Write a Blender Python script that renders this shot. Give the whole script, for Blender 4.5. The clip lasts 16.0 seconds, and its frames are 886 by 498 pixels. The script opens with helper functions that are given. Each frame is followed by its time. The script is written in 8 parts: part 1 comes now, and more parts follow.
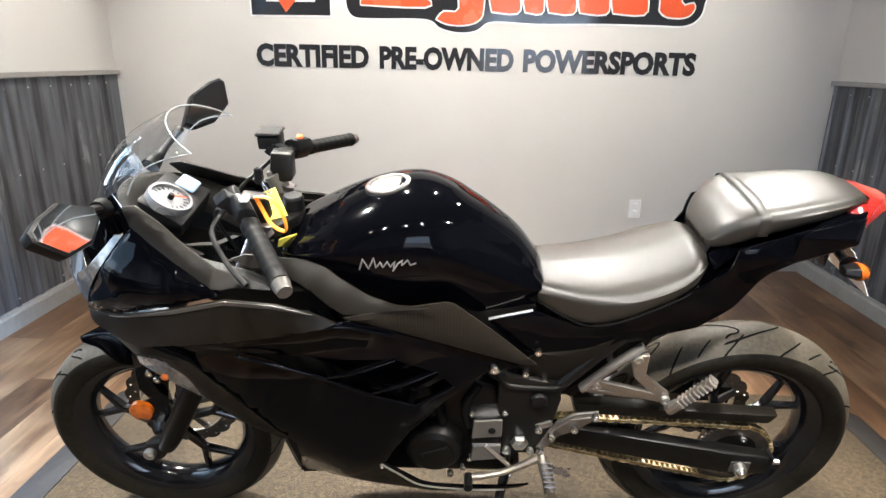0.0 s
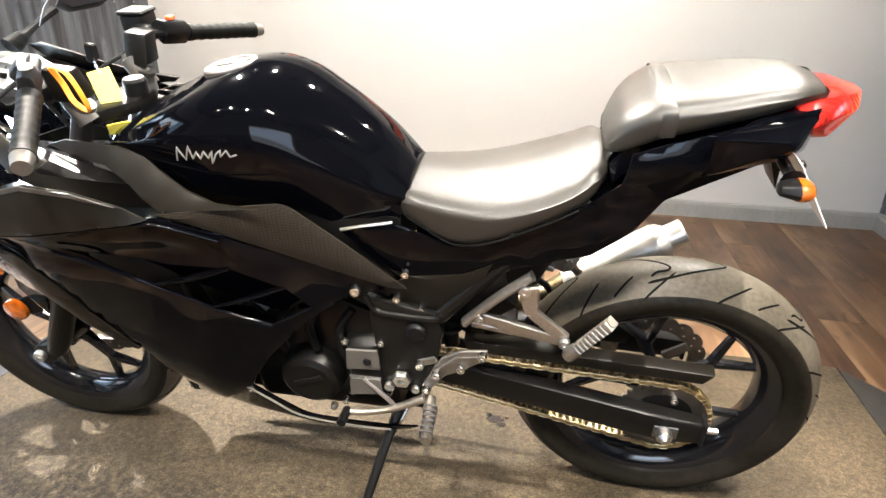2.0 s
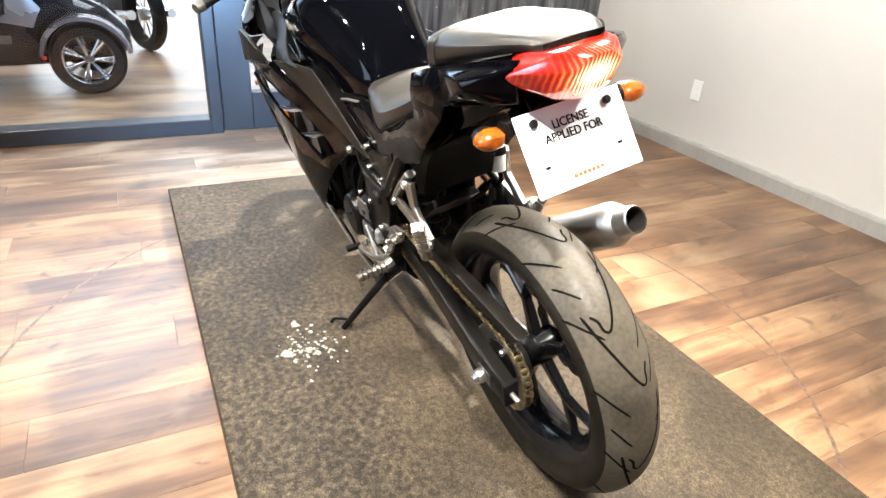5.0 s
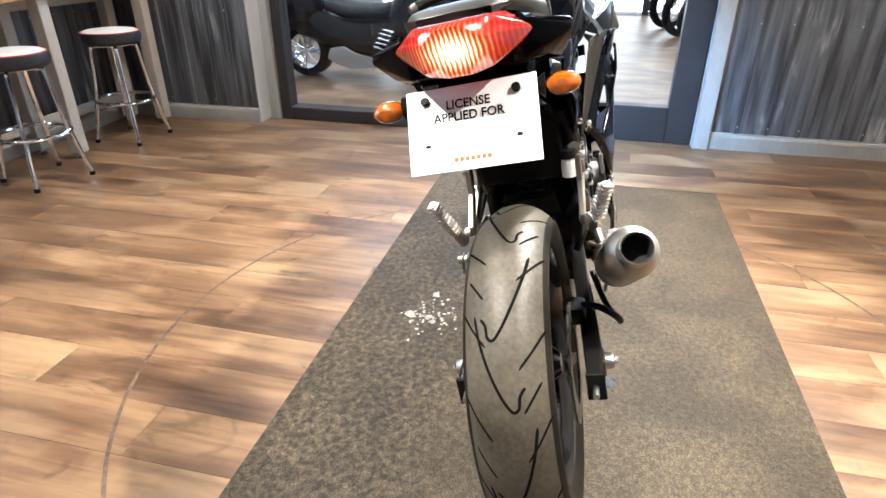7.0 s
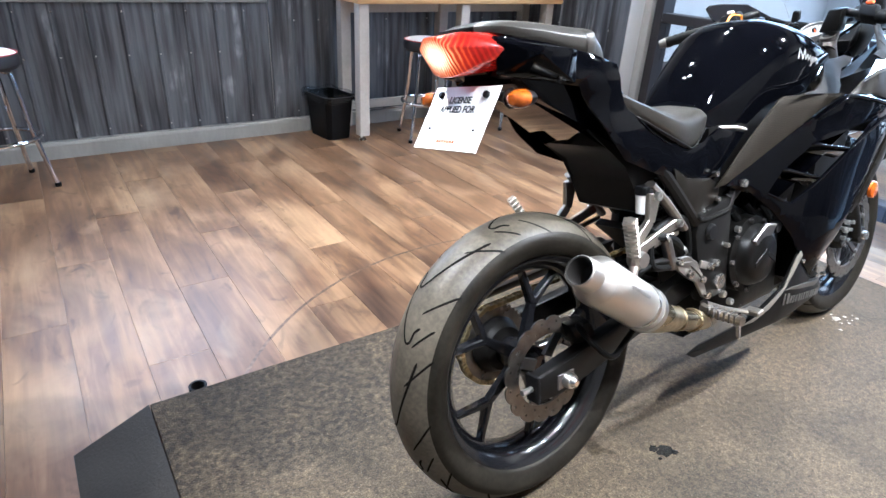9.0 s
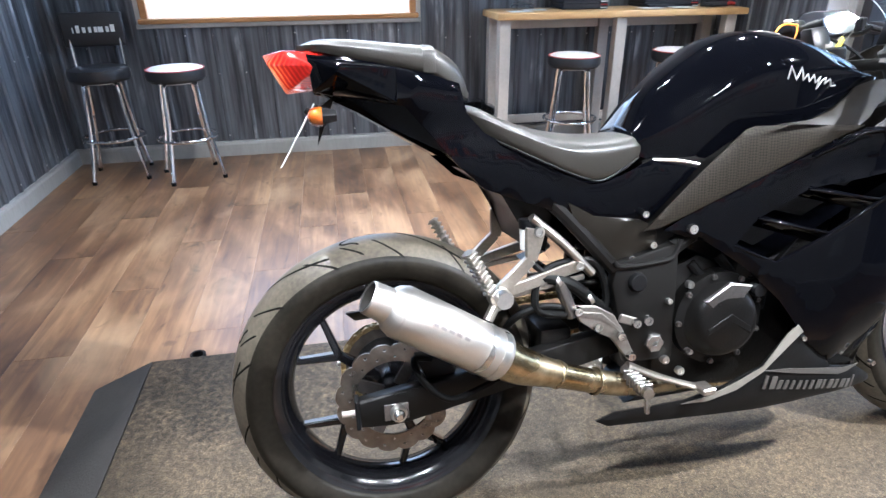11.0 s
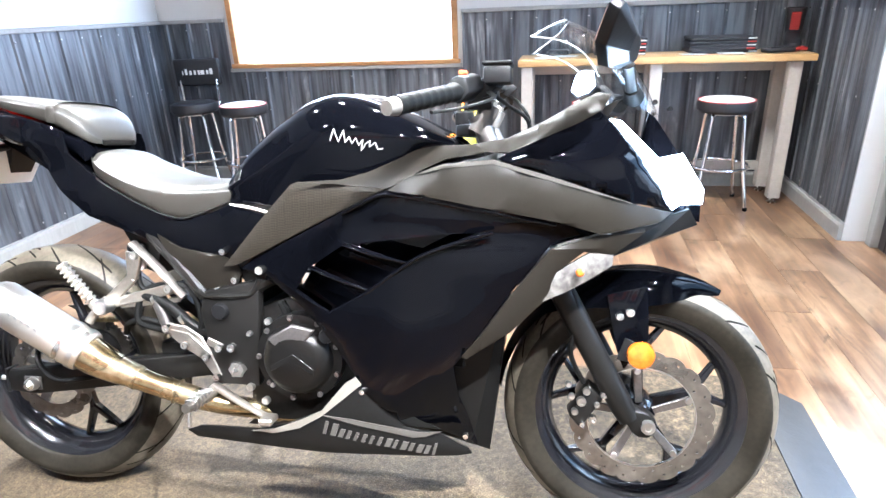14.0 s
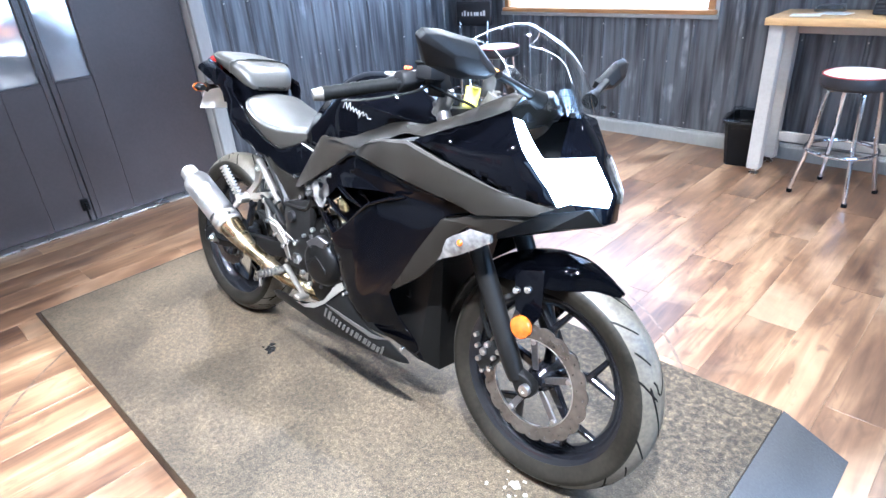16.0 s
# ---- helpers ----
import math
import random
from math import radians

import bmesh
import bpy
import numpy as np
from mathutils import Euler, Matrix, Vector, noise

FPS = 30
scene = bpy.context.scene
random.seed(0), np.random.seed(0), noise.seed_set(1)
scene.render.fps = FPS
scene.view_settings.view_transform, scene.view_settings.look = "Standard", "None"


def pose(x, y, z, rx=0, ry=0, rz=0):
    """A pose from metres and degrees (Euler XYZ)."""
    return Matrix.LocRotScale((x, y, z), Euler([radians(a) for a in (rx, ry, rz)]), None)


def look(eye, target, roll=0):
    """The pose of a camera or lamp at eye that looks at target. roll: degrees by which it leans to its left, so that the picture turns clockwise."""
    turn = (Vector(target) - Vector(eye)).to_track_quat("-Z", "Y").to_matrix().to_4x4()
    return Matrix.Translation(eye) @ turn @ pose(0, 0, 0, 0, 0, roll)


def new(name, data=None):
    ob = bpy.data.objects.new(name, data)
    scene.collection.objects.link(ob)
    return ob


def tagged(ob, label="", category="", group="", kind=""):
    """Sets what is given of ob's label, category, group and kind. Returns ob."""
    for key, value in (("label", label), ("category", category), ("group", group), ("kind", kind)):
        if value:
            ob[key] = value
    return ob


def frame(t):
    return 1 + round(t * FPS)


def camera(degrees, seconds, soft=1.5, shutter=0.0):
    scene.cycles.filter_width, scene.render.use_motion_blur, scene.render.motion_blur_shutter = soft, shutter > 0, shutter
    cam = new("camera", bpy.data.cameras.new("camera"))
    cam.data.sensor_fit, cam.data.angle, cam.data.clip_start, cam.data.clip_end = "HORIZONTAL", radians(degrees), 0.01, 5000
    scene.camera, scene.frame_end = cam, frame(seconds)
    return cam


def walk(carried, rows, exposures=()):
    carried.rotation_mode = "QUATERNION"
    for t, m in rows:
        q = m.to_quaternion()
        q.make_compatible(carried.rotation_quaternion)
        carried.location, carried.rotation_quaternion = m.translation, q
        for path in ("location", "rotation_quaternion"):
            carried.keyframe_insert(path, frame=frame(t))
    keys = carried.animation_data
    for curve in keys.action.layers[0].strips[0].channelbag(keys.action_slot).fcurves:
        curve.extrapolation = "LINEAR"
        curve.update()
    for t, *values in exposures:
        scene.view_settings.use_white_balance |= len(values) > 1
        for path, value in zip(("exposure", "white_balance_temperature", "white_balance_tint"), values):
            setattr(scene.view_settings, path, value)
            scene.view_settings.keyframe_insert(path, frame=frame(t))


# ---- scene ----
from mathutils.geometry import intersect_ray_tri
cam = camera(73.16, 16.0)
PATH = [
    (0, (0.047, -0.024, 1.268), (-0.015, 1.883, 0.666), 0.86),
    (0.5, (0.105, 0.119, 1.218), (-0.070, 2.014, 0.601), 0.59),
    (1, (0.121, 0.240, 1.158), (0.137, 2.108, 0.445), 3.45),
    (1.5, (0.222, 0.254, 1.113), (0.164, 2.086, 0.315), 3.11),
    (2, (0.466, 0.180, 1.133), (0.113, 1.996, 0.371), 0.89),
    (2.5, (0.655, 0.194, 1.138), (0.248, 1.976, 0.326), 1.60),
    (3, (0.846, 0.309, 1.126), (0.170, 1.972, 0.245), 5.80),
    (3.2, (0.924, 0.343, 1.131), (0.124, 1.950, 0.249), 5.34),
    (5.3, (1.581, 0.739, 1.152), (-0.084, 1.386, 0.253), 4.23),
    (5.5, (1.633, 0.808, 1.149), (-0.106, 1.303, 0.294), 3.79),
    (6, (1.768, 0.979, 1.156), (-0.038, 1.087, 0.302), 1.79),
    (6.5, (1.732, 1.169, 1.126), (-0.074, 1.098, 0.270), 2.06),
    (7, (1.657, 1.373, 1.128), (-0.066, 0.963, 0.200), 0.17),
    (7.5, (1.697, 1.609, 1.146), (0.117, 0.765, 0.256), -0.98),
    (8, (1.707, 1.822, 1.159), (0.261, 0.754, 0.281), -1.95),
    (8.5, (1.585, 1.956, 1.160), (0.314, 0.698, 0.264), 1.56),
    (8.7, (1.537, 2.009, 1.161), (0.362, 0.663, 0.262), 2.50),
    (10.8, (0.857, 2.336, 1.174), (0.491, 0.574, 0.301), 0.35),
    (11, (0.778, 2.339, 1.180), (0.458, 0.568, 0.306), -0.57),
    (11.5, (0.559, 2.391, 1.179), (0.358, 0.594, 0.325), -1.32),
    (12, (0.346, 2.473, 1.202), (0.236, 0.654, 0.377), -1.18),
    (12.5, (0.172, 2.444, 1.189), (0.090, 0.616, 0.382), -0.53),
    (13, (-0.045, 2.364, 1.197), (-0.001, 0.550, 0.355), -0.78),
    (13.5, (-0.243, 2.368, 1.199), (-0.087, 0.532, 0.422), -2.76),
    (14, (-0.507, 2.453, 1.214), (-0.132, 0.640, 0.458), -2.44),
    (14.5, (-0.705, 2.423, 1.210), (-0.227, 0.638, 0.445), -6.01),
    (15, (-0.917, 2.326, 1.261), (-0.125, 0.768, 0.289), -5.00),
    (15.5, (-1.125, 2.280, 1.291), (-0.189, 0.779, 0.357), -3.44),
    (16, (-1.379, 2.288, 1.341), (-0.096, 1.047, 0.439), -4.42),
]
EXPOSURES = [(0.0, 0.0, 6050, 10), (1.0, 0.25, 6100, 10), (2.0, 0.55, 6300, 10), (5.3, 0.4, 6200, 10), (7.5, 0.1, 5850, 10), (8.7, 0.2, 5250, 10), (10.8, 0.3, 5200, 10), (12.0, 0.6, 5300, 10), (13.5, 1.15, 5350, 10), (14.5, 1.35, 5250, 10), (15.4, 1.25, 4850, 10), (16.0, 0.95, 4850, 10)]
walk(cam, [(t, look(eye, target, roll)) for t, eye, target, roll in PATH], EXPOSURES)

# ---- light ----
world = bpy.data.worlds.new("world")
scene.world = world
world.use_nodes = True
wn = world.node_tree.nodes
sky = wn.new("ShaderNodeTexSky")
sky.sky_type, sky.sun_disc = "NISHITA", False
sky.sun_elevation, sky.sun_rotation = radians(40), radians(200)
world.node_tree.links.new(sky.outputs[0], wn["Background"].inputs[0])
wn["Background"].inputs[1].default_value = 0.1


def lamp(name, kind, m, energy, colour, size=0.1, size_y=None, spot=None, blend=0.5):
    data = bpy.data.lights.new(name, kind)
    data.energy, data.color = energy, colour
    if kind == "AREA":
        data.size = size
        if size_y:
            data.shape, data.size_y = "RECTANGLE", size_y
    elif kind in ("SPOT", "POINT"):
        data.shadow_soft_size = size
    if kind == "SPOT":
        data.spot_size, data.spot_blend = radians(spot), blend
    ob = new(name, data)
    ob.matrix_world = m
    return ob


WEST, EAST, SOUTH, NORTH, TOP = -2.10, 2.43, -1.77, 3.72, 2.85
WSOUTH = -1.955
WARM = (1.0, 0.915, 0.785)
# daylight in the openings
lamp("window_daylight", "AREA", look((1.035, SOUTH - 0.06, 1.45), (1.035, 1.0, 0.7)), 30, (0.52, 0.72, 1.0), 1.5, 1.0)
lamp("showroom_daylight", "AREA", look((WEST - 0.5, 0.7, 1.7), (0.5, 0.9, 0.3)), 42, (0.52, 0.74, 1.0), 2.2, 1.4)
# showroom fill: an unseen overhead panel, added to brighten that room
lamp("showroom_fill", "AREA", look((-4.2, 0.6, 3.3), (-4.2, 0.6, 0)), 260, (0.86, 0.93, 1.0), 3.2, 3.2)
# ceiling spots: place, power, aim, cone
SPOTS = [(x, 2.4, 1.45, 0.9 * x, NORTH, 1.5, 74) for x in (-1.05, 0.0, 1.05)]
SPOTS += [(-1.35, 2.25, 13.0, -0.05, 1.25, 0.3, 66), (-0.5, 2.50, 2.4, -0.2, 1.35, 0.4, 68), (0.45, 2.50, 2.8, 0.2, 1.35, 0.4, 68), (1.35, 2.40, 3.0, 0.5, 1.35, 0.4, 68)]
# extra unseen spot, added to brighten the west cladding
SPOTS += [(-1.15, 2.75, 1.5, WEST, 2.75, 0.9, 84)]
SPOTS += [(x, -0.25, 2.2, x, -0.5, 0.0, 86) for x in (-1.2, 0.7)]
# extra unseen spots, added as fill on the motorcycle's south side and rear tyre
SPOTS += [(-0.75, -0.15, 2.8, -0.45, 1.25, 0.5, 56), (-0.05, -0.35, 2.6, 0.0, 1.25, 0.6, 56), (0.6, -0.15, 2.8, 0.3, 1.25, 0.6, 56), (1.6, 0.55, 6.0, 0.62, 1.36, 0.55, 52)]

# ---- materials ----


def nodes_of(name):
    m = bpy.data.materials.new(name)
    m.use_nodes = True
    nt = m.node_tree
    return m, nt, nt.nodes["Principled BSDF"], nt.links.new


def mat(name, col, rough=0.5, metal=0.0, var=0.12, scale=6.0, fine=60.0, bump=0.0, rvar=0.08, coat=0.0, col2=None, stretch=(1, 1, 1), spec=0.5, mixf=0.4):
    """A surface with two scales of variation in colour and gloss, and a fine relief."""
    m, nt, b, link = nodes_of(name)
    tc = nt.nodes.new("ShaderNodeTexCoord")
    mp = nt.nodes.new("ShaderNodeMapping")
    mp.inputs["Scale"].default_value = stretch
    link(tc.outputs["Object"], mp.inputs[0])
    n1 = nt.nodes.new("ShaderNodeTexNoise")
    n1.inputs["Scale"].default_value, n1.inputs["Detail"].default_value = scale, 4
    n2 = nt.nodes.new("ShaderNodeTexNoise")
    n2.inputs["Scale"].default_value, n2.inputs["Detail"].default_value = fine, 3
    link(mp.outputs[0], n1.inputs["Vector"])
    link(mp.outputs[0], n2.inputs["Vector"])
    mx = nt.nodes.new("ShaderNodeMix")
    mx.data_type = "FLOAT"
    mx.inputs[0].default_value = mixf
    link(n1.outputs["Fac"], mx.inputs[2])
    link(n2.outputs["Fac"], mx.inputs[3])
    rp = nt.nodes.new("ShaderNodeValToRGB")
    a = [max(0, c * (1 - var)) for c in col]
    z = list(col2) if col2 else [min(1, c * (1 + var)) for c in col]
    rp.color_ramp.elements[0].position, rp.color_ramp.elements[1].position = 0.35, 0.65
    rp.color_ramp.elements[0].color, rp.color_ramp.elements[1].color = (*a, 1), (*z, 1)
    link(mx.outputs[0], rp.inputs[0])
    link(rp.outputs[0], b.inputs["Base Color"])
    rr = nt.nodes.new("ShaderNodeMapRange")
    rr.inputs["From Min"].default_value, rr.inputs["From Max"].default_value = 0.3, 0.7
    rr.inputs["To Min"].default_value, rr.inputs["To Max"].default_value = max(0.02, rough - rvar), min(1, rough + rvar)
    link(n1.outputs["Fac"], rr.inputs[0])
    link(rr.outputs[0], b.inputs["Roughness"])
    b.inputs["Metallic"].default_value = metal
    b.inputs["Coat Weight"].default_value = coat
    b.inputs["Coat Roughness"].default_value = 0.04
    b.inputs["Specular IOR Level"].default_value = spec
    if bump:
        bp = nt.nodes.new("ShaderNodeBump")
        bp.inputs["Strength"].default_value, bp.inputs["Distance"].default_value = bump, 0.002
        link(n2.outputs["Fac"], bp.inputs["Height"])
        link(bp.outputs[0], b.inputs["Normal"])
    return m


def glow(name, col, strength, base=(0.8, 0.8, 0.8)):
    m, nt, b, link = nodes_of(name)
    b.inputs["Base Color"].default_value = (*base, 1)
    b.inputs["Emission Color"].default_value = (*col, 1)
    b.inputs["Emission Strength"].default_value = strength
    return m


def glass(name, col=(1, 1, 1), rough=0.0, ior=1.45):
    """Thin clear sheet: mostly transparent, with a Fresnel gloss."""
    m, nt, b, link = nodes_of(name)
    nt.nodes.remove(b)
    out = nt.nodes["Material Output"]
    tr = nt.nodes.new("ShaderNodeBsdfTransparent")
    tr.inputs[0].default_value = (*col, 1)
    gl = nt.nodes.new("ShaderNodeBsdfGlossy")
    gl.inputs["Roughness"].default_value = rough
    lw = nt.nodes.new("ShaderNodeLayerWeight")
    lw.inputs[0].default_value = 0.5
    pw = nt.nodes.new("ShaderNodeMath")
    pw.operation = "POWER"
    pw.inputs[1].default_value = 4.0
    link(lw.outputs["Facing"], pw.inputs[0])
    fr = nt.nodes.new("ShaderNodeMath")
    fr.operation = "MULTIPLY_ADD"
    fr.inputs[1].default_value, fr.inputs[2].default_value = 0.7, ((ior - 1) / (ior + 1)) ** 2
    link(pw.outputs[0], fr.inputs[0])
    mx = nt.nodes.new("ShaderNodeMixShader")
    link(fr.outputs[0], mx.inputs[0])
    link(tr.outputs[0], mx.inputs[1])
    link(gl.outputs[0], mx.inputs[2])
    link(mx.outputs[0], out.inputs[0])
    return m


def wood_floor(name):
    """Printed vinyl planks: grain along y, knots and pale worn streaks, each plank its own tone."""
    m, nt, b, link = nodes_of(name)
    tc, oi = nt.nodes.new("ShaderNodeTexCoord"), nt.nodes.new("ShaderNodeObjectInfo")
    add = nt.nodes.new("ShaderNodeVectorMath")
    add.operation = "MULTIPLY_ADD"
    add.inputs[1].default_value = (1, 1, 1)
    sc = nt.nodes.new("ShaderNodeMath")
    sc.operation = "MULTIPLY"
    sc.inputs[1].default_value = 37.0
    link(oi.outputs["Random"], sc.inputs[0])
    cb = nt.nodes.new("ShaderNodeCombineXYZ")
    link(sc.outputs[0], cb.inputs[0])
    link(sc.outputs[0], cb.inputs[2])
    link(tc.outputs["Object"], add.inputs[0])
    link(cb.outputs[0], add.inputs[2])

    def tex(scale, stretch, detail, dist=0.0):
        mp = nt.nodes.new("ShaderNodeMapping")
        mp.inputs["Scale"].default_value = stretch
        link(add.outputs[0], mp.inputs[0])
        n = nt.nodes.new("ShaderNodeTexNoise")
        n.inputs["Scale"].default_value, n.inputs["Detail"].default_value, n.inputs["Distortion"].default_value = scale, detail, dist
        link(mp.outputs[0], n.inputs["Vector"])
        return n.outputs["Fac"]

    grain = tex(30, (1.0, 0.08, 1), 6, 0.6)
    blot = tex(5, (1, 0.35, 1), 4, 0.4)
    r1 = nt.nodes.new("ShaderNodeValToRGB")
    r1.color_ramp.elements[0].position, r1.color_ramp.elements[1].position = 0.32, 0.68
    r1.color_ramp.elements[0].color, r1.color_ramp.elements[1].color = (0.038, 0.018, 0.010, 1), (0.31, 0.192, 0.103, 1)
    e = r1.color_ramp.elements.new(0.5)
    e.color = (0.142, 0.077, 0.039, 1)
    m1 = nt.nodes.new("ShaderNodeMix")
    m1.data_type = "FLOAT"
    m1.inputs[0].default_value = 0.62
    link(grain, m1.inputs[2])
    link(blot, m1.inputs[3])
    tone = nt.nodes.new("ShaderNodeMapRange")
    tone.inputs["To Min"].default_value, tone.inputs["To Max"].default_value = -0.03, 0.03
    link(oi.outputs["Random"], tone.inputs[0])
    ad = nt.nodes.new("ShaderNodeMath")
    link(m1.outputs[0], ad.inputs[0])
    link(tone.outputs[0], ad.inputs[1])
    link(ad.outputs[0], r1.inputs[0])
    # knots and pale rubbed patches
    knot, rub = tex(11, (1, 0.5, 1), 3, 1.5), tex(2.6, (1.0, 0.6, 1), 6, 0.8)
    kr = nt.nodes.new("ShaderNodeMapRange")
    kr.inputs["From Min"].default_value, kr.inputs["From Max"].default_value = 0.60, 0.74
    kr.inputs["To Max"].default_value = 0.55
    link(knot, kr.inputs[0])
    k1 = nt.nodes.new("ShaderNodeMix")
    k1.data_type = "RGBA"
    link(kr.outputs[0], k1.inputs[0])
    link(r1.outputs[0], k1.inputs[6])
    k1.inputs[7].default_value = (0.035, 0.018, 0.010, 1)
    ur = nt.nodes.new("ShaderNodeMapRange")
    ur.inputs["From Min"].default_value, ur.inputs["From Max"].default_value = 0.54, 0.72
    ur.inputs["To Max"].default_value = 0.5
    link(rub, ur.inputs[0])
    k2 = nt.nodes.new("ShaderNodeMix")
    k2.data_type = "RGBA"
    link(ur.outputs[0], k2.inputs[0])
    link(k1.outputs[2], k2.inputs[6])
    k2.inputs[7].default_value = (0.36, 0.25, 0.15, 1)
    link(k2.outputs[2], b.inputs["Base Color"])
    rr = nt.nodes.new("ShaderNodeMapRange")
    rr.inputs["To Min"].default_value, rr.inputs["To Max"].default_value = 0.24, 0.5
    link(grain, rr.inputs[0])
    link(rr.outputs[0], b.inputs["Roughness"])
    bp = nt.nodes.new("ShaderNodeBump")
    bp.inputs["Strength"].default_value, bp.inputs["Distance"].default_value = 0.25, 0.001
    link(grain, bp.inputs["Height"])
    link(bp.outputs[0], b.inputs["Normal"])
    return m


def weathered(name, base, dark, pale, rough=0.48, metal=0.55):
    """Galvanised sheet with vertical streaks, pale rubbed patches and dark runs."""
    m, nt, b, link = nodes_of(name)
    tc, oi = nt.nodes.new("ShaderNodeTexCoord"), nt.nodes.new("ShaderNodeObjectInfo")
    vm = nt.nodes.new("ShaderNodeVectorMath")
    sc = nt.nodes.new("ShaderNodeMath")
    sc.operation = "MULTIPLY"
    sc.inputs[1].default_value = 23.0
    link(oi.outputs["Random"], sc.inputs[0])
    link(tc.outputs["Object"], vm.inputs[0])
    link(sc.outputs[0], vm.inputs[1])

    def tex(scale, stretch, detail):
        mp = nt.nodes.new("ShaderNodeMapping")
        mp.inputs["Scale"].default_value = stretch
        link(vm.outputs[0], mp.inputs[0])
        n = nt.nodes.new("ShaderNodeTexNoise")
        n.inputs["Scale"].default_value, n.inputs["Detail"].default_value = scale, detail
        link(mp.outputs[0], n.inputs["Vector"])
        return n.outputs["Fac"]

    streak, patch, fine = tex(22, (1, 1, 0.07), 5), tex(4.5, (1, 1, 0.5), 5), tex(90, (1, 1, 0.25), 3)
    r = nt.nodes.new("ShaderNodeValToRGB")
    r.color_ramp.elements[0].position, r.color_ramp.elements[1].position = 0.36, 0.60
    r.color_ramp.elements[0].color, r.color_ramp.elements[1].color = (*dark, 1), (*base, 1)
    link(streak, r.inputs[0])
    r2 = nt.nodes.new("ShaderNodeMapRange")
    r2.inputs["From Min"].default_value, r2.inputs["From Max"].default_value = 0.60, 0.72
    link(patch, r2.inputs[0])
    r3 = nt.nodes.new("ShaderNodeMapRange")
    r3.inputs["From Min"].default_value, r3.inputs["From Max"].default_value = 0.48, 0.62
    link(streak, r3.inputs[0])
    mu = nt.nodes.new("ShaderNodeMath")
    mu.operation = "MULTIPLY"
    link(r2.outputs[0], mu.inputs[0])
    link(r3.outputs[0], mu.inputs[1])
    mx = nt.nodes.new("ShaderNodeMix")
    mx.data_type = "RGBA"
    link(mu.outputs[0], mx.inputs[0])
    link(r.outputs[0], mx.inputs[6])
    mx.inputs[7].default_value = (*pale, 1)
    link(mx.outputs[2], b.inputs["Base Color"])
    rr = nt.nodes.new("ShaderNodeMapRange")
    rr.inputs["To Min"].default_value, rr.inputs["To Max"].default_value = rough - 0.15, rough + 0.2
    link(fine, rr.inputs[0])
    link(rr.outputs[0], b.inputs["Roughness"])
    b.inputs["Metallic"].default_value = metal
    bp = nt.nodes.new("ShaderNodeBump")
    bp.inputs["Strength"].default_value, bp.inputs["Distance"].default_value = 0.2, 0.001
    link(fine, bp.inputs["Height"])
    link(bp.outputs[0], b.inputs["Normal"])
    return m


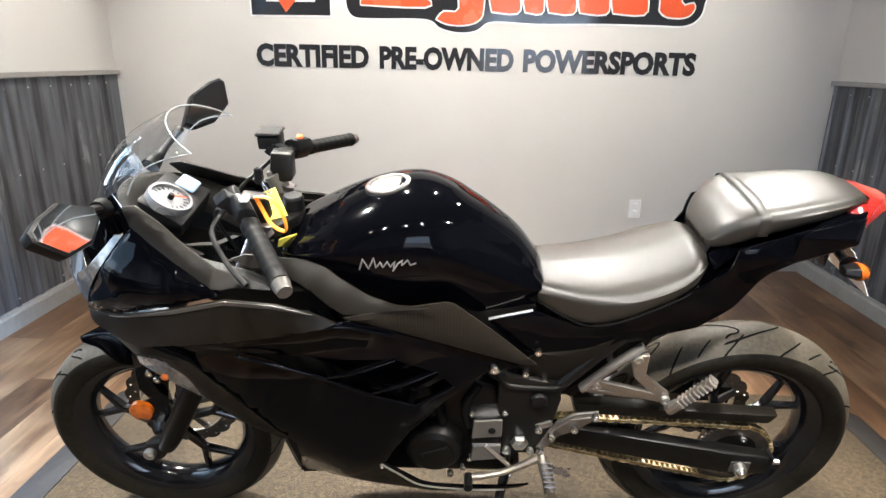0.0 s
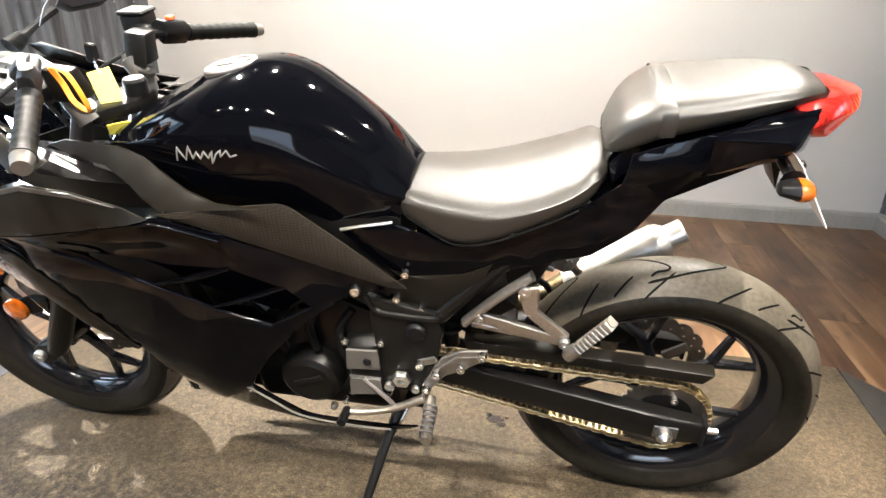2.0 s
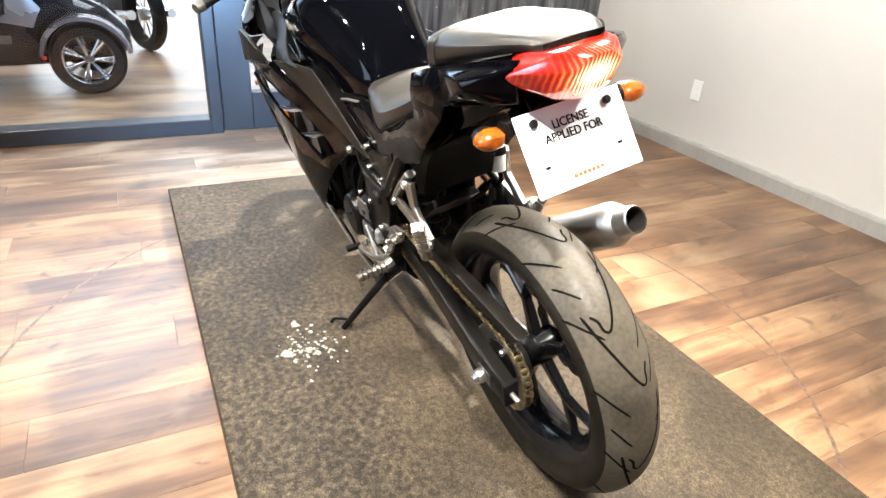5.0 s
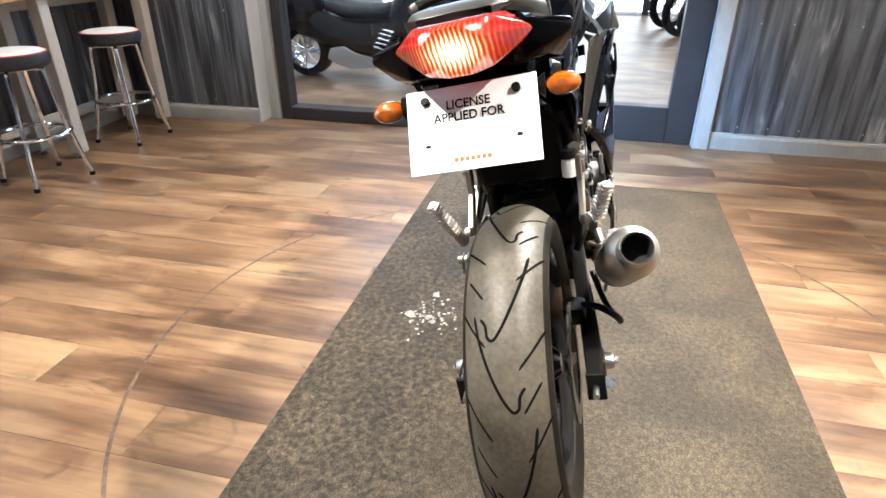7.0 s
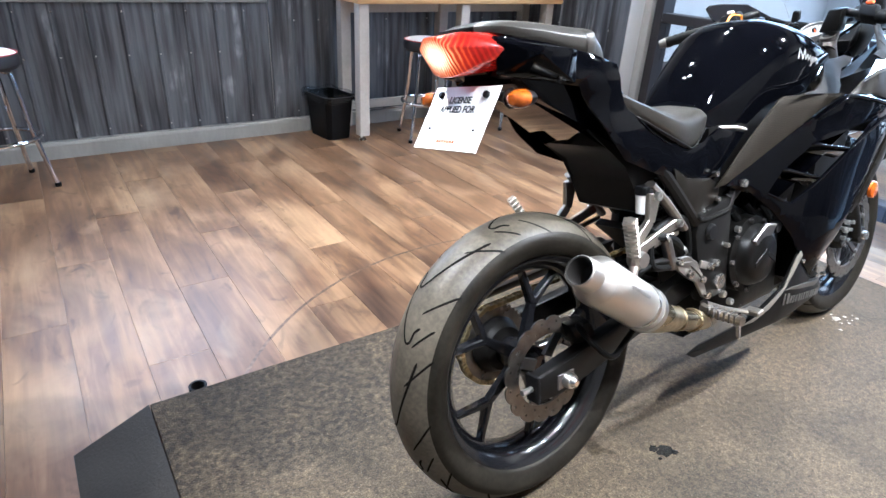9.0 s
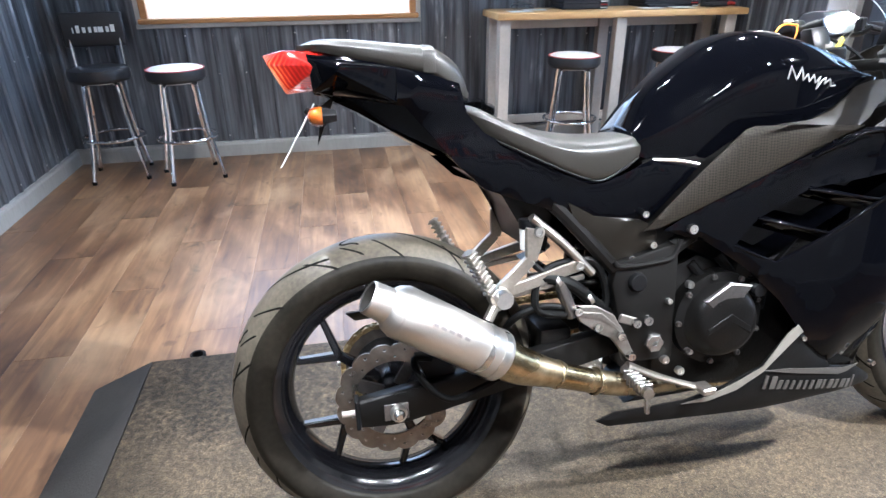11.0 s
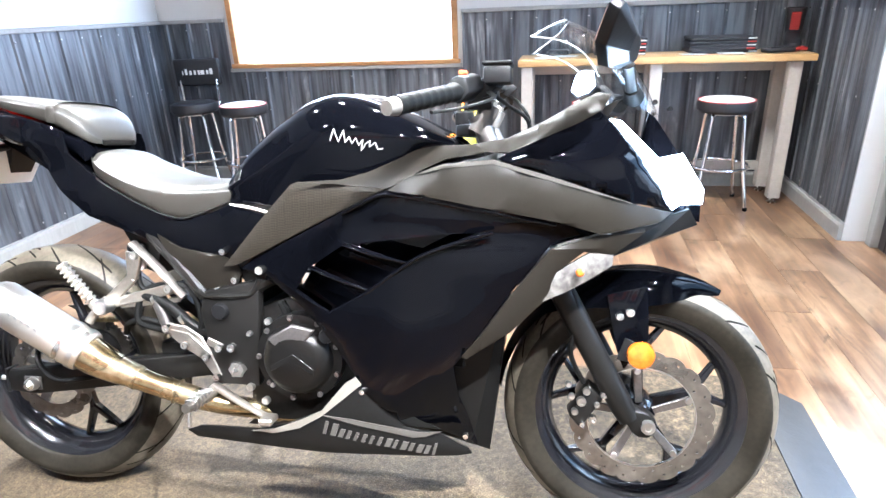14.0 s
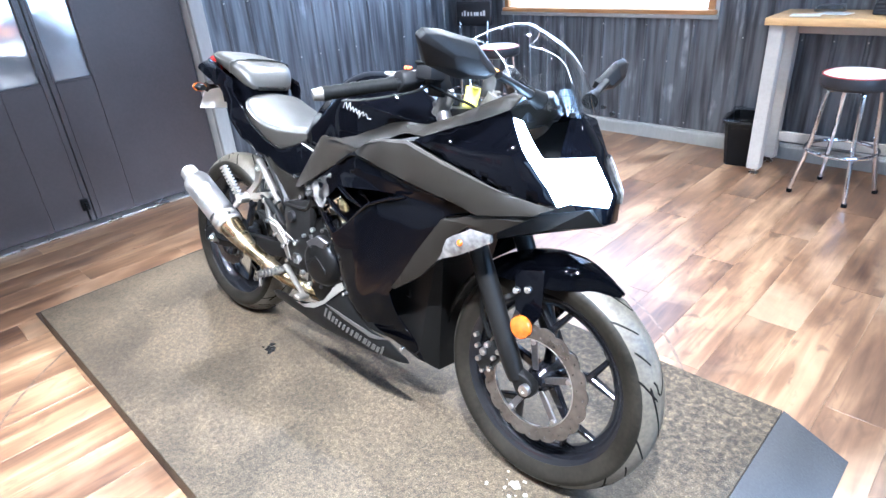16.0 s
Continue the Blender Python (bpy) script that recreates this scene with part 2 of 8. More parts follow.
def worn_rubber(name):
    """Trodden rubber: stains, blotches and sharp grit at three sizes."""
    m, nt, b, link = nodes_of(name)
    tc = nt.nodes.new("ShaderNodeTexCoord")

    def tex(scale, detail, lo, hi, a, z, dist=0.0):
        n = nt.nodes.new("ShaderNodeTexNoise")
        n.inputs["Scale"].default_value, n.inputs["Detail"].default_value, n.inputs["Distortion"].default_value = scale, detail, dist
        link(tc.outputs["Object"], n.inputs["Vector"])
        r = nt.nodes.new("ShaderNodeMapRange")
        r.inputs["From Min"].default_value, r.inputs["From Max"].default_value = lo, hi
        r.inputs["To Min"].default_value, r.inputs["To Max"].default_value = a, z
        link(n.outputs["Fac"], r.inputs[0])
        return r.outputs[0]

    stain, blot, grit, spark = tex(4.5, 9, 0.36, 0.64, 0.70, 1.26, 0.5), tex(70, 9, 0.36, 0.66, 0.64, 1.34, 0.6), tex(230, 4, 0.36, 0.64, 0.58, 1.42), tex(300, 1, 0.68, 0.76, 0.0, 0.40)
    fac = stain
    for o in (blot, grit):
        mu = nt.nodes.new("ShaderNodeMath")
        mu.operation = "MULTIPLY"
        link(fac, mu.inputs[0])
        link(o, mu.inputs[1])
        fac = mu.outputs[0]
    # stronger, mostly darker mottling along the south edge
    sx = nt.nodes.new("ShaderNodeSeparateXYZ")
    link(tc.outputs["Object"], sx.inputs[0])
    zone = nt.nodes.new("ShaderNodeMapRange")
    zone.inputs["From Min"].default_value, zone.inputs["From Max"].default_value = 1.26, 1.04
    link(sx.outputs["Y"], zone.inputs[0])
    south_mottle = nt.nodes.new("ShaderNodeMix")
    south_mottle.data_type = "FLOAT"
    south_mottle.inputs[2].default_value = 1.0
    link(zone.outputs[0], south_mottle.inputs[0])
    link(tex(60, 12, 0.38, 0.64, 0.36, 1.30, 0.3), south_mottle.inputs[3])
    mu = nt.nodes.new("ShaderNodeMath")
    mu.operation = "MULTIPLY"
    link(fac, mu.inputs[0])
    link(south_mottle.outputs[0], mu.inputs[1])
    fac = mu.outputs[0]
    vm = nt.nodes.new("ShaderNodeVectorMath")
    vm.operation = "SCALE"
    vm.inputs[0].default_value = (0.050, 0.037, 0.0225)
    link(fac, vm.inputs["Scale"])
    mx = nt.nodes.new("ShaderNodeMix")
    mx.data_type = "RGBA"
    link(spark, mx.inputs[0])
    link(vm.outputs[0], mx.inputs[6])
    mx.inputs[7].default_value = (0.26, 0.24, 0.20, 1)
    link(mx.outputs[2], b.inputs["Base Color"])
    b.inputs["Roughness"].default_value, b.inputs["Specular IOR Level"].default_value = 0.62, 0.22
    bp = nt.nodes.new("ShaderNodeBump")
    bp.inputs["Strength"].default_value, bp.inputs["Distance"].default_value = 0.5, 0.0016
    link(grit, bp.inputs["Height"])
    link(bp.outputs[0], b.inputs["Normal"])
    return m


PAINT = mat("wall_paint", (0.56, 0.54, 0.51), 0.6, var=0.03, scale=2, fine=220, bump=0.12)
PLANK = wood_floor("vinyl_plank")
METALWALL = weathered("galvanised_sheet", (0.165, 0.176, 0.192), (0.055, 0.056, 0.062), (0.52, 0.54, 0.56), 0.44, 0.45)
TRIMGREY = mat("grey_trim", (0.30, 0.29, 0.27), 0.5, var=0.1, scale=9, stretch=(1, 1, 0.3), bump=0.1)
DARKFRAME = mat("bronze_aluminium", (0.030, 0.027, 0.028), 0.42, 0.1, var=0.1, spec=0.3)
DARKDOOR = mat("dark_door_paint", (0.052, 0.043, 0.043), 0.42, var=0.15, scale=3, bump=0.05)
CEILING = mat("ceiling_paint", (0.10, 0.10, 0.105), 0.8, var=0.06)
MAT_RUBBER = worn_rubber("worn_grey_rubber")
RAMP_RUBBER = mat("ramp_rubber", (0.028, 0.0255, 0.023), 0.55, var=0.3, scale=9, fine=160, bump=0.5)
PANE = glass("clear_pane", (0.97, 0.985, 0.985))
CHROME = mat("chrome", (0.82, 0.82, 0.84), 0.1, 1.0, var=0.03, rvar=0.05)
STEEL = mat("zinc_steel", (0.55, 0.54, 0.52), 0.3, 1.0, var=0.12, fine=120)
WOODTOP = mat("oiled_butcher_block", (0.50, 0.29, 0.115), 0.4, var=0.2, scale=14, fine=90, stretch=(0.12, 1, 1), bump=0.1, col2=(0.62, 0.40, 0.18))
SILLWOOD = mat("orange_sill_wood", (0.42, 0.19, 0.06), 0.45, var=0.25, scale=12, stretch=(0.15, 1, 1), col2=(0.52, 0.27, 0.10))
LEGPAINT = mat("table_leg_paint", (0.42, 0.38, 0.33), 0.5, var=0.08, scale=8)
VINYL = mat("black_vinyl", (0.018, 0.018, 0.02), 0.4, var=0.2, bump=0.15)
WHITEVINYL = mat("white_vinyl", (0.72, 0.70, 0.68), 0.45, var=0.05, bump=0.1)
REDPIPE = mat("red_piping", (0.35, 0.03, 0.02), 0.45, var=0.1)
PLASTIC = mat("black_plastic", (0.0048, 0.0048, 0.0052), 0.40, var=0.2, fine=200, bump=0.1, spec=0.12)
WHITEPLASTIC = mat("white_plastic", (0.78, 0.78, 0.76), 0.4, var=0.03)
SIGN_BLACK = mat("sign_black_vinyl", (0.02, 0.02, 0.022), 0.12, var=0.1)
SIGN_RED = mat("sign_orange_red_vinyl", (0.72, 0.10, 0.03), 0.25, var=0.08)
SIGN_WHITE = mat("sign_white_vinyl", (0.75, 0.75, 0.74), 0.3, var=0.03)
BLIND = glow("sunlit_window_blind", (0.93, 0.96, 1.0), 3.2)

# ---- builders ----


def obj(name, bm, material, parent=None, label="", smooth=30):
    me = bpy.data.meshes.new(name)
    bmesh.ops.recalc_face_normals(bm, faces=bm.faces)
    bm.to_mesh(me)
    bm.free()
    for m in material if isinstance(material, (list, tuple)) else [material]:
        me.materials.append(m)
    if smooth:
        me.shade_smooth()
        me.set_sharp_from_angle(angle=radians(smooth))
    ob = new(name, me)
    ob.parent = parent
    if label:
        ob["label"] = label
    return ob


def part(name, bm, material, parent, label="", smooth=30):
    return obj(name, bm, material, parent, label, smooth)


def thing(name, label, category, m=None, group="", kind=""):
    ob = new(name)
    ob.empty_display_size = 0.1
    if m is not None:
        ob.matrix_world = m
    return tagged(ob, label, category, group, kind)


def join(*bms):
    """All the meshes in the first one."""
    out = bms[0]
    for b in bms[1:]:
        me = bpy.data.meshes.new("tmp")
        b.to_mesh(me)
        b.free()
        out.from_mesh(me)
        bpy.data.meshes.remove(me)
    return out


def moved(bm, m):
    bmesh.ops.transform(bm, matrix=m, verts=bm.verts)
    return bm


def box(x0, x1, y0, y1, z0, z1, bevel=0.004, seg=1):
    bm = bmesh.new()
    bmesh.ops.create_cube(bm, size=1)
    for v in bm.verts:
        v.co = Vector((x0 + (v.co.x + 0.5) * (x1 - x0), y0 + (v.co.y + 0.5) * (y1 - y0), z0 + (v.co.z + 0.5) * (z1 - z0)))
    if bevel:
        bmesh.ops.bevel(bm, geom=list(bm.edges), offset=bevel, segments=seg, affect="EDGES", profile=0.5)
    return bm


def lathe(profile, seg=32, axis="z", close=False):
    """Turned round the axis: profile of (radius, height)."""
    bm = bmesh.new()
    rings = []
    for k in range(seg):
        a = 2 * math.pi * k / seg
        c, s = math.cos(a), math.sin(a)
        ring = []
        for r, h in profile:
            p = {"z": (r * c, r * s, h), "y": (r * c, h, r * s), "x": (h, r * c, r * s)}[axis]
            ring.append(bm.verts.new(p))
        rings.append(ring)
    n = len(profile)
    for k in range(seg):
        a, b = rings[k], rings[(k + 1) % seg]
        for i in range(n if close else n - 1):
            j = (i + 1) % n
            bm.faces.new((a[i], a[j], b[j], b[i]))
    if not close:
        for i in (0, n - 1):
            if profile[i][0] > 1e-5:
                bm.faces.new([r[i] for r in rings])
    bmesh.ops.remove_doubles(bm, verts=bm.verts, dist=1e-6)
    return bm


def spline(pts, n):
    """Catmull-Rom through the points, n steps a span."""
    P = [Vector(p) for p in pts]
    out = []
    for i in range(len(P) - 1):
        p0, p1, p2, p3 = P[max(i - 1, 0)], P[i], P[i + 1], P[min(i + 2, len(P) - 1)]
        for k in range(n):
            t = k / n
            out.append(0.5 * (2 * p1 + (p2 - p0) * t + (2 * p0 - 5 * p1 + 4 * p2 - p3) * t * t + (3 * p1 - p0 - 3 * p2 + p3) * t ** 3))
    out.append(P[-1])
    return out


def tube(pts, r, seg=10, n=4, cap=True, flat=1.0):
    """A round rod along a smooth path; r may be a list, one radius a point."""
    rs = r if isinstance(r, (list, tuple)) else [r] * len(pts)
    if n > 1 and len(pts) > 2:
        line = spline(pts, n)
        rad = [v.x for v in spline([(a, 0, 0) for a in rs], n)]
    else:
        line, rad = [Vector(p) for p in pts], list(rs)
    bm = bmesh.new()
    up = Vector((0, 0, 1))
    rings = []
    d0 = (line[1] - line[0]).normalized()
    if abs(d0.dot(up)) > 0.9:
        up = Vector((0, 1, 0))
    side = d0.cross(up).normalized()
    for i, p in enumerate(line):
        d = (line[min(i + 1, len(line) - 1)] - line[max(i - 1, 0)]).normalized()
        side = (side - d * side.dot(d)).normalized()
        top = d.cross(side)
        rings.append([bm.verts.new(p + (side * math.cos(2 * math.pi * k / seg) + top * math.sin(2 * math.pi * k / seg) * flat) * rad[i]) for k in range(seg)])
    for a, b in zip(rings, rings[1:]):
        for k in range(seg):
            bm.faces.new((a[k], a[(k + 1) % seg], b[(k + 1) % seg], b[k]))
    if cap:
        bm.faces.new(rings[0])
        bm.faces.new(rings[-1])
    return bm


def prism(outline, h0, h1, axis="y", bevel=0.0, seg=1):
    """An outline of (u, v) carried along an axis: y: (x, z), z: (x, y), x: (y, z)."""
    bm = bmesh.new()

    def at(u, v, h):
        return {"y": (u, h, v), "z": (u, v, h), "x": (h, u, v)}[axis]

    a = [bm.verts.new(at(u, v, h0)) for u, v in outline]
    b = [bm.verts.new(at(u, v, h1)) for u, v in outline]
    n = len(outline)
    fa, fb = bm.faces.new(a), bm.faces.new(b)
    for i in range(n):
        bm.faces.new((a[i], a[(i + 1) % n], b[(i + 1) % n], b[i]))
    if bevel:
        bmesh.ops.bevel(bm, geom=list(fa.edges) + list(fb.edges), offset=bevel, segments=seg, affect="EDGES", profile=0.5)
    return bm


def mirror_y(bm):
    for v in bm.verts:
        v.co.y = -v.co.y
    return bm


def letters(text, size, depth, m, width=1.0, weight=0.012):
    """Raised letters of the built-in font as a mesh, centred."""
    cu = bpy.data.curves.new("letters", "FONT")
    cu.body, cu.size, cu.extrude, cu.align_x, cu.align_y, cu.offset = text, size, depth, "CENTER", "CENTER", size * weight
    cu.resolution_u = 3
    ob = bpy.data.objects.new("letters", cu)
    scene.collection.objects.link(ob)
    bpy.context.view_layer.update()
    me = bpy.data.meshes.new_from_object(ob.evaluated_get(bpy.context.evaluated_depsgraph_get()))
    bpy.data.objects.remove(ob)
    bm = bmesh.new()
    bm.from_mesh(me)
    bpy.data.meshes.remove(me)
    for v in bm.verts:
        v.co.x *= width
    return moved(bm, m)

# ---- the room ----
FX0 = -9.2
floor = thing("floor", "brown wood-look vinyl plank floor, scuffed and semi-gloss", "floor", kind="structure")
part("subfloor", box(FX0, EAST + 0.2, SOUTH - 1.2, NORTH + 0.2, -0.12, -0.005, 0), mat("subfloor_dark", (0.03, 0.02, 0.015), 0.8), floor)

CAP = 1.165
NE = 2.235


def wall_slab(name, bm, label):
    return tagged(obj(name, bm, PAINT, smooth=0), label, "wall", kind="structure")


wall_slab("wall_north", box(WEST - 0.15, EAST + 0.15, NORTH, NORTH + 0.12, 0, TOP, 0), "pale grey painted wall carrying a dealership sign")
ws = wall_slab("wall_south", join(box(WEST - 0.15, 0.24, SOUTH - 0.12, SOUTH, 0, TOP, 0), box(1.83, EAST + 0.15, SOUTH - 0.12, SOUTH, 0, TOP, 0),
               box(0.24, 1.83, SOUTH - 0.12, SOUTH, 0, 0.87, 0), box(0.24, 1.83, SOUTH - 0.12, SOUTH, 2.05, TOP, 0)), "wall with weathered metal wainscot and a bright window")
ww = wall_slab("wall_west", join(box(WEST - 0.12, WSOUTH, SOUTH, -0.76, 0, TOP, 0), box(WEST - 0.12, WEST, 2.02, NORTH, 0, TOP, 0), box(WEST - 0.12, WEST, -0.76, 2.02, 2.25, TOP, 0)),
               "wall with weathered metal wainscot beside a glazed opening")
we = wall_slab("wall_east", join(box(EAST, EAST + 0.17, SOUTH, 0.59, 0, TOP, 0), box(NE, EAST + 0.17, 2.40, NORTH, 0, TOP, 0), box(EAST, EAST + 0.17, 0.59, 2.40, 2.12, TOP, 0), box(EAST, EAST + 0.17, 2.265, 2.40, 0, 2.12, 0)),
               "wall with weathered metal wainscot beside dark double doors")
tagged(obj("ceiling", box(WEST - 0.15, EAST + 0.15, SOUTH - 0.15, NORTH + 0.15, TOP, TOP + 0.1, 0), CEILING, smooth=0), "dark ceiling above the display room", "ceiling", kind="structure")

RIB = 0.165


def ribbed(length, z0, z1):
    """A formed steel sheet along x, from 0 to length, facing +y: broad ribs with shallow swages between."""
    prof, x = [], 0.0
    shape = [(0.0, 0.004), (0.030, 0.004), (0.036, 0.0055), (0.044, 0.0055), (0.050, 0.004), (0.084, 0.004), (0.090, 0.0055), (0.098, 0.0055), (0.104, 0.004),
             (0.130, 0.004), (0.139, 0.013), (0.151, 0.013), (0.160, 0.004)]
    while x < length:
        prof += [(x + a, d) for a, d in shape if x + a < length]
        x += RIB
    prof.append((length, prof[-1][1]))
    bm = bmesh.new()
    lo = [bm.verts.new((a, d, z0)) for a, d in prof]
    hi = [bm.verts.new((a, d, z1)) for a, d in prof]
    for i in range(len(prof) - 1):
        bm.faces.new((lo[i], lo[i + 1], hi[i + 1], hi[i]))
    return bm


def cladding(wall, start, end, m, z0=0.10, z1=CAP):
    """Sheets side by side along a wall, with screws on the ribs, a baseboard and a cap rail. m takes x along the wall, y out of it."""
    x = start
    while x < end - 0.02:
        w = min(RIB * 5, end - x)
        ob = part("metal_sheet", ribbed(w, z0, z1), METALWALL, wall, "weathered galvanised ribbed steel sheet", smooth=0)
        ob.matrix_world = m @ pose(x, 0, 0)
        sc = bmesh.new()
        k = 0.145
        while k < w:
            for z in (z0 + 0.04, (z0 + z1) / 2 + 0.08, z1 - 0.05):
                sc = join(sc, moved(lathe([(0.0, 0.017), (0.004, 0.016), (0.005, 0.012)], 6, "y"), pose(x + k, 0, z)))
            k += RIB
        so = part("sheet_screws", sc, STEEL, wall, smooth=0)
        so.matrix_world = m
        x += w
    b = part("baseboard", prism([(0.0, 0.0), (0.022, 0.0), (0.022, 0.075), (0.016, 0.09), (0.0, 0.095)], start, end, "x"), TRIMGREY, wall, "grey painted baseboard", smooth=0)
    b.matrix_world = m
    c = part("cap_rail", box(start, end, 0.0, 0.03, z1 - 0.004, z1 + 0.022, 0.004), TRIMGREY, wall, "grey wainscot cap rail", smooth=0)
    c.matrix_world = m


MS, MW, ME = pose(0, SOUTH, 0), pose(WEST, 0, 0, 0, 0, -90), pose(EAST, 0, 0, 0, 0, 90)
MWS = pose(WSOUTH, 0, 0, 0, 0, -90)
cladding(ws, WSOUTH, 0.17, MS)
cladding(ws, 0.17, 1.90, MS, 0.10, 0.82)
cladding(ws, 1.90, EAST, MS)
# the west wall runs against y in its own frame
cladding(ww, 0.765, -SOUTH, MWS)
cladding(ww, -NORTH, -2.11, MW)
cladding(we, SOUTH, 0.50, ME)
cladding(we, 2.40, NORTH, pose(NE, 0, 0, 0, 0, 90))
nb = tagged(obj("baseboard", prism([(0, 0), (-0.022, 0), (-0.022, 0.075), (-0.016, 0.09), (0, 0.095)], WEST, EAST, "x"), TRIMGREY, smooth=0), "blue-grey baseboard along the painted wall", "baseboard", kind="structure")
nb.matrix_world = pose(0, NORTH, 0)

# the window
win = thing("window_1", "bright window with orange wood sill and a sunlit woven blind", "window", kind="structure")
for nm, b in (("window_sill", box(0.185, 1.885, SOUTH - 0.10, SOUTH + 0.035, 0.842, 0.872, 0.006)), ("window_frame", box(0.20, 0.242, SOUTH - 0.02, SOUTH + 0.02, 0.873, 2.07, 0.004)),
              ("window_frame", box(1.828, 1.87, SOUTH - 0.02, SOUTH + 0.02, 0.873, 2.07, 0.004)), ("window_frame", box(0.20, 1.87, SOUTH - 0.022, SOUTH + 0.018, 2.05, 2.11, 0.004))):
    part(nm, b, SILLWOOD, win, "orange stained wood")
bl = bmesh.new()
for i in range(42):
    z = 0.875 + i * 0.028
    bl = join(bl, box(0.243, 1.827, SOUTH - 0.075, SOUTH - 0.07, z, z + 0.025, 0))
part("blind", bl, BLIND, win, "woven blind glowing with daylight", smooth=0)

# the glazed opening to the showroom
sf = thing("storefront_frame", "dark bronze glazed partition with a glass door", "door", kind="structure")
X0, X1 = WEST - 0.10, WEST + 0.02
for b, nm in ((box(X0, X1, -0.665, -0.60, 0, 2.25, 0.005), "stile"), (box(X0, X1, 1.02, 1.085, 0, 2.25, 0.005), "mullion"), (box(X0, X1, -0.60, 1.02, 0, 0.085, 0.005), "bottom_rail"),
              (box(X0, X1, -0.60, 1.02, 0.80, 0.86, 0.005), "transom"), (box(X0, X1, -0.60, 1.02, 2.17, 2.25, 0.005), "head")):
    part(nm, b, DARKFRAME, sf)
part("pane", box(WEST - 0.05, WEST - 0.042, -0.60, 1.02, 0.085, 0.80, 0), PANE, sf, smooth=0).visible_shadow = False
part("pane", box(WEST - 0.05, WEST - 0.042, -0.60, 1.02, 0.86, 2.17, 0), PANE, sf, smooth=0).visible_shadow = False
dr = thing("door_1", "dark bronze framed glass door, closed", "door", kind="structure")
for b, nm in ((box(X0 + 0.02, X1 - 0.02, 1.09, 1.26, 0.01, 2.24, 0.005), "stile"), (box(X0 + 0.02, X1 - 0.02, 1.86, 2.015, 0.01, 2.24, 0.005), "stile"),
              (box(X0 + 0.02, X1 - 0.02, 1.26, 1.86, 0.01, 0.225, 0.005), "bottom_rail"), (box(X0 + 0.02, X1 - 0.02, 1.26, 1.86, 2.05, 2.24, 0.005), "top_rail")):
    part(nm, b, DARKFRAME, dr)
part("pane", box(WEST - 0.05, WEST - 0.042, 1.26, 1.86, 0.225, 2.05, 0), PANE, dr, smooth=0).visible_shadow = False
part("door_handle", tube([(X1, 1.175, 0.85), (X1 + 0.05, 1.175, 0.86), (X1 + 0.05, 1.175, 1.14), (X1, 1.175, 1.15)], 0.011, 8, 3), DARKFRAME, dr)
for y0, y1 in ((-0.735, -0.67), (2.022, 2.11)):
    tagged(obj("trim", box(WEST - 0.02, WEST + 0.05, y0, y1, 0, 2.25, 0.005), TRIMGREY), "pale grey timber jamb beside the glazing", "trim", kind="structure")

# dark double doors in the east wall
dd = thing("door_2", "closed dark steel double doors with glazed upper lights", "door", kind="structure")
DX = EAST + 0.065
for y0, y1 in ((0.60, 1.425), (1.431, 2.26)):
    lo, hi = (1.20, 1.395) if y0 < 1 else (1.461, 1.66)
    leaf = join(box(DX, DX + 0.045, y0, lo, 0.012, 2.1, 0.003), box(DX, DX + 0.045, hi, y1, 0.012, 2.1, 0.003),
                box(DX, DX + 0.045, lo, hi, 0.012, 0.825, 0.003), box(DX, DX + 0.045, lo, hi, 1.80, 2.1, 0.003))
    lf = part("leaf", leaf, DARKDOOR, dd)
    part("pane", box(DX + 0.02, DX + 0.026, lo, hi, 0.825, 1.80, 0), mat("door_glass", (0.55, 0.56, 0.58), 0.05, 0.7, var=0.04), lf, smooth=0)
    part("pane_bead", join(box(DX - 0.006, DX + 0.002, lo - 0.012, lo + 0.004, 0.815, 1.81, 0.002), box(DX - 0.006, DX + 0.002, hi - 0.004, hi + 0.012, 0.815, 1.81, 0.002), box(DX - 0.007, DX + 0.001, lo + 0.005, hi - 0.005, 0.813, 0.829, 0.002)), DARKDOOR, lf)
part("floor_latch", join(box(DX - 0.022, DX - 0.002, 1.445, 1.485, 0.09, 0.16, 0.003), tube([(DX - 0.024, 1.465, 0.03), (DX - 0.024, 1.465, 0.14)], 0.007, 8, 1)), PLASTIC, dd)
part("threshold", box(EAST - 0.02, EAST + 0.12, 0.59, 2.40, 0.0, 0.012, 0.003), STEEL, dd)
tagged(obj("trim", box(EAST - 0.03, EAST + 0.06, 0.50, 0.588, 0, 2.2, 0.005), TRIMGREY), "pale grey timber door casing", "trim", kind="structure")

# outlets
for x, z in ((1.14, 0.387), (-1.065, 0.390)):
    ou = thing("wall_outlet", "white duplex power outlet on the painted wall", "outlet", pose(x, NORTH, z), group="wall outlets")
    part("cover_plate", box(-0.037, 0.037, -0.008, 0.0, -0.06, 0.06, 0.003), WHITEPLASTIC, ou)
    for dz in (-0.024, 0.024):
        part("socket", box(-0.015, 0.015, -0.011, -0.006, dz - 0.014, dz + 0.014, 0.003), WHITEPLASTIC, ou)

# the wall sign
sign = thing("wall_sign", "black lettered dealership sign with an orange-red script logo", "sign", pose(0, NORTH, 0))
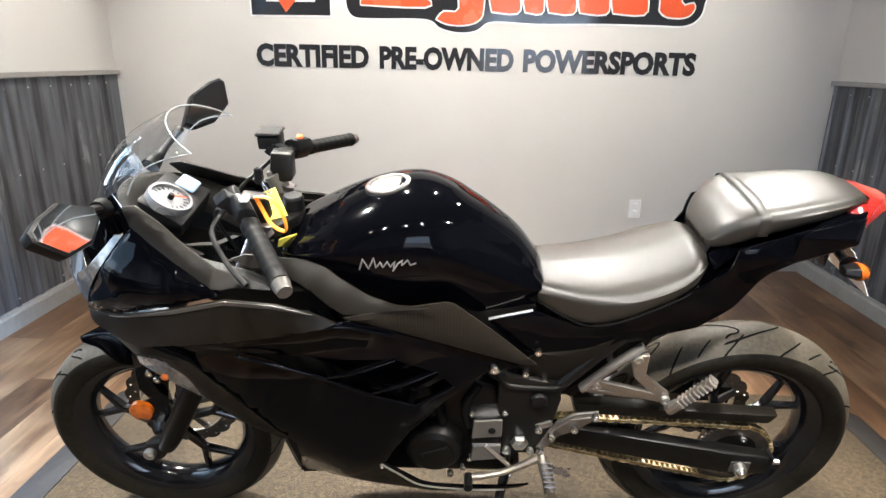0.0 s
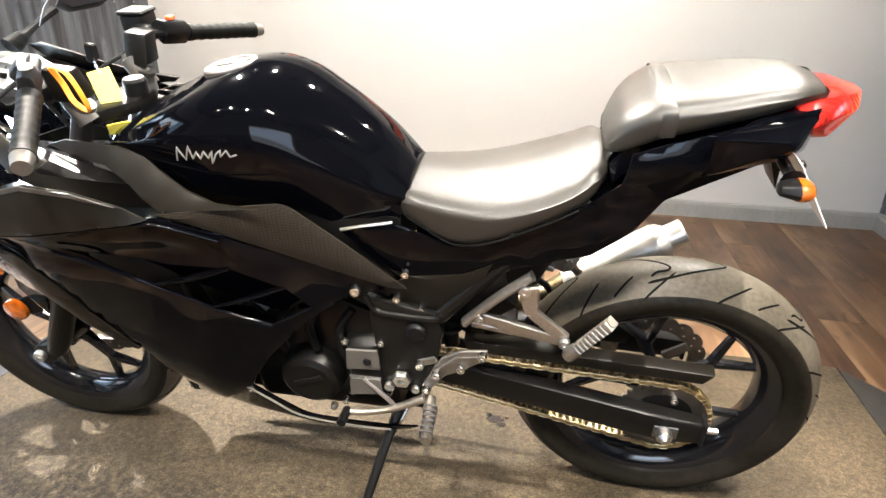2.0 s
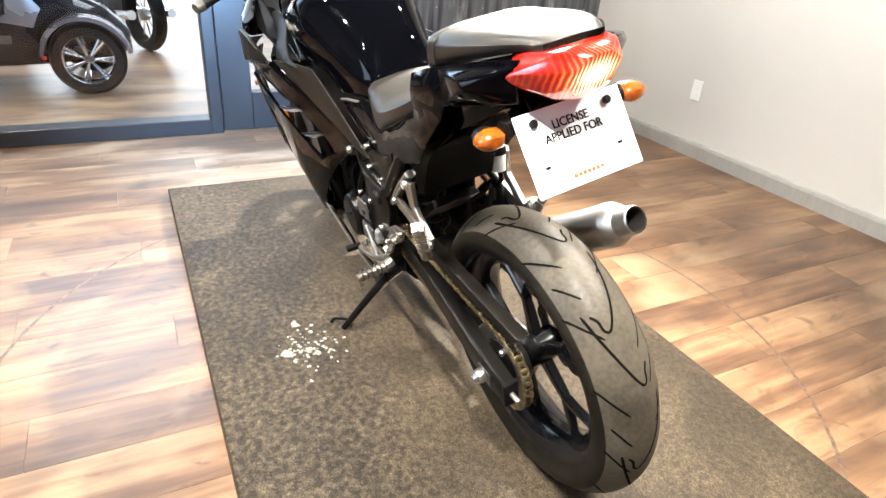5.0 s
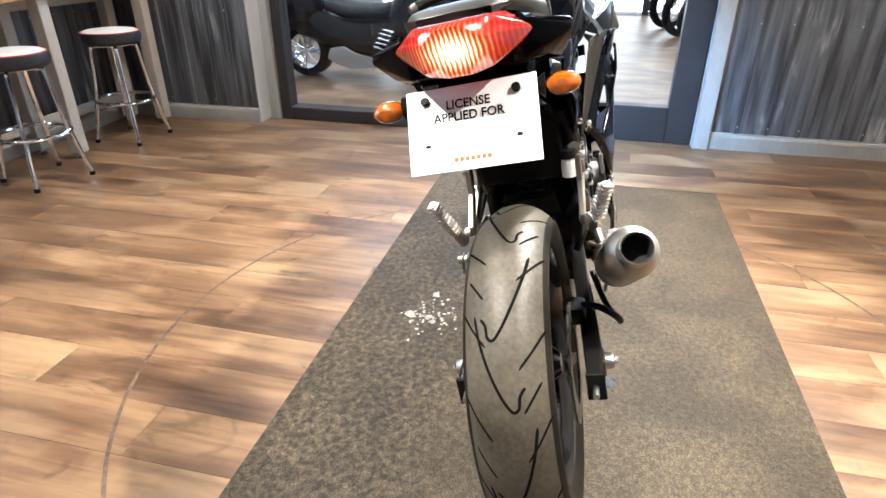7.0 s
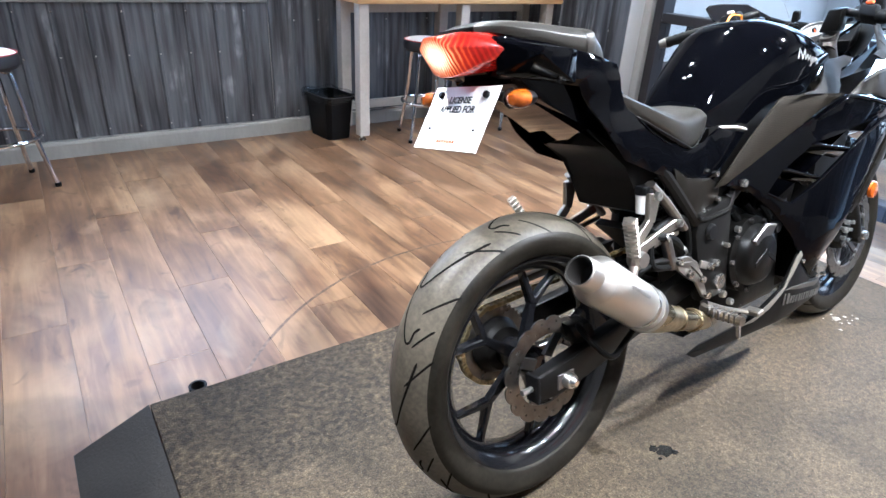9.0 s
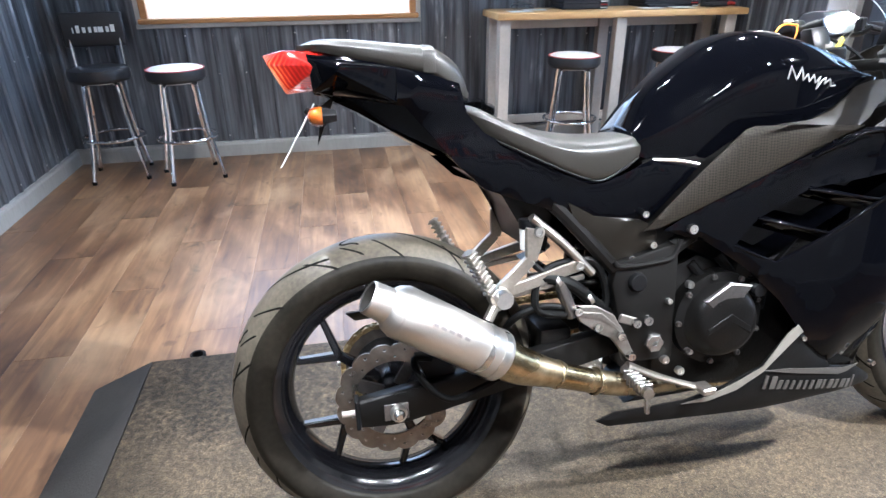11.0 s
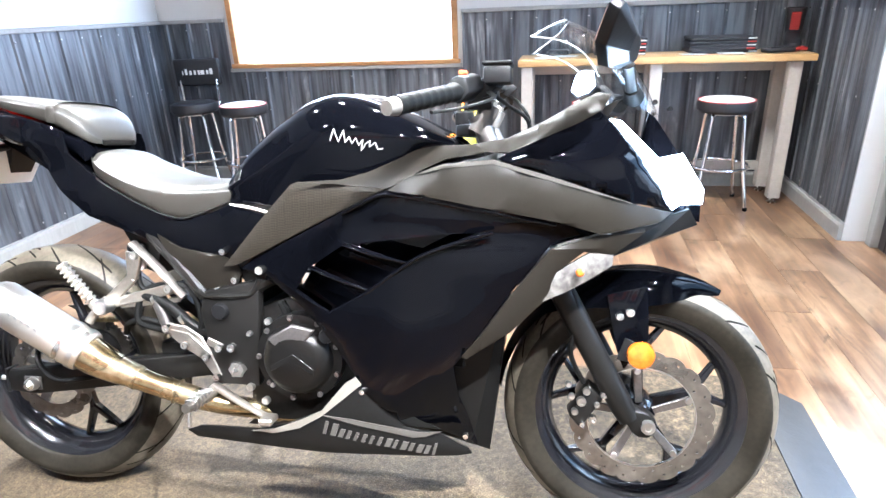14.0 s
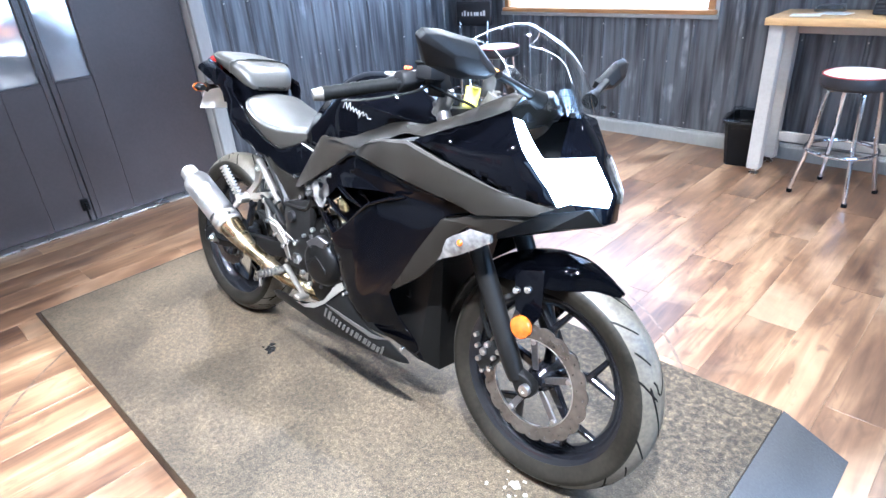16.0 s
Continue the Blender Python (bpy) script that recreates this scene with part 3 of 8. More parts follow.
for txt, xa, xb in (("CERTIFIED", -1.217, -0.536), ("PRE-OWNED", -0.474, 0.328), ("POWERSPORTS", 0.383, 1.398)):
    bm = letters(txt, 0.17, 0.002, Matrix(), 1.0, 0.050)
    xs, ys = [v.co.x for v in bm.verts], [v.co.y for v in bm.verts]
    bmesh.ops.transform(bm, matrix=Matrix.Diagonal(((xb - xa) / (max(xs) - min(xs)), 0.134 / (max(ys) - min(ys)), 1, 1)), verts=bm.verts)
    part("lettering", moved(bm, pose((xa + xb) / 2, -0.004, 1.270 - 0.008 * (xa + xb) / 2, 90, 0.46, 0)), SIGN_BLACK, sign, "glossy black raised letters", smooth=0)


def blob(pts, n=4):
    q = spline([(x, z, 0) for x, z in pts] + [(*pts[0], 0)], n)[:-1]
    return [(v.x, v.y) for v in q]


def offset(pts, d):
    """The outline grown outwards by d."""
    n, out = len(pts), []
    area = sum(pts[k][0] * pts[(k + 1) % n][1] - pts[(k + 1) % n][0] * pts[k][1] for k in range(n))
    for k in range(n):
        a, b = Vector(pts[k - 1]), Vector(pts[(k + 1) % n])
        t = (b - a).normalized()
        q = Vector((t.y, -t.x)) * (d if area > 0 else -d)
        out.append((pts[k][0] + q.x, pts[k][1] + q.y))
    return out


part("logo_plate", box(-1.236, -0.748, -0.004, 0, 1.502, 1.960, 0.001), SIGN_WHITE, sign, smooth=0)
part("logo_plate", box(-1.225, -0.758, -0.006, -0.002, 1.512, 1.950, 0.001), SIGN_BLACK, sign, smooth=0)
part("logo_plate", box(-1.135, -0.845, -0.008, -0.003, 1.585, 1.900, 0.001), SIGN_WHITE, sign, smooth=0)
part("logo_emblem", prism([(-1.02, 1.527), (-0.86, 1.70), (-1.0, 1.88), (-1.13, 1.70)], -0.011, -0.004, "y"), SIGN_RED, sign, smooth=0)
sw = blob([(-0.66, 1.56), (-0.62, 1.508), (-0.50, 1.500), (-0.25, 1.502), (-0.16, 1.490), (-0.11, 1.452), (0.0, 1.428), (0.10, 1.440), (0.165, 1.484), (0.26, 1.492), (0.45, 1.482), (0.80, 1.486), (1.15, 1.482), (1.30, 1.480), (1.375, 1.515), (1.405, 1.60), (1.40, 1.86), (0.9, 1.95), (-0.55, 1.95), (-0.67, 1.86)])
part("logo_outline", prism(offset(sw, 0.010), -0.004, 0, "y"), SIGN_WHITE, sign, smooth=0)
part("logo_outline", prism(sw, -0.006, -0.002, "y"), SIGN_BLACK, sign, smooth=0)
strokes = [[(-0.575, 1.575), (-0.20, 1.565), (-0.20, 1.61), (-0.42, 1.63), (-0.40, 1.87), (-0.55, 1.87)],
           [(-0.131, 1.50), (-0.07, 1.475), (0.03, 1.47), (0.11, 1.495), (0.138, 1.56), (0.13, 1.80), (-0.02, 1.80), (0.0, 1.56), (-0.09, 1.54)]]
strokes += [[(x, 1.545), (x + w * 0.92, 1.538), (x + w, 1.62), (x + w * 0.9, top), (x + 0.01, top), (x - 0.015, 1.64)] for x, w, top in ((0.19, 0.16, 1.78), (0.385, 0.10, 1.88), (0.52, 0.15, 1.80), (0.70, 0.16, 1.80), (0.89, 0.19, 1.78))]
strokes += [[(1.155, 1.56), (1.20, 1.528), (1.30, 1.526), (1.345, 1.56), (1.34, 1.60), (1.27, 1.61), (1.26, 1.88), (1.16, 1.88)]]
for outline in strokes:
    q = blob(outline, 3)
    part("logo_stroke_edge", prism(offset(q, 0.009), -0.009, -0.004, "y"), SIGN_WHITE, sign, smooth=0)
    part("logo_stroke", prism(q, -0.012, -0.005, "y"), SIGN_RED, sign, "orange-red logo stroke", smooth=0)

# the rubber-topped platform
MZ = 0.0865
PX0, PX1, PY0, PY1 = -1.105, 1.385, 0.715, 2.0
pl = thing("display_platform", "low display platform topped with worn grey rubber, ramped ends", "platform")
part("deck", box(PX0, PX1, PY0, PY1, 0.001, MZ, 0.004, 2), MAT_RUBBER, pl)
for xi, xo in ((PX0 - 0.002, -1.285), (PX1 + 0.002, 1.57)):
    bm = bmesh.new()
    v = [bm.verts.new(p) for p in ((xi, PY0, 0.001), (xi, PY1, 0.001), (xo, PY1, 0.001), (xo, PY0, 0.001), (xi, PY0, MZ - 0.001), (xi, PY1, MZ - 0.001), (xo, PY1, 0.004), (xo, PY0, 0.004))]
    for f in ((0, 1, 2, 3), (4, 5, 6, 7), (0, 1, 5, 4), (1, 2, 6, 5), (2, 3, 7, 6), (3, 0, 4, 7)):
        bm.faces.new([v[i] for i in f])
    part("ramp", bm, RAMP_RUBBER, pl, "sloped dark rubber end ramp", smooth=0)

# flaked paint spots stuck to the deck
random.seed(11)
SCUFF = mat("pale_paint_flakes", (0.25, 0.24, 0.21), 0.6, var=0.3, scale=60)
for cx_, cy_, sx_, sy_, n_ in ((0.16, 0.985, 0.055, 0.045, 70), (0.18, 0.95, 0.02, 0.02, 22), (-0.70, 1.435, 0.030, 0.022, 20)):
    fl = bmesh.new()
    for _ in range(n_):
        u, v, r = random.gauss(cx_, sx_), random.gauss(cy_, sy_), random.uniform(0.0015, 0.008) * (2.6 if random.random() < 0.10 else 1)
        if not (0.72 < v < 1.96):
            continue
        k = random.randint(5, 8)
        a0 = random.random() * 6
        fl.faces.new([fl.verts.new((u + r * random.uniform(0.5, 1.4) * math.cos(a0 + 6.283 * i / k), v + r * random.uniform(0.5, 1.1) * math.sin(a0 + 6.283 * i / k), MZ + 0.0008)) for i in range(k)])
    tagged(part("paint_flake", fl, SCUFF, pl, "pale flaked paint spots", smooth=0), kind="stuff")
oil = bmesh.new()
for u, v, r in ((0.357, 1.513, 0.022), (0.377, 1.493, 0.013), (0.340, 1.528, 0.010), (0.390, 1.523, 0.006)):
    oil.faces.new([oil.verts.new((u + r * (1 + 0.3 * math.sin(3 * i + u * 90)) * math.cos(6.283 * i / 14), v + 0.8 * r * (1 + 0.25 * math.sin(4 * i + v * 50)) * math.sin(6.283 * i / 14), MZ + 0.001)) for i in range(14)])
part("oil_spot", oil, mat("dark_oil", (0.014, 0.013, 0.012), 0.25, var=0.3), pl, "small dark oil spot", smooth=0)
part("tie_down_socket", moved(lathe([(0.018, 0.0), (0.023, 0.0), (0.024, 0.040), (0.018, 0.040)], 20, "z", True), pose(1.262, 0.688, 0.036)), PLASTIC, pl, "small black open socket on the platform's side")

# turning-circle mark on the floor
CIRC = (0.174, 1.318)
ring = bmesh.new()
N = 96
va = [[ring.verts.new((CIRC[0] + r * math.cos(2 * math.pi * k / N), CIRC[1] + r * math.sin(2 * math.pi * k / N), 0.0012)) for k in range(N)] for r in (1.173, 1.184)]
for k in range(N):
    ring.faces.new((va[0][k], va[0][(k + 1) % N], va[1][(k + 1) % N], va[1][k]))
tagged(obj("floor_mark", ring, mat("dark_scuff", (0.10, 0.065, 0.042), 0.5, var=0.5, scale=30), smooth=0), "dark circular scuff line on the planks", "floor mark", kind="structure")

# ceiling spotlights
bulb = glow("spot_lens", (1.0, 0.92, 0.80), 420)
for x, y, power, tx, ty, tz, cone in SPOTS:
    d = (Vector((tx, ty, tz)) - Vector((x, y, TOP - 0.2))).normalized()
    sp = thing("ceiling_spotlight", "black ceiling spotlight, lit warm white", "spotlight", pose(x, y, TOP), group="ceiling spotlights")
    part("canopy", lathe([(0.0, 0.0), (0.05, 0.0), (0.05, -0.02), (0.012, -0.03), (0.012, -0.12), (0.0, -0.12)], 16), PLASTIC, sp)
    q = d.to_track_quat("-Z", "Y").to_matrix().to_4x4()
    can = part("can", lathe([(0.0, 0.05), (0.04, 0.045), (0.05, -0.06), (0.043, -0.06), (0.036, 0.0), (0.0, 0.0)], 20), PLASTIC, sp)
    can.matrix_local = Matrix.Translation((0, 0, -0.17)) @ q
    ln = part("lens", lathe([(0.0, -0.035), (0.042, -0.037), (0.043, -0.041), (0.0, -0.041)], 16), bulb, sp)
    ln.matrix_local = Matrix.Translation((0, 0, -0.17)) @ q
    p = Vector((x, y, TOP - 0.17)) + d * 0.075
    lamp("spot_light", "SPOT", look(p, p + d), 78 * power, WARM, 0.02, spot=cone, blend=0.75)

# ---- table, stools, bin ----
tb = thing("bar_table", "long butcher-block counter table on grey painted legs", "table")
TY0, TY1, TX0, TX1, TZ = SOUTH + 0.04, -1.34, -1.895, -0.235, 0.885
part("tabletop", box(TX0, TX1, TY0, TY1, TZ - 0.04, TZ, 0.006, 2), WOODTOP, tb, "oiled blond wood top")
for x in (-0.29, -1.045, -1.80):
    for y in (-1.40, SOUTH + 0.11):
        lg = part("leg", box(x - 0.035, x + 0.035, y - 0.035, y + 0.035, 0.035, TZ - 0.041, 0.004), LEGPAINT, tb)
        part("levelling_foot", lathe([(0.0, 0.0), (0.024, 0.0), (0.026, 0.008), (0.012, 0.016), (0.010, 0.036), (0.0, 0.036)], 14), STEEL, lg).matrix_world = pose(x, y, 0)
part("apron", box(TX0 + 0.06, TX1 - 0.06, SOUTH + 0.10, SOUTH + 0.12, TZ - 0.12, TZ - 0.041, 0.003), LEGPAINT, tb)
part("stretcher", box(TX0 + 0.06, TX1 - 0.06, SOUTH + 0.10, SOUTH + 0.12, 0.14, 0.20, 0.003), LEGPAINT, tb)


def stool(name, label, m, seat_top, back=False, turn=0.0):
    st = thing(name, label, "stool", m @ pose(0, 0, 0, 0, 0, turn), group="bar stools")
    H = 0.645
    part("seat", lathe([(0.0, H - 0.075), (0.15, H - 0.075), (0.162, H - 0.06), (0.165, H - 0.03), (0.160, H - 0.012), (0.0, H - 0.012)], 32), VINYL, st, "black vinyl seat band")
    part("seat_top", lathe([(0.0, H + 0.004), (0.08, H + 0.003), (0.135, H - 0.002), (0.156, H - 0.012), (0.0, H - 0.013)], 32), seat_top, st)
    part("piping", lathe([(0.157 + 0.004 * math.cos(a * math.pi / 4), H - 0.010 + 0.004 * math.sin(a * math.pi / 4)) for a in range(8)], 32, close=True), REDPIPE if not back else VINYL, st)
    for k in range(4):
        a = radians(45 + 90 * k)
        c, s = math.cos(a), math.sin(a)
        part("leg", tube([(0.02 * c, 0.02 * s, H - 0.085), (0.105 * c, 0.105 * s, H - 0.09), (0.125 * c, 0.125 * s, H - 0.12), (0.150 * c, 0.150 * s, 0.30), (0.205 * c, 0.205 * s, 0.012)], 0.0115, 10, 5), CHROME, st)
        part("foot_cap", moved(lathe([(0.0, 0.0), (0.014, 0.0), (0.0145, 0.02), (0.0, 0.021)], 12), pose(0.207 * c, 0.207 * s, 0)), PLASTIC, st)
    part("foot_ring", lathe([(0.165 + 0.010 * math.cos(a * math.pi / 4), 0.245 + 0.010 * math.sin(a * math.pi / 4)) for a in range(8)], 40, close=True), CHROME, st)
    part("swivel_plate", lathe([(0.0, H - 0.09), (0.09, H - 0.09), (0.09, H - 0.076), (0.0, H - 0.076)], 20), STEEL, st)
    if back:
        for s in (-1, 1):
            part("back_post", tube([(0.10 * s, -0.10, H - 0.07), (0.125 * s, -0.15, H - 0.05), (0.13 * s, -0.165, H + 0.10), (0.13 * s, -0.175, H + 0.17)], 0.010, 8, 4), CHROME, st)
        bk = part("backrest", box(-0.165, 0.165, -0.20, -0.16, H + 0.09, H + 0.28, 0.014, 3), VINYL, st)
        for i, w in enumerate((0.030, 0.022, 0.036, 0.022, 0.020, 0.022, 0.024, 0.010)):
            x = -0.115 + i * 0.0305
            part("logo_bar", box(x, x + w * 0.75, -0.159, -0.156, H + 0.17, H + (0.21 if i in (0, 6) else 0.20), 0.001), WHITEPLASTIC, bk, "pale logo shape", smooth=0)
    return st


stool("bar_stool", "chrome bar stool with white top and black vinyl band", pose(1.645, -1.385, 0, 0, 0, 20), WHITEVINYL)
stool("bar_stool", "chrome bar stool with white top beside the counter table", pose(-0.725, -1.315, 0, 0, 0, -15), WHITEVINYL)
stool("bar_stool", "chrome bar stool with white top beside the counter table", pose(-1.455, -1.365, 0, 0, 0, 0), WHITEVINYL)
stool("bar_stool_with_backrest", "chrome bar stool with black vinyl seat and logo backrest", pose(2.08, -1.48, 0, 0, 0, 5), VINYL, True, 6)

bn = thing("waste_bin", "black plastic waste bin with a clear liner", "bin", pose(-0.15, -1.60, 0, 0, 0, 8))
prof = bmesh.new()
rings = []
for hx, hy, z in ((0.085, 0.125, 0.0), (0.105, 0.150, 0.26), (0.115, 0.160, 0.262), (0.115, 0.160, 0.28), (0.103, 0.148, 0.28), (0.082, 0.120, 0.012)):
    rings.append([prof.verts.new((hx * max(-1, min(1, 1.35 * math.cos(a))), hy * max(-1, min(1, 1.35 * math.sin(a))), z)) for a in [2 * math.pi * (k + 0.5) / 16 for k in range(16)]])
for a, b in zip(rings, rings[1:]):
    for k in range(16):
        prof.faces.new((a[k], a[(k + 1) % 16], b[(k + 1) % 16], b[k]))
prof.faces.new(rings[0])
prof.faces.new(rings[-1])
part("bin_body", prof, PLASTIC, bn)
ln = bmesh.new()
rg = [[ln.verts.new(((hx + 0.004 * math.sin(7 * a)) * max(-1, min(1, 1.35 * math.cos(a))), (hx * 1.4) * max(-1, min(1, 1.35 * math.sin(a))), z + 0.006 * math.sin(5 * a))) for a in [2 * math.pi * k / 32 for k in range(32)]]
      for hx, z in ((0.119, 0.235), (0.120, 0.285), (0.108, 0.298), (0.100, 0.25))]
for a, b in zip(rg, rg[1:]):
    for k in range(32):
        ln.faces.new((a[k], a[(k + 1) % 32], b[(k + 1) % 32], b[k]))
part("bin_liner", ln, glass("liner_film", (0.82, 0.84, 0.86), 0.25), bn, "crumpled clear liner")

# ---- the motorcycle: x to its tail, y to its right, z up from the mat ----
GLOSS = mat("gloss_black_paint", (0.0009, 0.0010, 0.0016), 0.04, var=0.15, rvar=0.02, spec=0.12)
# for thin rods added to the fairing to carry lamp glints
POLISH = mat("glint_rod_black", (0.0010, 0.0011, 0.0017), 0.04, var=0.1, rvar=0.01, spec=0.15)
MATTE = mat("matte_charcoal_paint", (0.0080, 0.0068, 0.0053), 0.36, 0.0, var=0.1, fine=300, bump=0.03, spec=0.11)
SATIN = mat("satin_black_plastic", (0.0040, 0.0038, 0.0036), 0.38, var=0.15, fine=260, bump=0.08, spec=0.13)
TRIM_B = mat("warm_grey_satin_trim", (0.0075, 0.0062, 0.0047), 0.42, 0.0, var=0.1, fine=260, spec=0.09)
SEATV = mat("black_seat_vinyl", (0.0155, 0.0138, 0.0112), 0.40, var=0.12, fine=420, bump=0.16, spec=0.42)
# dusty tread, also paled for grazing light; the sidewall is darkened for its shade
TYRE = mat("dusty_lit_tyre_rubber", (0.052, 0.0445, 0.033), 0.46, var=0.3, scale=9, fine=120, bump=0.1, col2=(0.088, 0.075, 0.055), spec=0.3)
SIDEWALL = mat("shaded_sidewall_rubber", (0.0072, 0.0062, 0.0046), 0.48, var=0.3, scale=12, fine=90, bump=0.1, col2=(0.0155, 0.013, 0.0096), spec=0.1)
GROOVE_SHADE = mat("tyre_groove_shade", (0.005, 0.0045, 0.004), 0.9, spec=0.05)
RIMP = mat("gloss_black_rim", (0.005, 0.005, 0.006), 0.14, var=0.1, spec=0.45)
FRAMEP = mat("black_frame_paint", (0.0045, 0.0042, 0.0039), 0.36, var=0.15, fine=150, spec=0.14)
ENGINE = mat("black_engine_paint", (0.0042, 0.0039, 0.0036), 0.34, 0.2, var=0.25, fine=160, bump=0.2, spec=0.17)
ALLOY = mat("cast_alloy", (0.34, 0.31, 0.27), 0.36, 0.95, var=0.18, fine=160, bump=0.1)
DARKALLOY = mat("dark_alloy", (0.16, 0.15, 0.145), 0.34, 0.9, var=0.2, fine=160)
COVERGREY = mat("satin_grey_cover_paint", (0.085, 0.078, 0.070), 0.42, 0.3, var=0.15, fine=180, bump=0.05)
PEGALLOY = mat("satin_footrest_alloy", (0.24, 0.22, 0.20), 0.38, 0.9, var=0.15, fine=140, bump=0.1)
BRUSHED = mat("brushed_silencer_steel", (0.56, 0.53, 0.49), 0.42, 1.0, var=0.03, scale=30, fine=200, stretch=(0.1, 1, 1))
HEATED = mat("heat_tinted_pipe", (0.27, 0.185, 0.075), 0.26, 1.0, var=0.3, scale=12, col2=(0.52, 0.43, 0.28))
DISC = mat("brake_disc_steel", (0.17, 0.152, 0.132), 0.32, 0.9, var=0.3, scale=14)
CHAIN = mat("chain_steel", (0.36, 0.28, 0.15), 0.36, 0.95, var=0.35, scale=60)
BOLT = mat("bright_bolt", (0.72, 0.70, 0.66), 0.22, 1.0, var=0.1)
RUBBER = mat("black_rubber", (0.0036, 0.0036, 0.0035), 0.5, var=0.2, fine=200, bump=0.2, spec=0.07)
AMBER = mat("amber_lens", (0.42, 0.088, 0.003), 0.15, var=0.25, scale=60, coat=1.0)
AMBER.node_tree.nodes["Principled BSDF"].inputs["Transmission Weight"].default_value = 0.25
CLEAR = mat("clear_faceted_lens", (0.10, 0.095, 0.09), 0.12, 0.2, var=0.5, scale=40, fine=90, coat=1.0)
RED = mat("red_lens", (0.20, 0.008, 0.005), 0.12, var=0.3, scale=40, coat=1.0)
RED.node_tree.nodes["Principled BSDF"].inputs["Emission Color"].default_value = (1.0, 0.04, 0.01, 1)
RED.node_tree.nodes["Principled BSDF"].inputs["Emission Strength"].default_value = 0.35


def lit_lens(m, centre, span):
    """A lamp burning behind a ribbed lens: white-hot at the bulb, red towards the edge."""
    nt, link = m.node_tree, m.node_tree.links.new
    b = nt.nodes["Principled BSDF"]
    tc, mp = nt.nodes.new("ShaderNodeTexCoord"), nt.nodes.new("ShaderNodeMapping")
    mp.inputs["Location"].default_value = [-c / w for c, w in zip(centre, span)]
    mp.inputs["Scale"].default_value = [1 / w for w in span]
    link(tc.outputs["Object"], mp.inputs[0])
    gr = nt.nodes.new("ShaderNodeTexGradient")
    gr.gradient_type = "SPHERICAL"
    link(mp.outputs[0], gr.inputs[0])
    wv = nt.nodes.new("ShaderNodeTexWave")
    wv.bands_direction = "Y"
    wv.inputs["Scale"].default_value, wv.inputs["Distortion"].default_value, wv.inputs["Detail"].default_value = 48, 2.2, 2.0
    link(tc.outputs["Object"], wv.inputs[0])
    ml = nt.nodes.new("ShaderNodeMath")
    ml.operation = "MULTIPLY_ADD"
    ml.inputs[1].default_value = 0.30
    link(wv.outputs["Fac"], ml.inputs[0])
    link(gr.outputs["Fac"], ml.inputs[2])
    rp = nt.nodes.new("ShaderNodeValToRGB")
    e = rp.color_ramp.elements
    e[0].position, e[0].color = 0.10, (0.16, 0.003, 0.002, 1)
    e[1].position, e[1].color = 0.95, (8.0, 5.2, 3.0, 1)
    for at, col in ((0.38, (0.75, 0.022, 0.008, 1)), (0.62, (1.8, 0.22, 0.04, 1)), (0.78, (3.6, 1.2, 0.4, 1))):
        q = e.new(at)
        q.color = col
    link(ml.outputs[0], rp.inputs[0])
    link(rp.outputs[0], b.inputs["Emission Color"])


lit_lens(RED, (0.862, 0.0, 0.930), (0.085, 0.085, 0.060))
HEADLIT = glow("lit_headlamp", (0.72, 0.88, 1.0), 60.0)
SCREEN = glass("clear_windscreen", (0.93, 0.95, 0.965), 0.02, 1.7)
MIRROR = mat("mirror_silver", (0.85, 0.86, 0.87), 0.03, 1.0, var=0.01, rvar=0.01)
CREASEP = mat("pale_satin_graphic", (0.14, 0.13, 0.112), 0.38, 0.2, var=0.08)
GREYDECAL = mat("grey_decal", (0.040, 0.037, 0.033), 0.4, 0.0, var=0.1)
SILVERDECAL = mat("silver_decal", (0.22, 0.216, 0.21), 0.3, 0.3, var=0.1)
PLATEW = mat("plate_white", (0.82, 0.82, 0.80), 0.4, var=0.03)
ORANGE = mat("orange_tag", (0.90, 0.30, 0.02), 0.5, var=0.08)
YELLOW = mat("yellow_tag", (0.85, 0.72, 0.10), 0.55, var=0.06)
# lit display; part of its glow stands in for a glossy reflection
LCD = glow("lcd_screen", (0.50, 0.72, 1.0), 0.7, (0.14, 0.19, 0.24))


def carbon(name):
    """Dark woven carbon pattern."""
    m, nt, b, link = nodes_of(name)
    tc = nt.nodes.new("ShaderNodeTexCoord")
    mp = nt.nodes.new("ShaderNodeMapping")
    mp.inputs["Rotation"].default_value = (0, radians(45), 0)
    link(tc.outputs["Object"], mp.inputs[0])
    br = nt.nodes.new("ShaderNodeTexChecker")
    br.inputs["Scale"].default_value = 260
    br.inputs["Color1"].default_value, br.inputs["Color2"].default_value = (0.0075, 0.0063, 0.0049, 1), (0.019, 0.0158, 0.012, 1)
    link(mp.outputs[0], br.inputs["Vector"])
    link(br.outputs[0], b.inputs["Base Color"])
    b.inputs["Roughness"].default_value, b.inputs["Specular IOR Level"].default_value = 0.42, 0.14
    return m


CARBON = carbon("carbon_pattern_trim")


def curve(pts, x):
    """Piecewise linear with eased corners."""
    if x <= pts[0][0]:
        return pts[0][1]
    for (a, u), (b, v) in zip(pts, pts[1:]):
        if x <= b:
            t = (x - a) / (b - a)
            return u + (v - u) * t
    return pts[-1][1]


def nx(x):
    """The nose, drawn in slightly."""
    return x if x > -0.6 else -0.6 + (x + 0.6) * 0.76


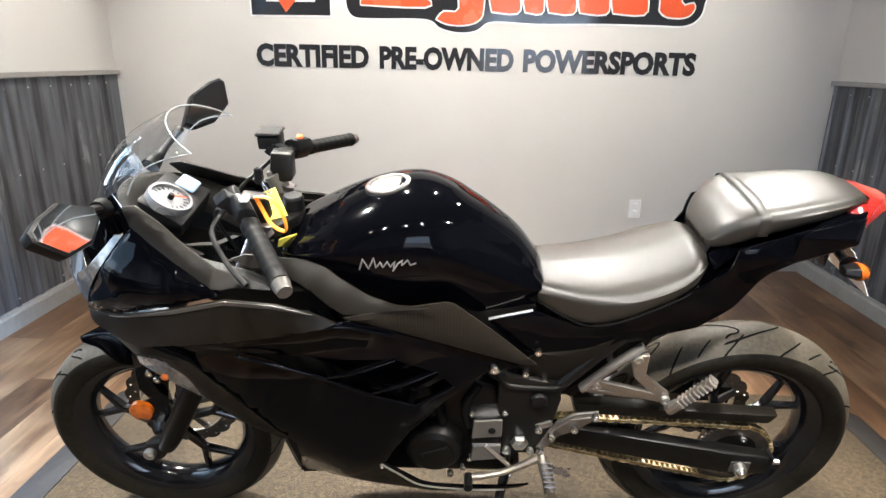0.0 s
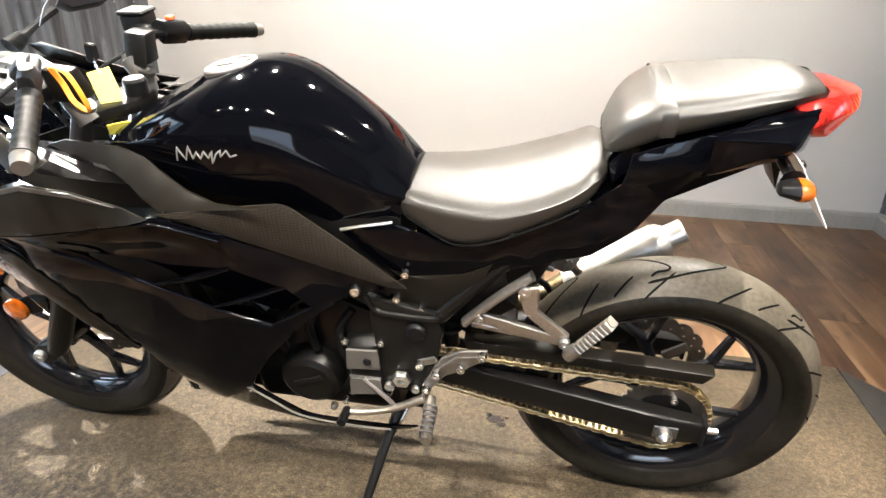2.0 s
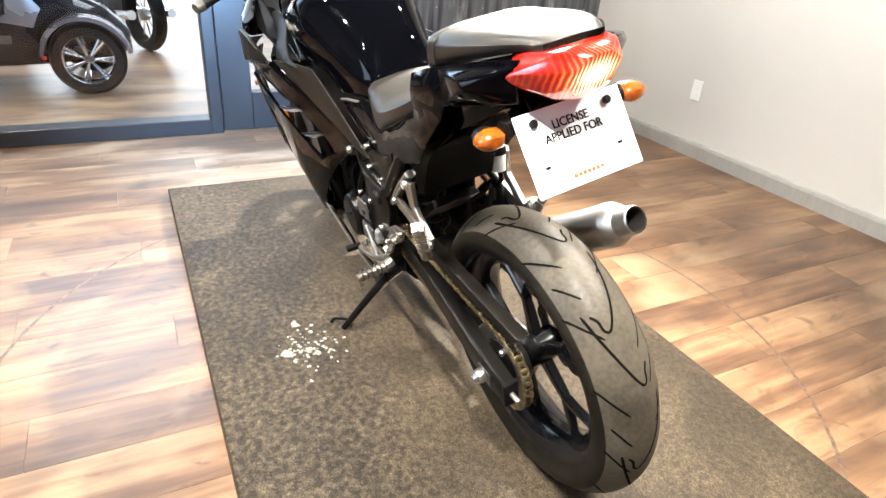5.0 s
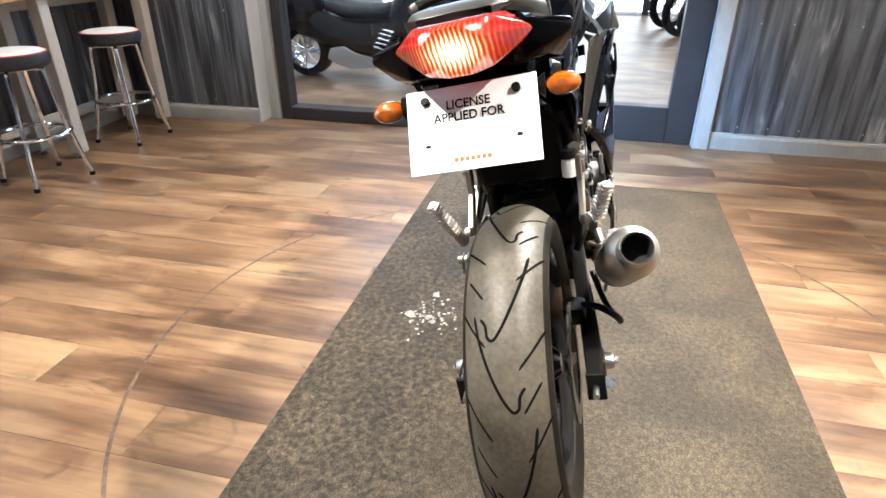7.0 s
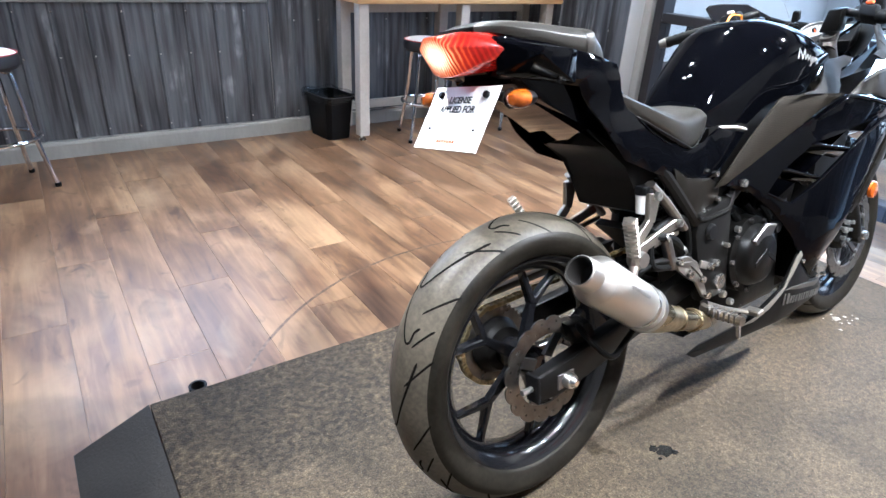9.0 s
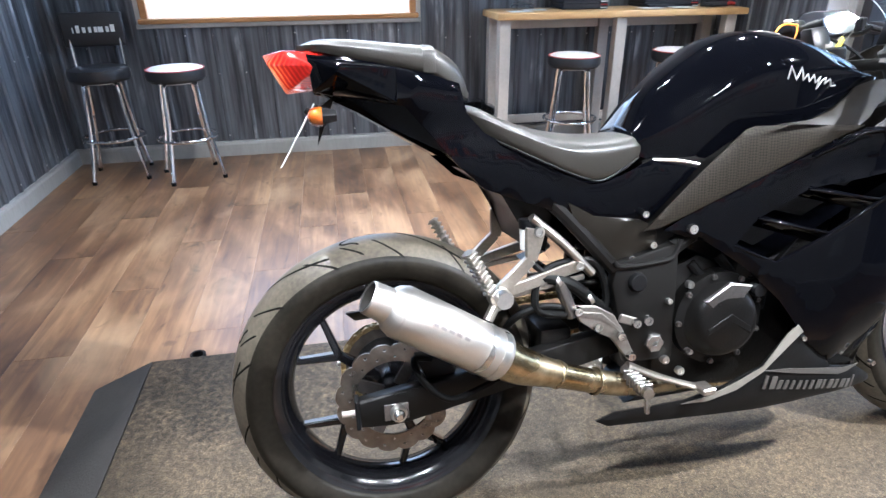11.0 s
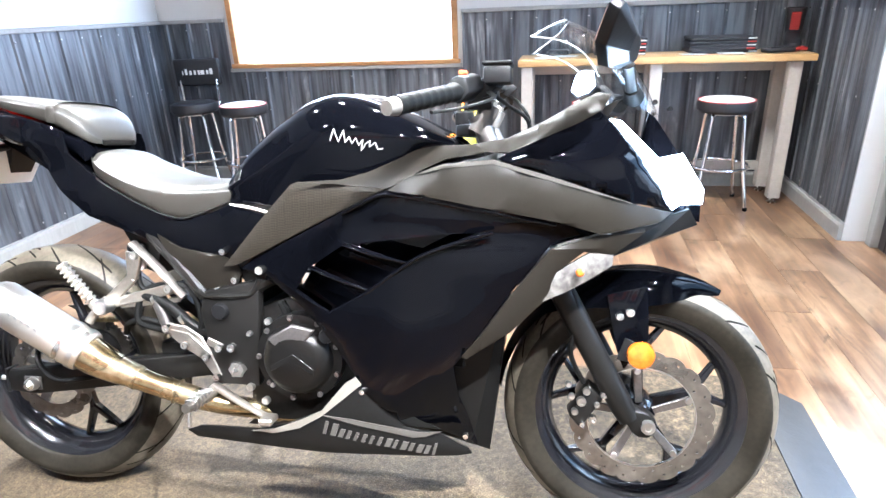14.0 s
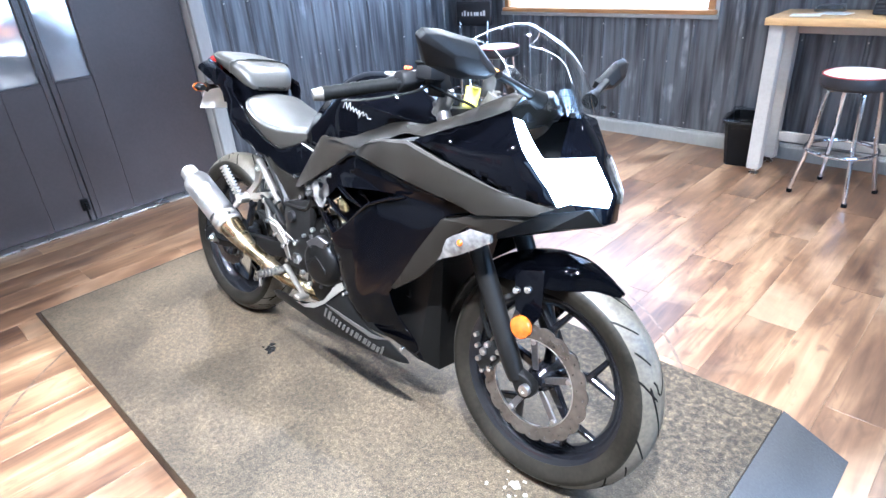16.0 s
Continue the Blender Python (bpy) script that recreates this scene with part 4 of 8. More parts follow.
WX = [(-0.806, 0.012), (-0.795, 0.045), (-0.760, 0.095), (-0.700, 0.145), (-0.617, 0.192), (-0.50, 0.224), (-0.40, 0.235), (-0.30, 0.235), (-0.20, 0.225), (-0.10, 0.200), (0.0, 0.172), (0.10, 0.150), (0.20, 0.132), (0.30, 0.122), (0.45, 0.12)]
VZ = [(0.18, 0.70), (0.24, 0.78), (0.30, 0.82), (0.36, 0.85), (0.45, 0.86), (0.58, 0.92), (0.66, 0.97), (0.76, 1.0), (0.84, 1.0), (0.88, 0.88), (0.92, 0.76), (1.0, 0.60)]


def ease(t):
    t = max(0.0, min(1.0, t))
    return t * t * (3 - 2 * t)


def fair(x, z):
    """Half width of the fairing."""
    return curve(WX, x) * curve(VZ, z) * (1 - 0.50 * ease((-0.12 - x) / 0.28) * ease((0.46 - z) / 0.24))


def bellyw(x, z):
    """Half width of the belly pan."""
    return curve([(-0.39, 0.120), (-0.33, 0.150), (-0.25, 0.166), (-0.126, 0.178), (-0.034, 0.180), (0.10, 0.165), (0.31, 0.143)], x) * curve([(0.16, 0.86), (0.20, 0.98), (0.24, 1.0), (0.40, 1.0)], z)


def bellyl(x, z):
    """Half width of the belly pan's left side, tucked in above the side stand."""
    return curve([(-0.37, 0.075), (-0.20, 0.112), (-0.02, 0.140), (0.16, 0.136), (0.30, 0.130)], x) + 0.36 * (z - 0.21)


def kneew(x, z):
    return curve([(-0.25, 0.228), (-0.10, 0.190), (0.05, 0.158), (0.20, 0.126)], x)


def trimw(x, z):
    return curve([(0.78, 0.205), (0.83, 0.165), (0.875, 0.122)], z)


def cowlw(x, z):
    return fair(x, z) * curve([(0.74, 1.0), (0.85, 0.97), (0.96, 0.84)], z)


def tailw(x, z):
    return curve([(0.05, 0.140), (0.20, 0.124), (0.35, 0.128), (0.46, 0.132), (0.56, 0.142), (0.63, 0.140), (0.70, 0.130), (0.78, 0.108), (0.84, 0.085)], x) * curve([(0.55, 0.85), (0.66, 0.94), (0.75, 0.97), (0.87, 1.0), (0.98, 0.84)], z)


def inside(p, poly):
    c, n = False, len(poly)
    for i in range(n):
        (x0, y0), (x1, y1) = poly[i], poly[(i + 1) % n]
        if (y0 > p[1]) != (y1 > p[1]) and p[0] < (x1 - x0) * (p[1] - y0) / (y1 - y0) + x0:
            c = not c
    return c


def panel(outline, yf, side=1, thick=0.004, hole=None, step=0.025, out=0.0, edge=0.004, dish=None):
    """A curved body panel: an outline in side view, bent to the half width yf, with rolled edges."""
    bm = bmesh.new()
    bm.faces.new([bm.verts.new((x, 0, z)) for x, z in outline])
    if edge:
        bmesh.ops.inset_region(bm, faces=bm.faces, thickness=edge, use_even_offset=True)
    tag = bm.verts.layers.int.new("rim")
    xs, zs = [p[0] for p in outline], [p[1] for p in outline]

    def cut(co, no):
        bmesh.ops.bisect_plane(bm, geom=list(bm.verts) + list(bm.edges) + list(bm.faces), plane_co=co, plane_no=no, dist=1e-5)

    k = math.ceil(min(xs) / step) * step
    while k < max(xs):
        cut((k, 0, 0), (1, 0, 0))
        k += step
    k = math.ceil(min(zs) / step) * step
    while k < max(zs):
        cut((0, 0, k), (0, 0, 1))
        k += step
    for e in bm.edges:
        if e.is_boundary:
            for v in e.verts:
                v[tag] = 1
    if hole:
        for i in range(len(hole)):
            a, b = hole[i], hole[(i + 1) % len(hole)]
            cut((a[0], 0, a[1]), (b[1] - a[1], 0, a[0] - b[0]))
        dead = [f for f in bm.faces if inside((f.calc_center_median().x, f.calc_center_median().z), hole)]
        bmesh.ops.delete(bm, geom=dead, context="FACES")
    for v in bm.verts:
        y = yf(v.co.x, v.co.z) + out - (edge if v[tag] else 0)
        if dish:
            y += dish(v.co.x, v.co.z)
        v.co.y = y
    bmesh.ops.recalc_face_normals(bm, faces=bm.faces)
    top = [f for f in bm.faces]
    ex = bmesh.ops.extrude_face_region(bm, geom=top)
    for g in ex["geom"]:
        if isinstance(g, bmesh.types.BMVert):
            g.co.y -= thick
    return mirror_y(bm) if side < 0 else bm


def loft(stations, nx=4, ny=3, caps=True):
    """A body symmetric in y: stations of (x, half section from the top middle to the lowest edge)."""
    K = len(stations[0][1])
    cols = []
    for k in range(K):
        cols.append(spline([(x, sec[k][0], sec[k][1]) for x, sec in stations], nx))
    rows = []
    for i in range(len(cols[0])):
        half = spline([cols[k][i] for k in range(K)], ny)
        rows.append(half)
    bm = bmesh.new()
    grid = []
    for half in rows:
        right = [bm.verts.new(p) for p in half]
        left = [right[0] if abs(half[0].y) < 1e-6 else bm.verts.new((half[0].x, -half[0].y, half[0].z))] + [bm.verts.new((p.x, -p.y, p.z)) for p in half[1:]]
        grid.append(list(reversed(right)) + left[1:])
    for a, b in zip(grid, grid[1:]):
        for j in range(len(a) - 1):
            bm.faces.new((a[j], a[j + 1], b[j + 1], b[j]))
    # closed underneath
    for a, b in zip(grid, grid[1:]):
        bm.faces.new((a[-1], a[0], b[0], b[-1]))
    if caps:
        bm.faces.new(grid[0])
        bm.faces.new(grid[-1])
    return bm


def hull(pts):
    bm = bmesh.new()
    for p in pts:
        bm.verts.new(p)
    bmesh.ops.remove_doubles(bm, verts=bm.verts, dist=1e-6)
    bmesh.ops.convex_hull(bm, input=bm.verts)
    bmesh.ops.delete(bm, geom=[v for v in bm.verts if not v.link_faces], context="VERTS")
    bmesh.ops.dissolve_limit(bm, angle_limit=radians(4), verts=bm.verts, edges=bm.edges)
    return bm


def rounded(bm, r=0.004, seg=2):
    bmesh.ops.bevel(bm, geom=list(bm.edges), offset=r, segments=seg, affect="EDGES", profile=0.5)
    return bm


def bolt_at(parent, x, y, z, r=0.007, material=None, name="bolt", d=0.006):
    s = 1 if y >= 0 else -1
    b = moved(lathe([(0.0, d * 0.6 * s), (r * 0.45, d * 0.6 * s), (r * 0.5, d * s), (r * 0.9, d * s), (r, d * 0.6 * s), (r, -0.006 * s), (0.0, -0.006 * s)], 12, "y"), pose(x, y, z))
    return part(name, b, material or BOLT, parent)


moto = thing("motorcycle", "black sport motorcycle leaning on its side stand", "motorcycle", pose(0.008, 1.376, 0.0880, 0, 0, 1.65) @ pose(0, 0, 0, 12.5, 0, 0))
SIDES = (1, -1)

# -- tank --


def tanksec(top, w, zm, yb, zb, sh=0.035):
    return [(0, top), (0.42 * w, top - 0.006), (0.76 * w, top - sh * 0.75), (0.93 * w, top - sh * 1.6), (w, zm), (0.97 * w, (zm + zb) / 2), (yb, zb)]


tank = part("fuel_tank", loft([
    (-0.332, tanksec(0.860, 0.080, 0.852, 0.075, 0.844, 0.005)), (-0.315, tanksec(0.876, 0.112, 0.862, 0.102, 0.846, 0.010)), (-0.27, tanksec(0.900, 0.138, 0.872, 0.126, 0.846, 0.018)),
    (-0.20, tanksec(0.934, 0.153, 0.880, 0.142, 0.824, 0.024)), (-0.12, tanksec(0.964, 0.159, 0.882, 0.146, 0.792, 0.032)), (-0.05, tanksec(0.974, 0.155, 0.876, 0.140, 0.784, 0.038)),
    (0.01, tanksec(0.960, 0.143, 0.860, 0.128, 0.770, 0.042)), (0.06, tanksec(0.932, 0.130, 0.836, 0.118, 0.738, 0.044)), (0.11, tanksec(0.898, 0.117, 0.806, 0.109, 0.716, 0.042)),
    (0.160, tanksec(0.855, 0.104, 0.784, 0.100, 0.730, 0.034)), (0.205, tanksec(0.796, 0.086, 0.768, 0.086, 0.748, 0.014))], 6, 4), GLOSS, moto, "gloss black fuel tank", smooth=50)
CAPM = pose(-0.118, 0, 0.962, 0, -9, 0)
cap = part("filler_cap", moved(lathe([(0.036, 0.0035), (0.038, 0.0055), (0.044, 0.0055), (0.0475, 0.003), (0.048, -0.006), (0.036, -0.006)], 40, "z", True), CAPM), DARKALLOY, tank, "polished filler cap ring")
part("cap_inset", moved(lathe([(0.0, 0.0045), (0.026, 0.0042), (0.030, 0.0030), (0.0365, 0.0030), (0.0365, -0.006), (0.0, -0.006)], 36), CAPM), COVERGREY, cap)
part("keyhole_cover", moved(box(-0.022, 0.012, -0.009, 0.009, 0.004, 0.0085, 0.002), CAPM), STEEL, cap)
for k in range(6):
    a = 2 * math.pi * k / 6
    part("cap_screw", moved(lathe([(0.0, 0.0065), (0.0022, 0.0065), (0.0026, 0.005)], 8), CAPM @ pose(0.041 * math.cos(a), 0.041 * math.sin(a), 0)), DARKALLOY, cap)


def tank_side(x, z, s):
    """The tank's flank at one place, for the emblem."""
    best = 0.12
    for p in tank.data.polygons:
        if s * p.center.y < 0.05 or abs(p.center.x - x) > 0.06:
            continue
        v = [tank.data.vertices[k].co for k in p.vertices]
        for k in range(1, len(v) - 1):
            hit = intersect_ray_tri(v[0], v[k], v[k + 1], Vector((0, -s, 0)), Vector((x, s * 0.5, z)))
            if hit:
                best = max(best, s * hit.y)
    return best


# silver emblem on each flank: one plain scribbled line
SCRIBBLE = [(0.0, -0.9), (0.07, 1.0), (0.16, -0.8), (0.26, 1.1), (0.29, -0.7), (0.37, 0.3), (0.41, -0.7), (0.49, 0.3), (0.54, -0.7), (0.62, 0.3), (0.58, -1.5), (0.67, -0.2), (0.75, 0.3), (0.73, -0.6), (0.84, 0.2), (0.88, -0.7), (1.03, -0.4)]
for s in SIDES:
    (xa, za), (xb, zb) = ((-0.066, 0.884), (-0.176, 0.862)) if s > 0 else ((-0.163, 0.866), (-0.053, 0.878))
    ends = []
    for p, q in zip(SCRIBBLE, SCRIBBLE[1:]):
        for k in range(3):
            u, v = p[0] + (q[0] - p[0]) * k / 3, p[1] + (q[1] - p[1]) * k / 3
            x, z = xa + (xb - xa) * u, za + (zb - za) * u + 0.013 * v
            ends.append((x, s * (tank_side(x, z, s) + 0.0004), z))
    part("emblem", tube(ends, 0.0016, 6, 1), SILVERDECAL, tank, "silver scribble emblem")

# dark filler body, added so that no floor shows through under the tank
part("tank_gap_filler", hull([(x, y * q, z) for q in (-1, 1) for x, y, z in ((-0.25, 0.10, 0.80), (-0.22, 0.10, 0.70), (0.0, 0.122, 0.775), (0.10, 0.114, 0.735), (0.19, 0.096, 0.735), (0.19, 0.096, 0.64), (0.16, 0.108, 0.565), (0.05, 0.108, 0.60), (0.0, 0.11, 0.66))]), SATIN, moto, "black filler closing the gap under the tank")

# -- seats and tail --


def seatsec(top, w, zb, crown=0.008):
    return [(0, top), (0.5 * w, top - crown * 0.4), (0.82 * w, top - crown), (0.97 * w, top - crown - 0.012), (w, (top + zb) / 2), (w * 0.99, zb + 0.010), (w * 0.95, zb)]


def pilsec(top, w, zb):
    return [(0, top), (0.55 * w, top - 0.001), (0.84 * w, top - 0.005), (0.965 * w, top - 0.016), (w, (top + zb) / 2), (w * 0.99, zb + 0.008), (w * 0.95, zb)]


seat = part("rider_seat", loft([
    (0.178, seatsec(0.776, 0.075, 0.748)), (0.195, seatsec(0.788, 0.092, 0.738)), (0.24, seatsec(0.788, 0.108, 0.716, 0.010)), (0.30, seatsec(0.790, 0.124, 0.708, 0.012)),
    (0.36, seatsec(0.800, 0.136, 0.730, 0.014)), (0.42, seatsec(0.818, 0.138, 0.760, 0.014)), (0.47, seatsec(0.838, 0.130, 0.784, 0.014)), (0.505, seatsec(0.856, 0.112, 0.804, 0.012)), (0.528, seatsec(0.856, 0.085, 0.83, 0.010))], 5, 4), SEATV, moto, "black vinyl rider seat", smooth=60)
part("seat_seam", tube([(0.20, 0.094, 0.740), (0.265, 0.1165, 0.713), (0.30, 0.1245, 0.708), (0.36, 0.1365, 0.729), (0.47, 0.1305, 0.783), (0.505, 0.1125, 0.803)], 0.0022, 6, 6), RUBBER, seat)
part("seat_seam", mirror_y(tube([(0.20, 0.094, 0.740), (0.265, 0.1165, 0.713), (0.30, 0.1245, 0.708), (0.36, 0.1365, 0.729), (0.47, 0.1305, 0.783), (0.505, 0.1125, 0.803)], 0.0022, 6, 6)), RUBBER, seat)
pil = part("pillion_seat", loft([
    (0.520, pilsec(0.882, 0.056, 0.870)), (0.528, pilsec(0.904, 0.074, 0.870)), (0.545, pilsec(0.932, 0.092, 0.880)), (0.570, pilsec(0.952, 0.105, 0.897)), (0.60, pilsec(0.964, 0.111, 0.913)),
    (0.66, pilsec(0.972, 0.106, 0.929)), (0.73, pilsec(0.981, 0.094, 0.946)), (0.785, pilsec(0.983, 0.076, 0.960)), (0.820, pilsec(0.974, 0.052, 0.965))], 5, 4), SEATV, moto, "black vinyl pillion seat with a strap", smooth=60)
strap = [(0.600, y, z) for y, z in ((-0.1115, 0.916), (-0.112, 0.940), (-0.103, 0.956), (-0.055, 0.965), (0, 0.966), (0.055, 0.965), (0.103, 0.956), (0.112, 0.940), (0.1115, 0.916))]
part("strap", tube(strap, 0.011, 8, 4, flat=0.14), SEATV, pil, "vinyl grab strap")

side_out = [(0.805, 0.956), (0.73, 0.944), (0.66, 0.927), (0.60, 0.911), (0.555, 0.895), (0.545, 0.845), (0.51, 0.808), (0.42, 0.758), (0.30, 0.704), (0.245, 0.712), (0.18, 0.738), (0.092, 0.717), (0.185, 0.618),
            (0.24, 0.600), (0.36, 0.650), (0.446, 0.682), (0.516, 0.710), (0.571, 0.763), (0.610, 0.815), (0.649, 0.862), (0.70, 0.872), (0.79, 0.895)]
for s in SIDES:
    tp = part("tail_panel", panel(side_out, tailw, s, 0.004, dish=lambda x, z: -0.012 * ease(1 - abs(z - (0.80 + 0.25 * (x - 0.5))) / 0.05) * ease((x - 0.45) / 0.1)), GLOSS, moto, "gloss black tail side panel")
    part("side_cover", panel([(0.355, 0.672), (0.30, 0.640), (0.205, 0.625), (0.17, 0.606), (0.165, 0.585), (0.175, 0.565), (0.245, 0.528), (0.262, 0.530), (0.33, 0.612)], tailw, s, 0.004, out=0.006), MATTE, moto, "matte charcoal side cover")
    for x, z in ((0.199, 0.636), (0.222, 0.548), (0.178, 0.572)):
        bolt_at(tp, x, s * (tailw(x, z) + 0.010), z, 0.0075)
    part("seat_bezel", tube([(0.09, s * 0.128, 0.724), (0.13, s * 0.125, 0.733), (0.18, s * 0.115, 0.738)], 0.0032, 6, 3), BRUSHED, tp, "bright trim edge")
    # the passage between the two seats
    part("grab_recess", hull([(0.530, s * 0.072, 0.850), (0.535, s * 0.098, 0.830), (0.548, s * 0.084, 0.884), (0.600, s * 0.095, 0.896), (0.600, s * 0.05, 0.900), (0.530, s * 0.05, 0.845)]), GLOSS, tp)
part("tail_core", hull([(0.46, 0.08, 0.72), (0.46, -0.08, 0.72), (0.538, 0.06, 0.872), (0.538, -0.06, 0.872), (0.82, 0.04, 0.955), (0.82, -0.04, 0.955), (0.79, 0.045, 0.895), (0.79, -0.045, 0.895), (0.53, 0.085, 0.735), (0.53, -0.085, 0.735)]), GLOSS, moto)
for s in SIDES:
    part("tail_wing", rounded(hull([(0.66, s * 0.130, 0.866), (0.66, s * 0.134, 0.926), (0.752, s * 0.149, 0.934), (0.760, s * 0.150, 0.922), (0.765, s * 0.116, 0.892), (0.805, s * 0.088, 0.950), (0.800, s * 0.082, 0.893), (0.78, s * 0.055, 0.890), (0.775, s * 0.055, 0.955), (0.69, s * 0.06, 0.88)]), 0.003), GLOSS, moto, "gloss black panel beside the tail light")
part("undertail_panel", hull([(x, y * q, z) for q in (-1, 1) for x, y, z in ((0.50, 0.095, 0.735), (0.50, 0.095, 0.79), (0.60, 0.105, 0.855), (0.60, 0.098, 0.812), (0.77, 0.088, 0.900), (0.765, 0.080, 0.876))]), GLOSS, moto, "gloss black undertail")
# undertail and inner mudguard
mg = [(0.36, 0.70), (0.385, 0.57), (0.425, 0.585), (0.442, 0.652), (0.466, 0.695), (0.52, 0.728), (0.57, 0.768), (0.62, 0.822), (0.70, 0.858), (0.785, 0.892), (0.775, 0.905), (0.60, 0.85), (0.45, 0.74)]
part("mudguard", prism(mg, -0.088, 0.088, "y", 0.008, 2), SATIN, moto, "black plastic inner mudguard")
part("plate_bracket", hull([(0.76, 0.05, 0.89), (0.76, -0.05, 0.89), (0.788, 0.05, 0.870), (0.788, -0.05, 0.870), (0.800, 0.03, 0.80), (0.800, -0.03, 0.80), (0.775, 0.03, 0.85), (0.775, -0.03, 0.85)]), SATIN, moto)

tl = part("tail_light", rounded(hull([(x, y * q, z) for q in (-1, 1) for x, y, z in ((0.796, 0.100, 0.936), (0.790, 0.098, 0.926), (0.800, 0.066, 0.962), (0.846, 0.050, 0.966), (0.880, 0.014, 0.962), (0.872, 0.040, 0.944), (0.840, 0.046, 0.900), (0.846, 0.016, 0.894), (0.780, 0.055, 0.900), (0.775, 0.070, 0.955))]), 0.0025), RED, moto, "lit red tail light")
for z, w in ((0.912, 0.050), (0.930, 0.064), (0.948, 0.052)):
    part("reflector_rib", rounded(hull([(x, y * q, z + dz) for q in (-1, 1) for dz in (-0.001, 0.001) for x, y in ((0.835, w * 0.2), (0.800, w))]), 0.0004, 1), RED, tl)

lp = part("licence_plate", moved(rounded(box(-0.095, 0.095, -0.062, 0.062, -0.001, 0.001, 0), 0.0006, 1), pose(0.832, 0, 0.8235, 0, 57.8, 0) @ pose(0, 0, 0, 0, 0, 90)), PLATEW, moto, "white temporary plate, LICENSE APPLIED FOR")
PM = pose(0.832, 0, 0.8235, 0, 57.8, 0) @ pose(0, 0, 0, 0, 0, 90)
for txt, v in (("LICENSE", 0.034), ("APPLIED FOR", 0.016)):
    bm = letters(txt, 0.0185, 0.0004, PM @ pose(-0.004, v, 0.0016), 0.95)
    part("lettering", bm, PLASTIC, lp, smooth=0)
for u, v in ((-0.066, 0.044), (0.066, 0.044)):
    part("plate_bolt", moved(lathe([(0.0, 0.007), (0.005, 0.007), (0.0065, 0.005), (0.0065, 0.0)], 12), PM @ pose(u, v, 0.001)), PLASTIC, lp)
for u, v in ((-0.066, -0.022), (0.066, -0.022)):
    part("plate_slot", moved(box(-0.004, 0.004, -0.0022, 0.0022, 0.0012, 0.002, 0.0008), PM @ pose(u, v, 0)), PLASTIC, lp)
for i in range(7):
    part("dealer_bar", moved(box(-0.003, 0.003, -0.003, 0.003, 0.0012, 0.0016, 0), PM @ pose(-0.026 + i * 0.008, -0.046, 0)), SIGN_RED, lp, "small orange logo mark", smooth=0)

for s in SIDES:
    ind = part("rear_indicator", tube([(0.785, s * 0.03, 0.866), (0.79, s * 0.085, 0.856), (0.79, s * 0.104, 0.854)], [0.010, 0.009, 0.018], 10, 4), PLASTIC, moto, "black indicator body")
    part("lens", moved(lathe([(0.0, 0.020), (0.5, 0.0185), (0.8, 0.014), (0.96, 0.007), (1.0, 0.0), (0.98, -0.004), (0.0, -0.004)], 24), pose(0.792, s * 0.129, 0.853, 0, 90, 0) @ Matrix.Diagonal((0.016, 0.025, 1, 1))), AMBER, ind, "amber indicator lens")
    part("shell", moved(rounded(hull([(-dx * 0.030 * (1 if dx == 0 else 0.9), dy * (0.0245 if dx == 0 else 0.014), dz * (0.0155 if dx == 0 else 0.010)) for dx in (0, 1) for dy, dz in ((-1, 0), (-0.6, 0.8), (0.4, 1), (1, 0.1), (0.5, -0.9), (-0.6, -0.8))]), 0.002), pose(0.791, s * 0.129, 0.853)), PLASTIC, ind)

# -- fairings --
VENT = [(0.023, 0.563), (-0.014, 0.615), (-0.101, 0.671), (-0.287, 0.697), (-0.398, 0.705), (-0.343, 0.689), (-0.271, 0.661), (-0.235, 0.64), (-0.143, 0.573), (-0.059, 0.522)]
MAIN = [(0.158, 0.6), (0.119, 0.626), (-0.045, 0.708), (-0.139, 0.755), (-0.193, 0.779), (-0.265, 0.771), (-0.394, 0.747), (-0.509, 0.725), (-0.587, 0.7), (-0.5, 0.678), (-0.431, 0.589), (-0.371, 0.501), (-0.338, 0.453), (-0.319, 0.431), (-0.325, 0.354), (-0.357, 0.211), (-0.294, 0.253), (-0.214, 0.285), (-0.126, 0.359), (-0.113, 0.387), (-0.074, 0.443), (-0.002, 0.517), (0.069, 0.569)]
STRIPE = [(-0.2, 0.78), (-0.241, 0.805), (-0.307, 0.828), (-0.397, 0.836), (-0.505, 0.804), (-0.652, 0.754), (-0.729, 0.735), (-0.697, 0.718), (-0.59, 0.703), (-0.509, 0.727), (-0.394, 0.749), (-0.265, 0.773)]
CHEEK = [(-0.5, 0.674), (-0.591, 0.7), (-0.701, 0.716), (-0.62, 0.663), (-0.562, 0.668), (-0.52, 0.635), (-0.496, 0.578), (-0.431, 0.51), (-0.345, 0.45), (-0.335, 0.454), (-0.371, 0.498), (-0.432, 0.586)]
COWL = [(-0.404, 0.838), (-0.426, 0.851), (-0.481, 0.873), (-0.587, 0.926), (-0.604, 0.910), (-0.612, 0.906), (-0.638, 0.869), (-0.672, 0.826), (-0.710, 0.775), (-0.728, 0.739), (-0.652, 0.756), (-0.507, 0.805)]
LENS = [(-0.607, 0.91), (-0.627, 0.906), (-0.66, 0.872), (-0.692, 0.84), (-0.739, 0.805), (-0.757, 0.775), (-0.746, 0.747), (-0.731, 0.739), (-0.712, 0.776), (-0.674, 0.827), (-0.640, 0.870)]
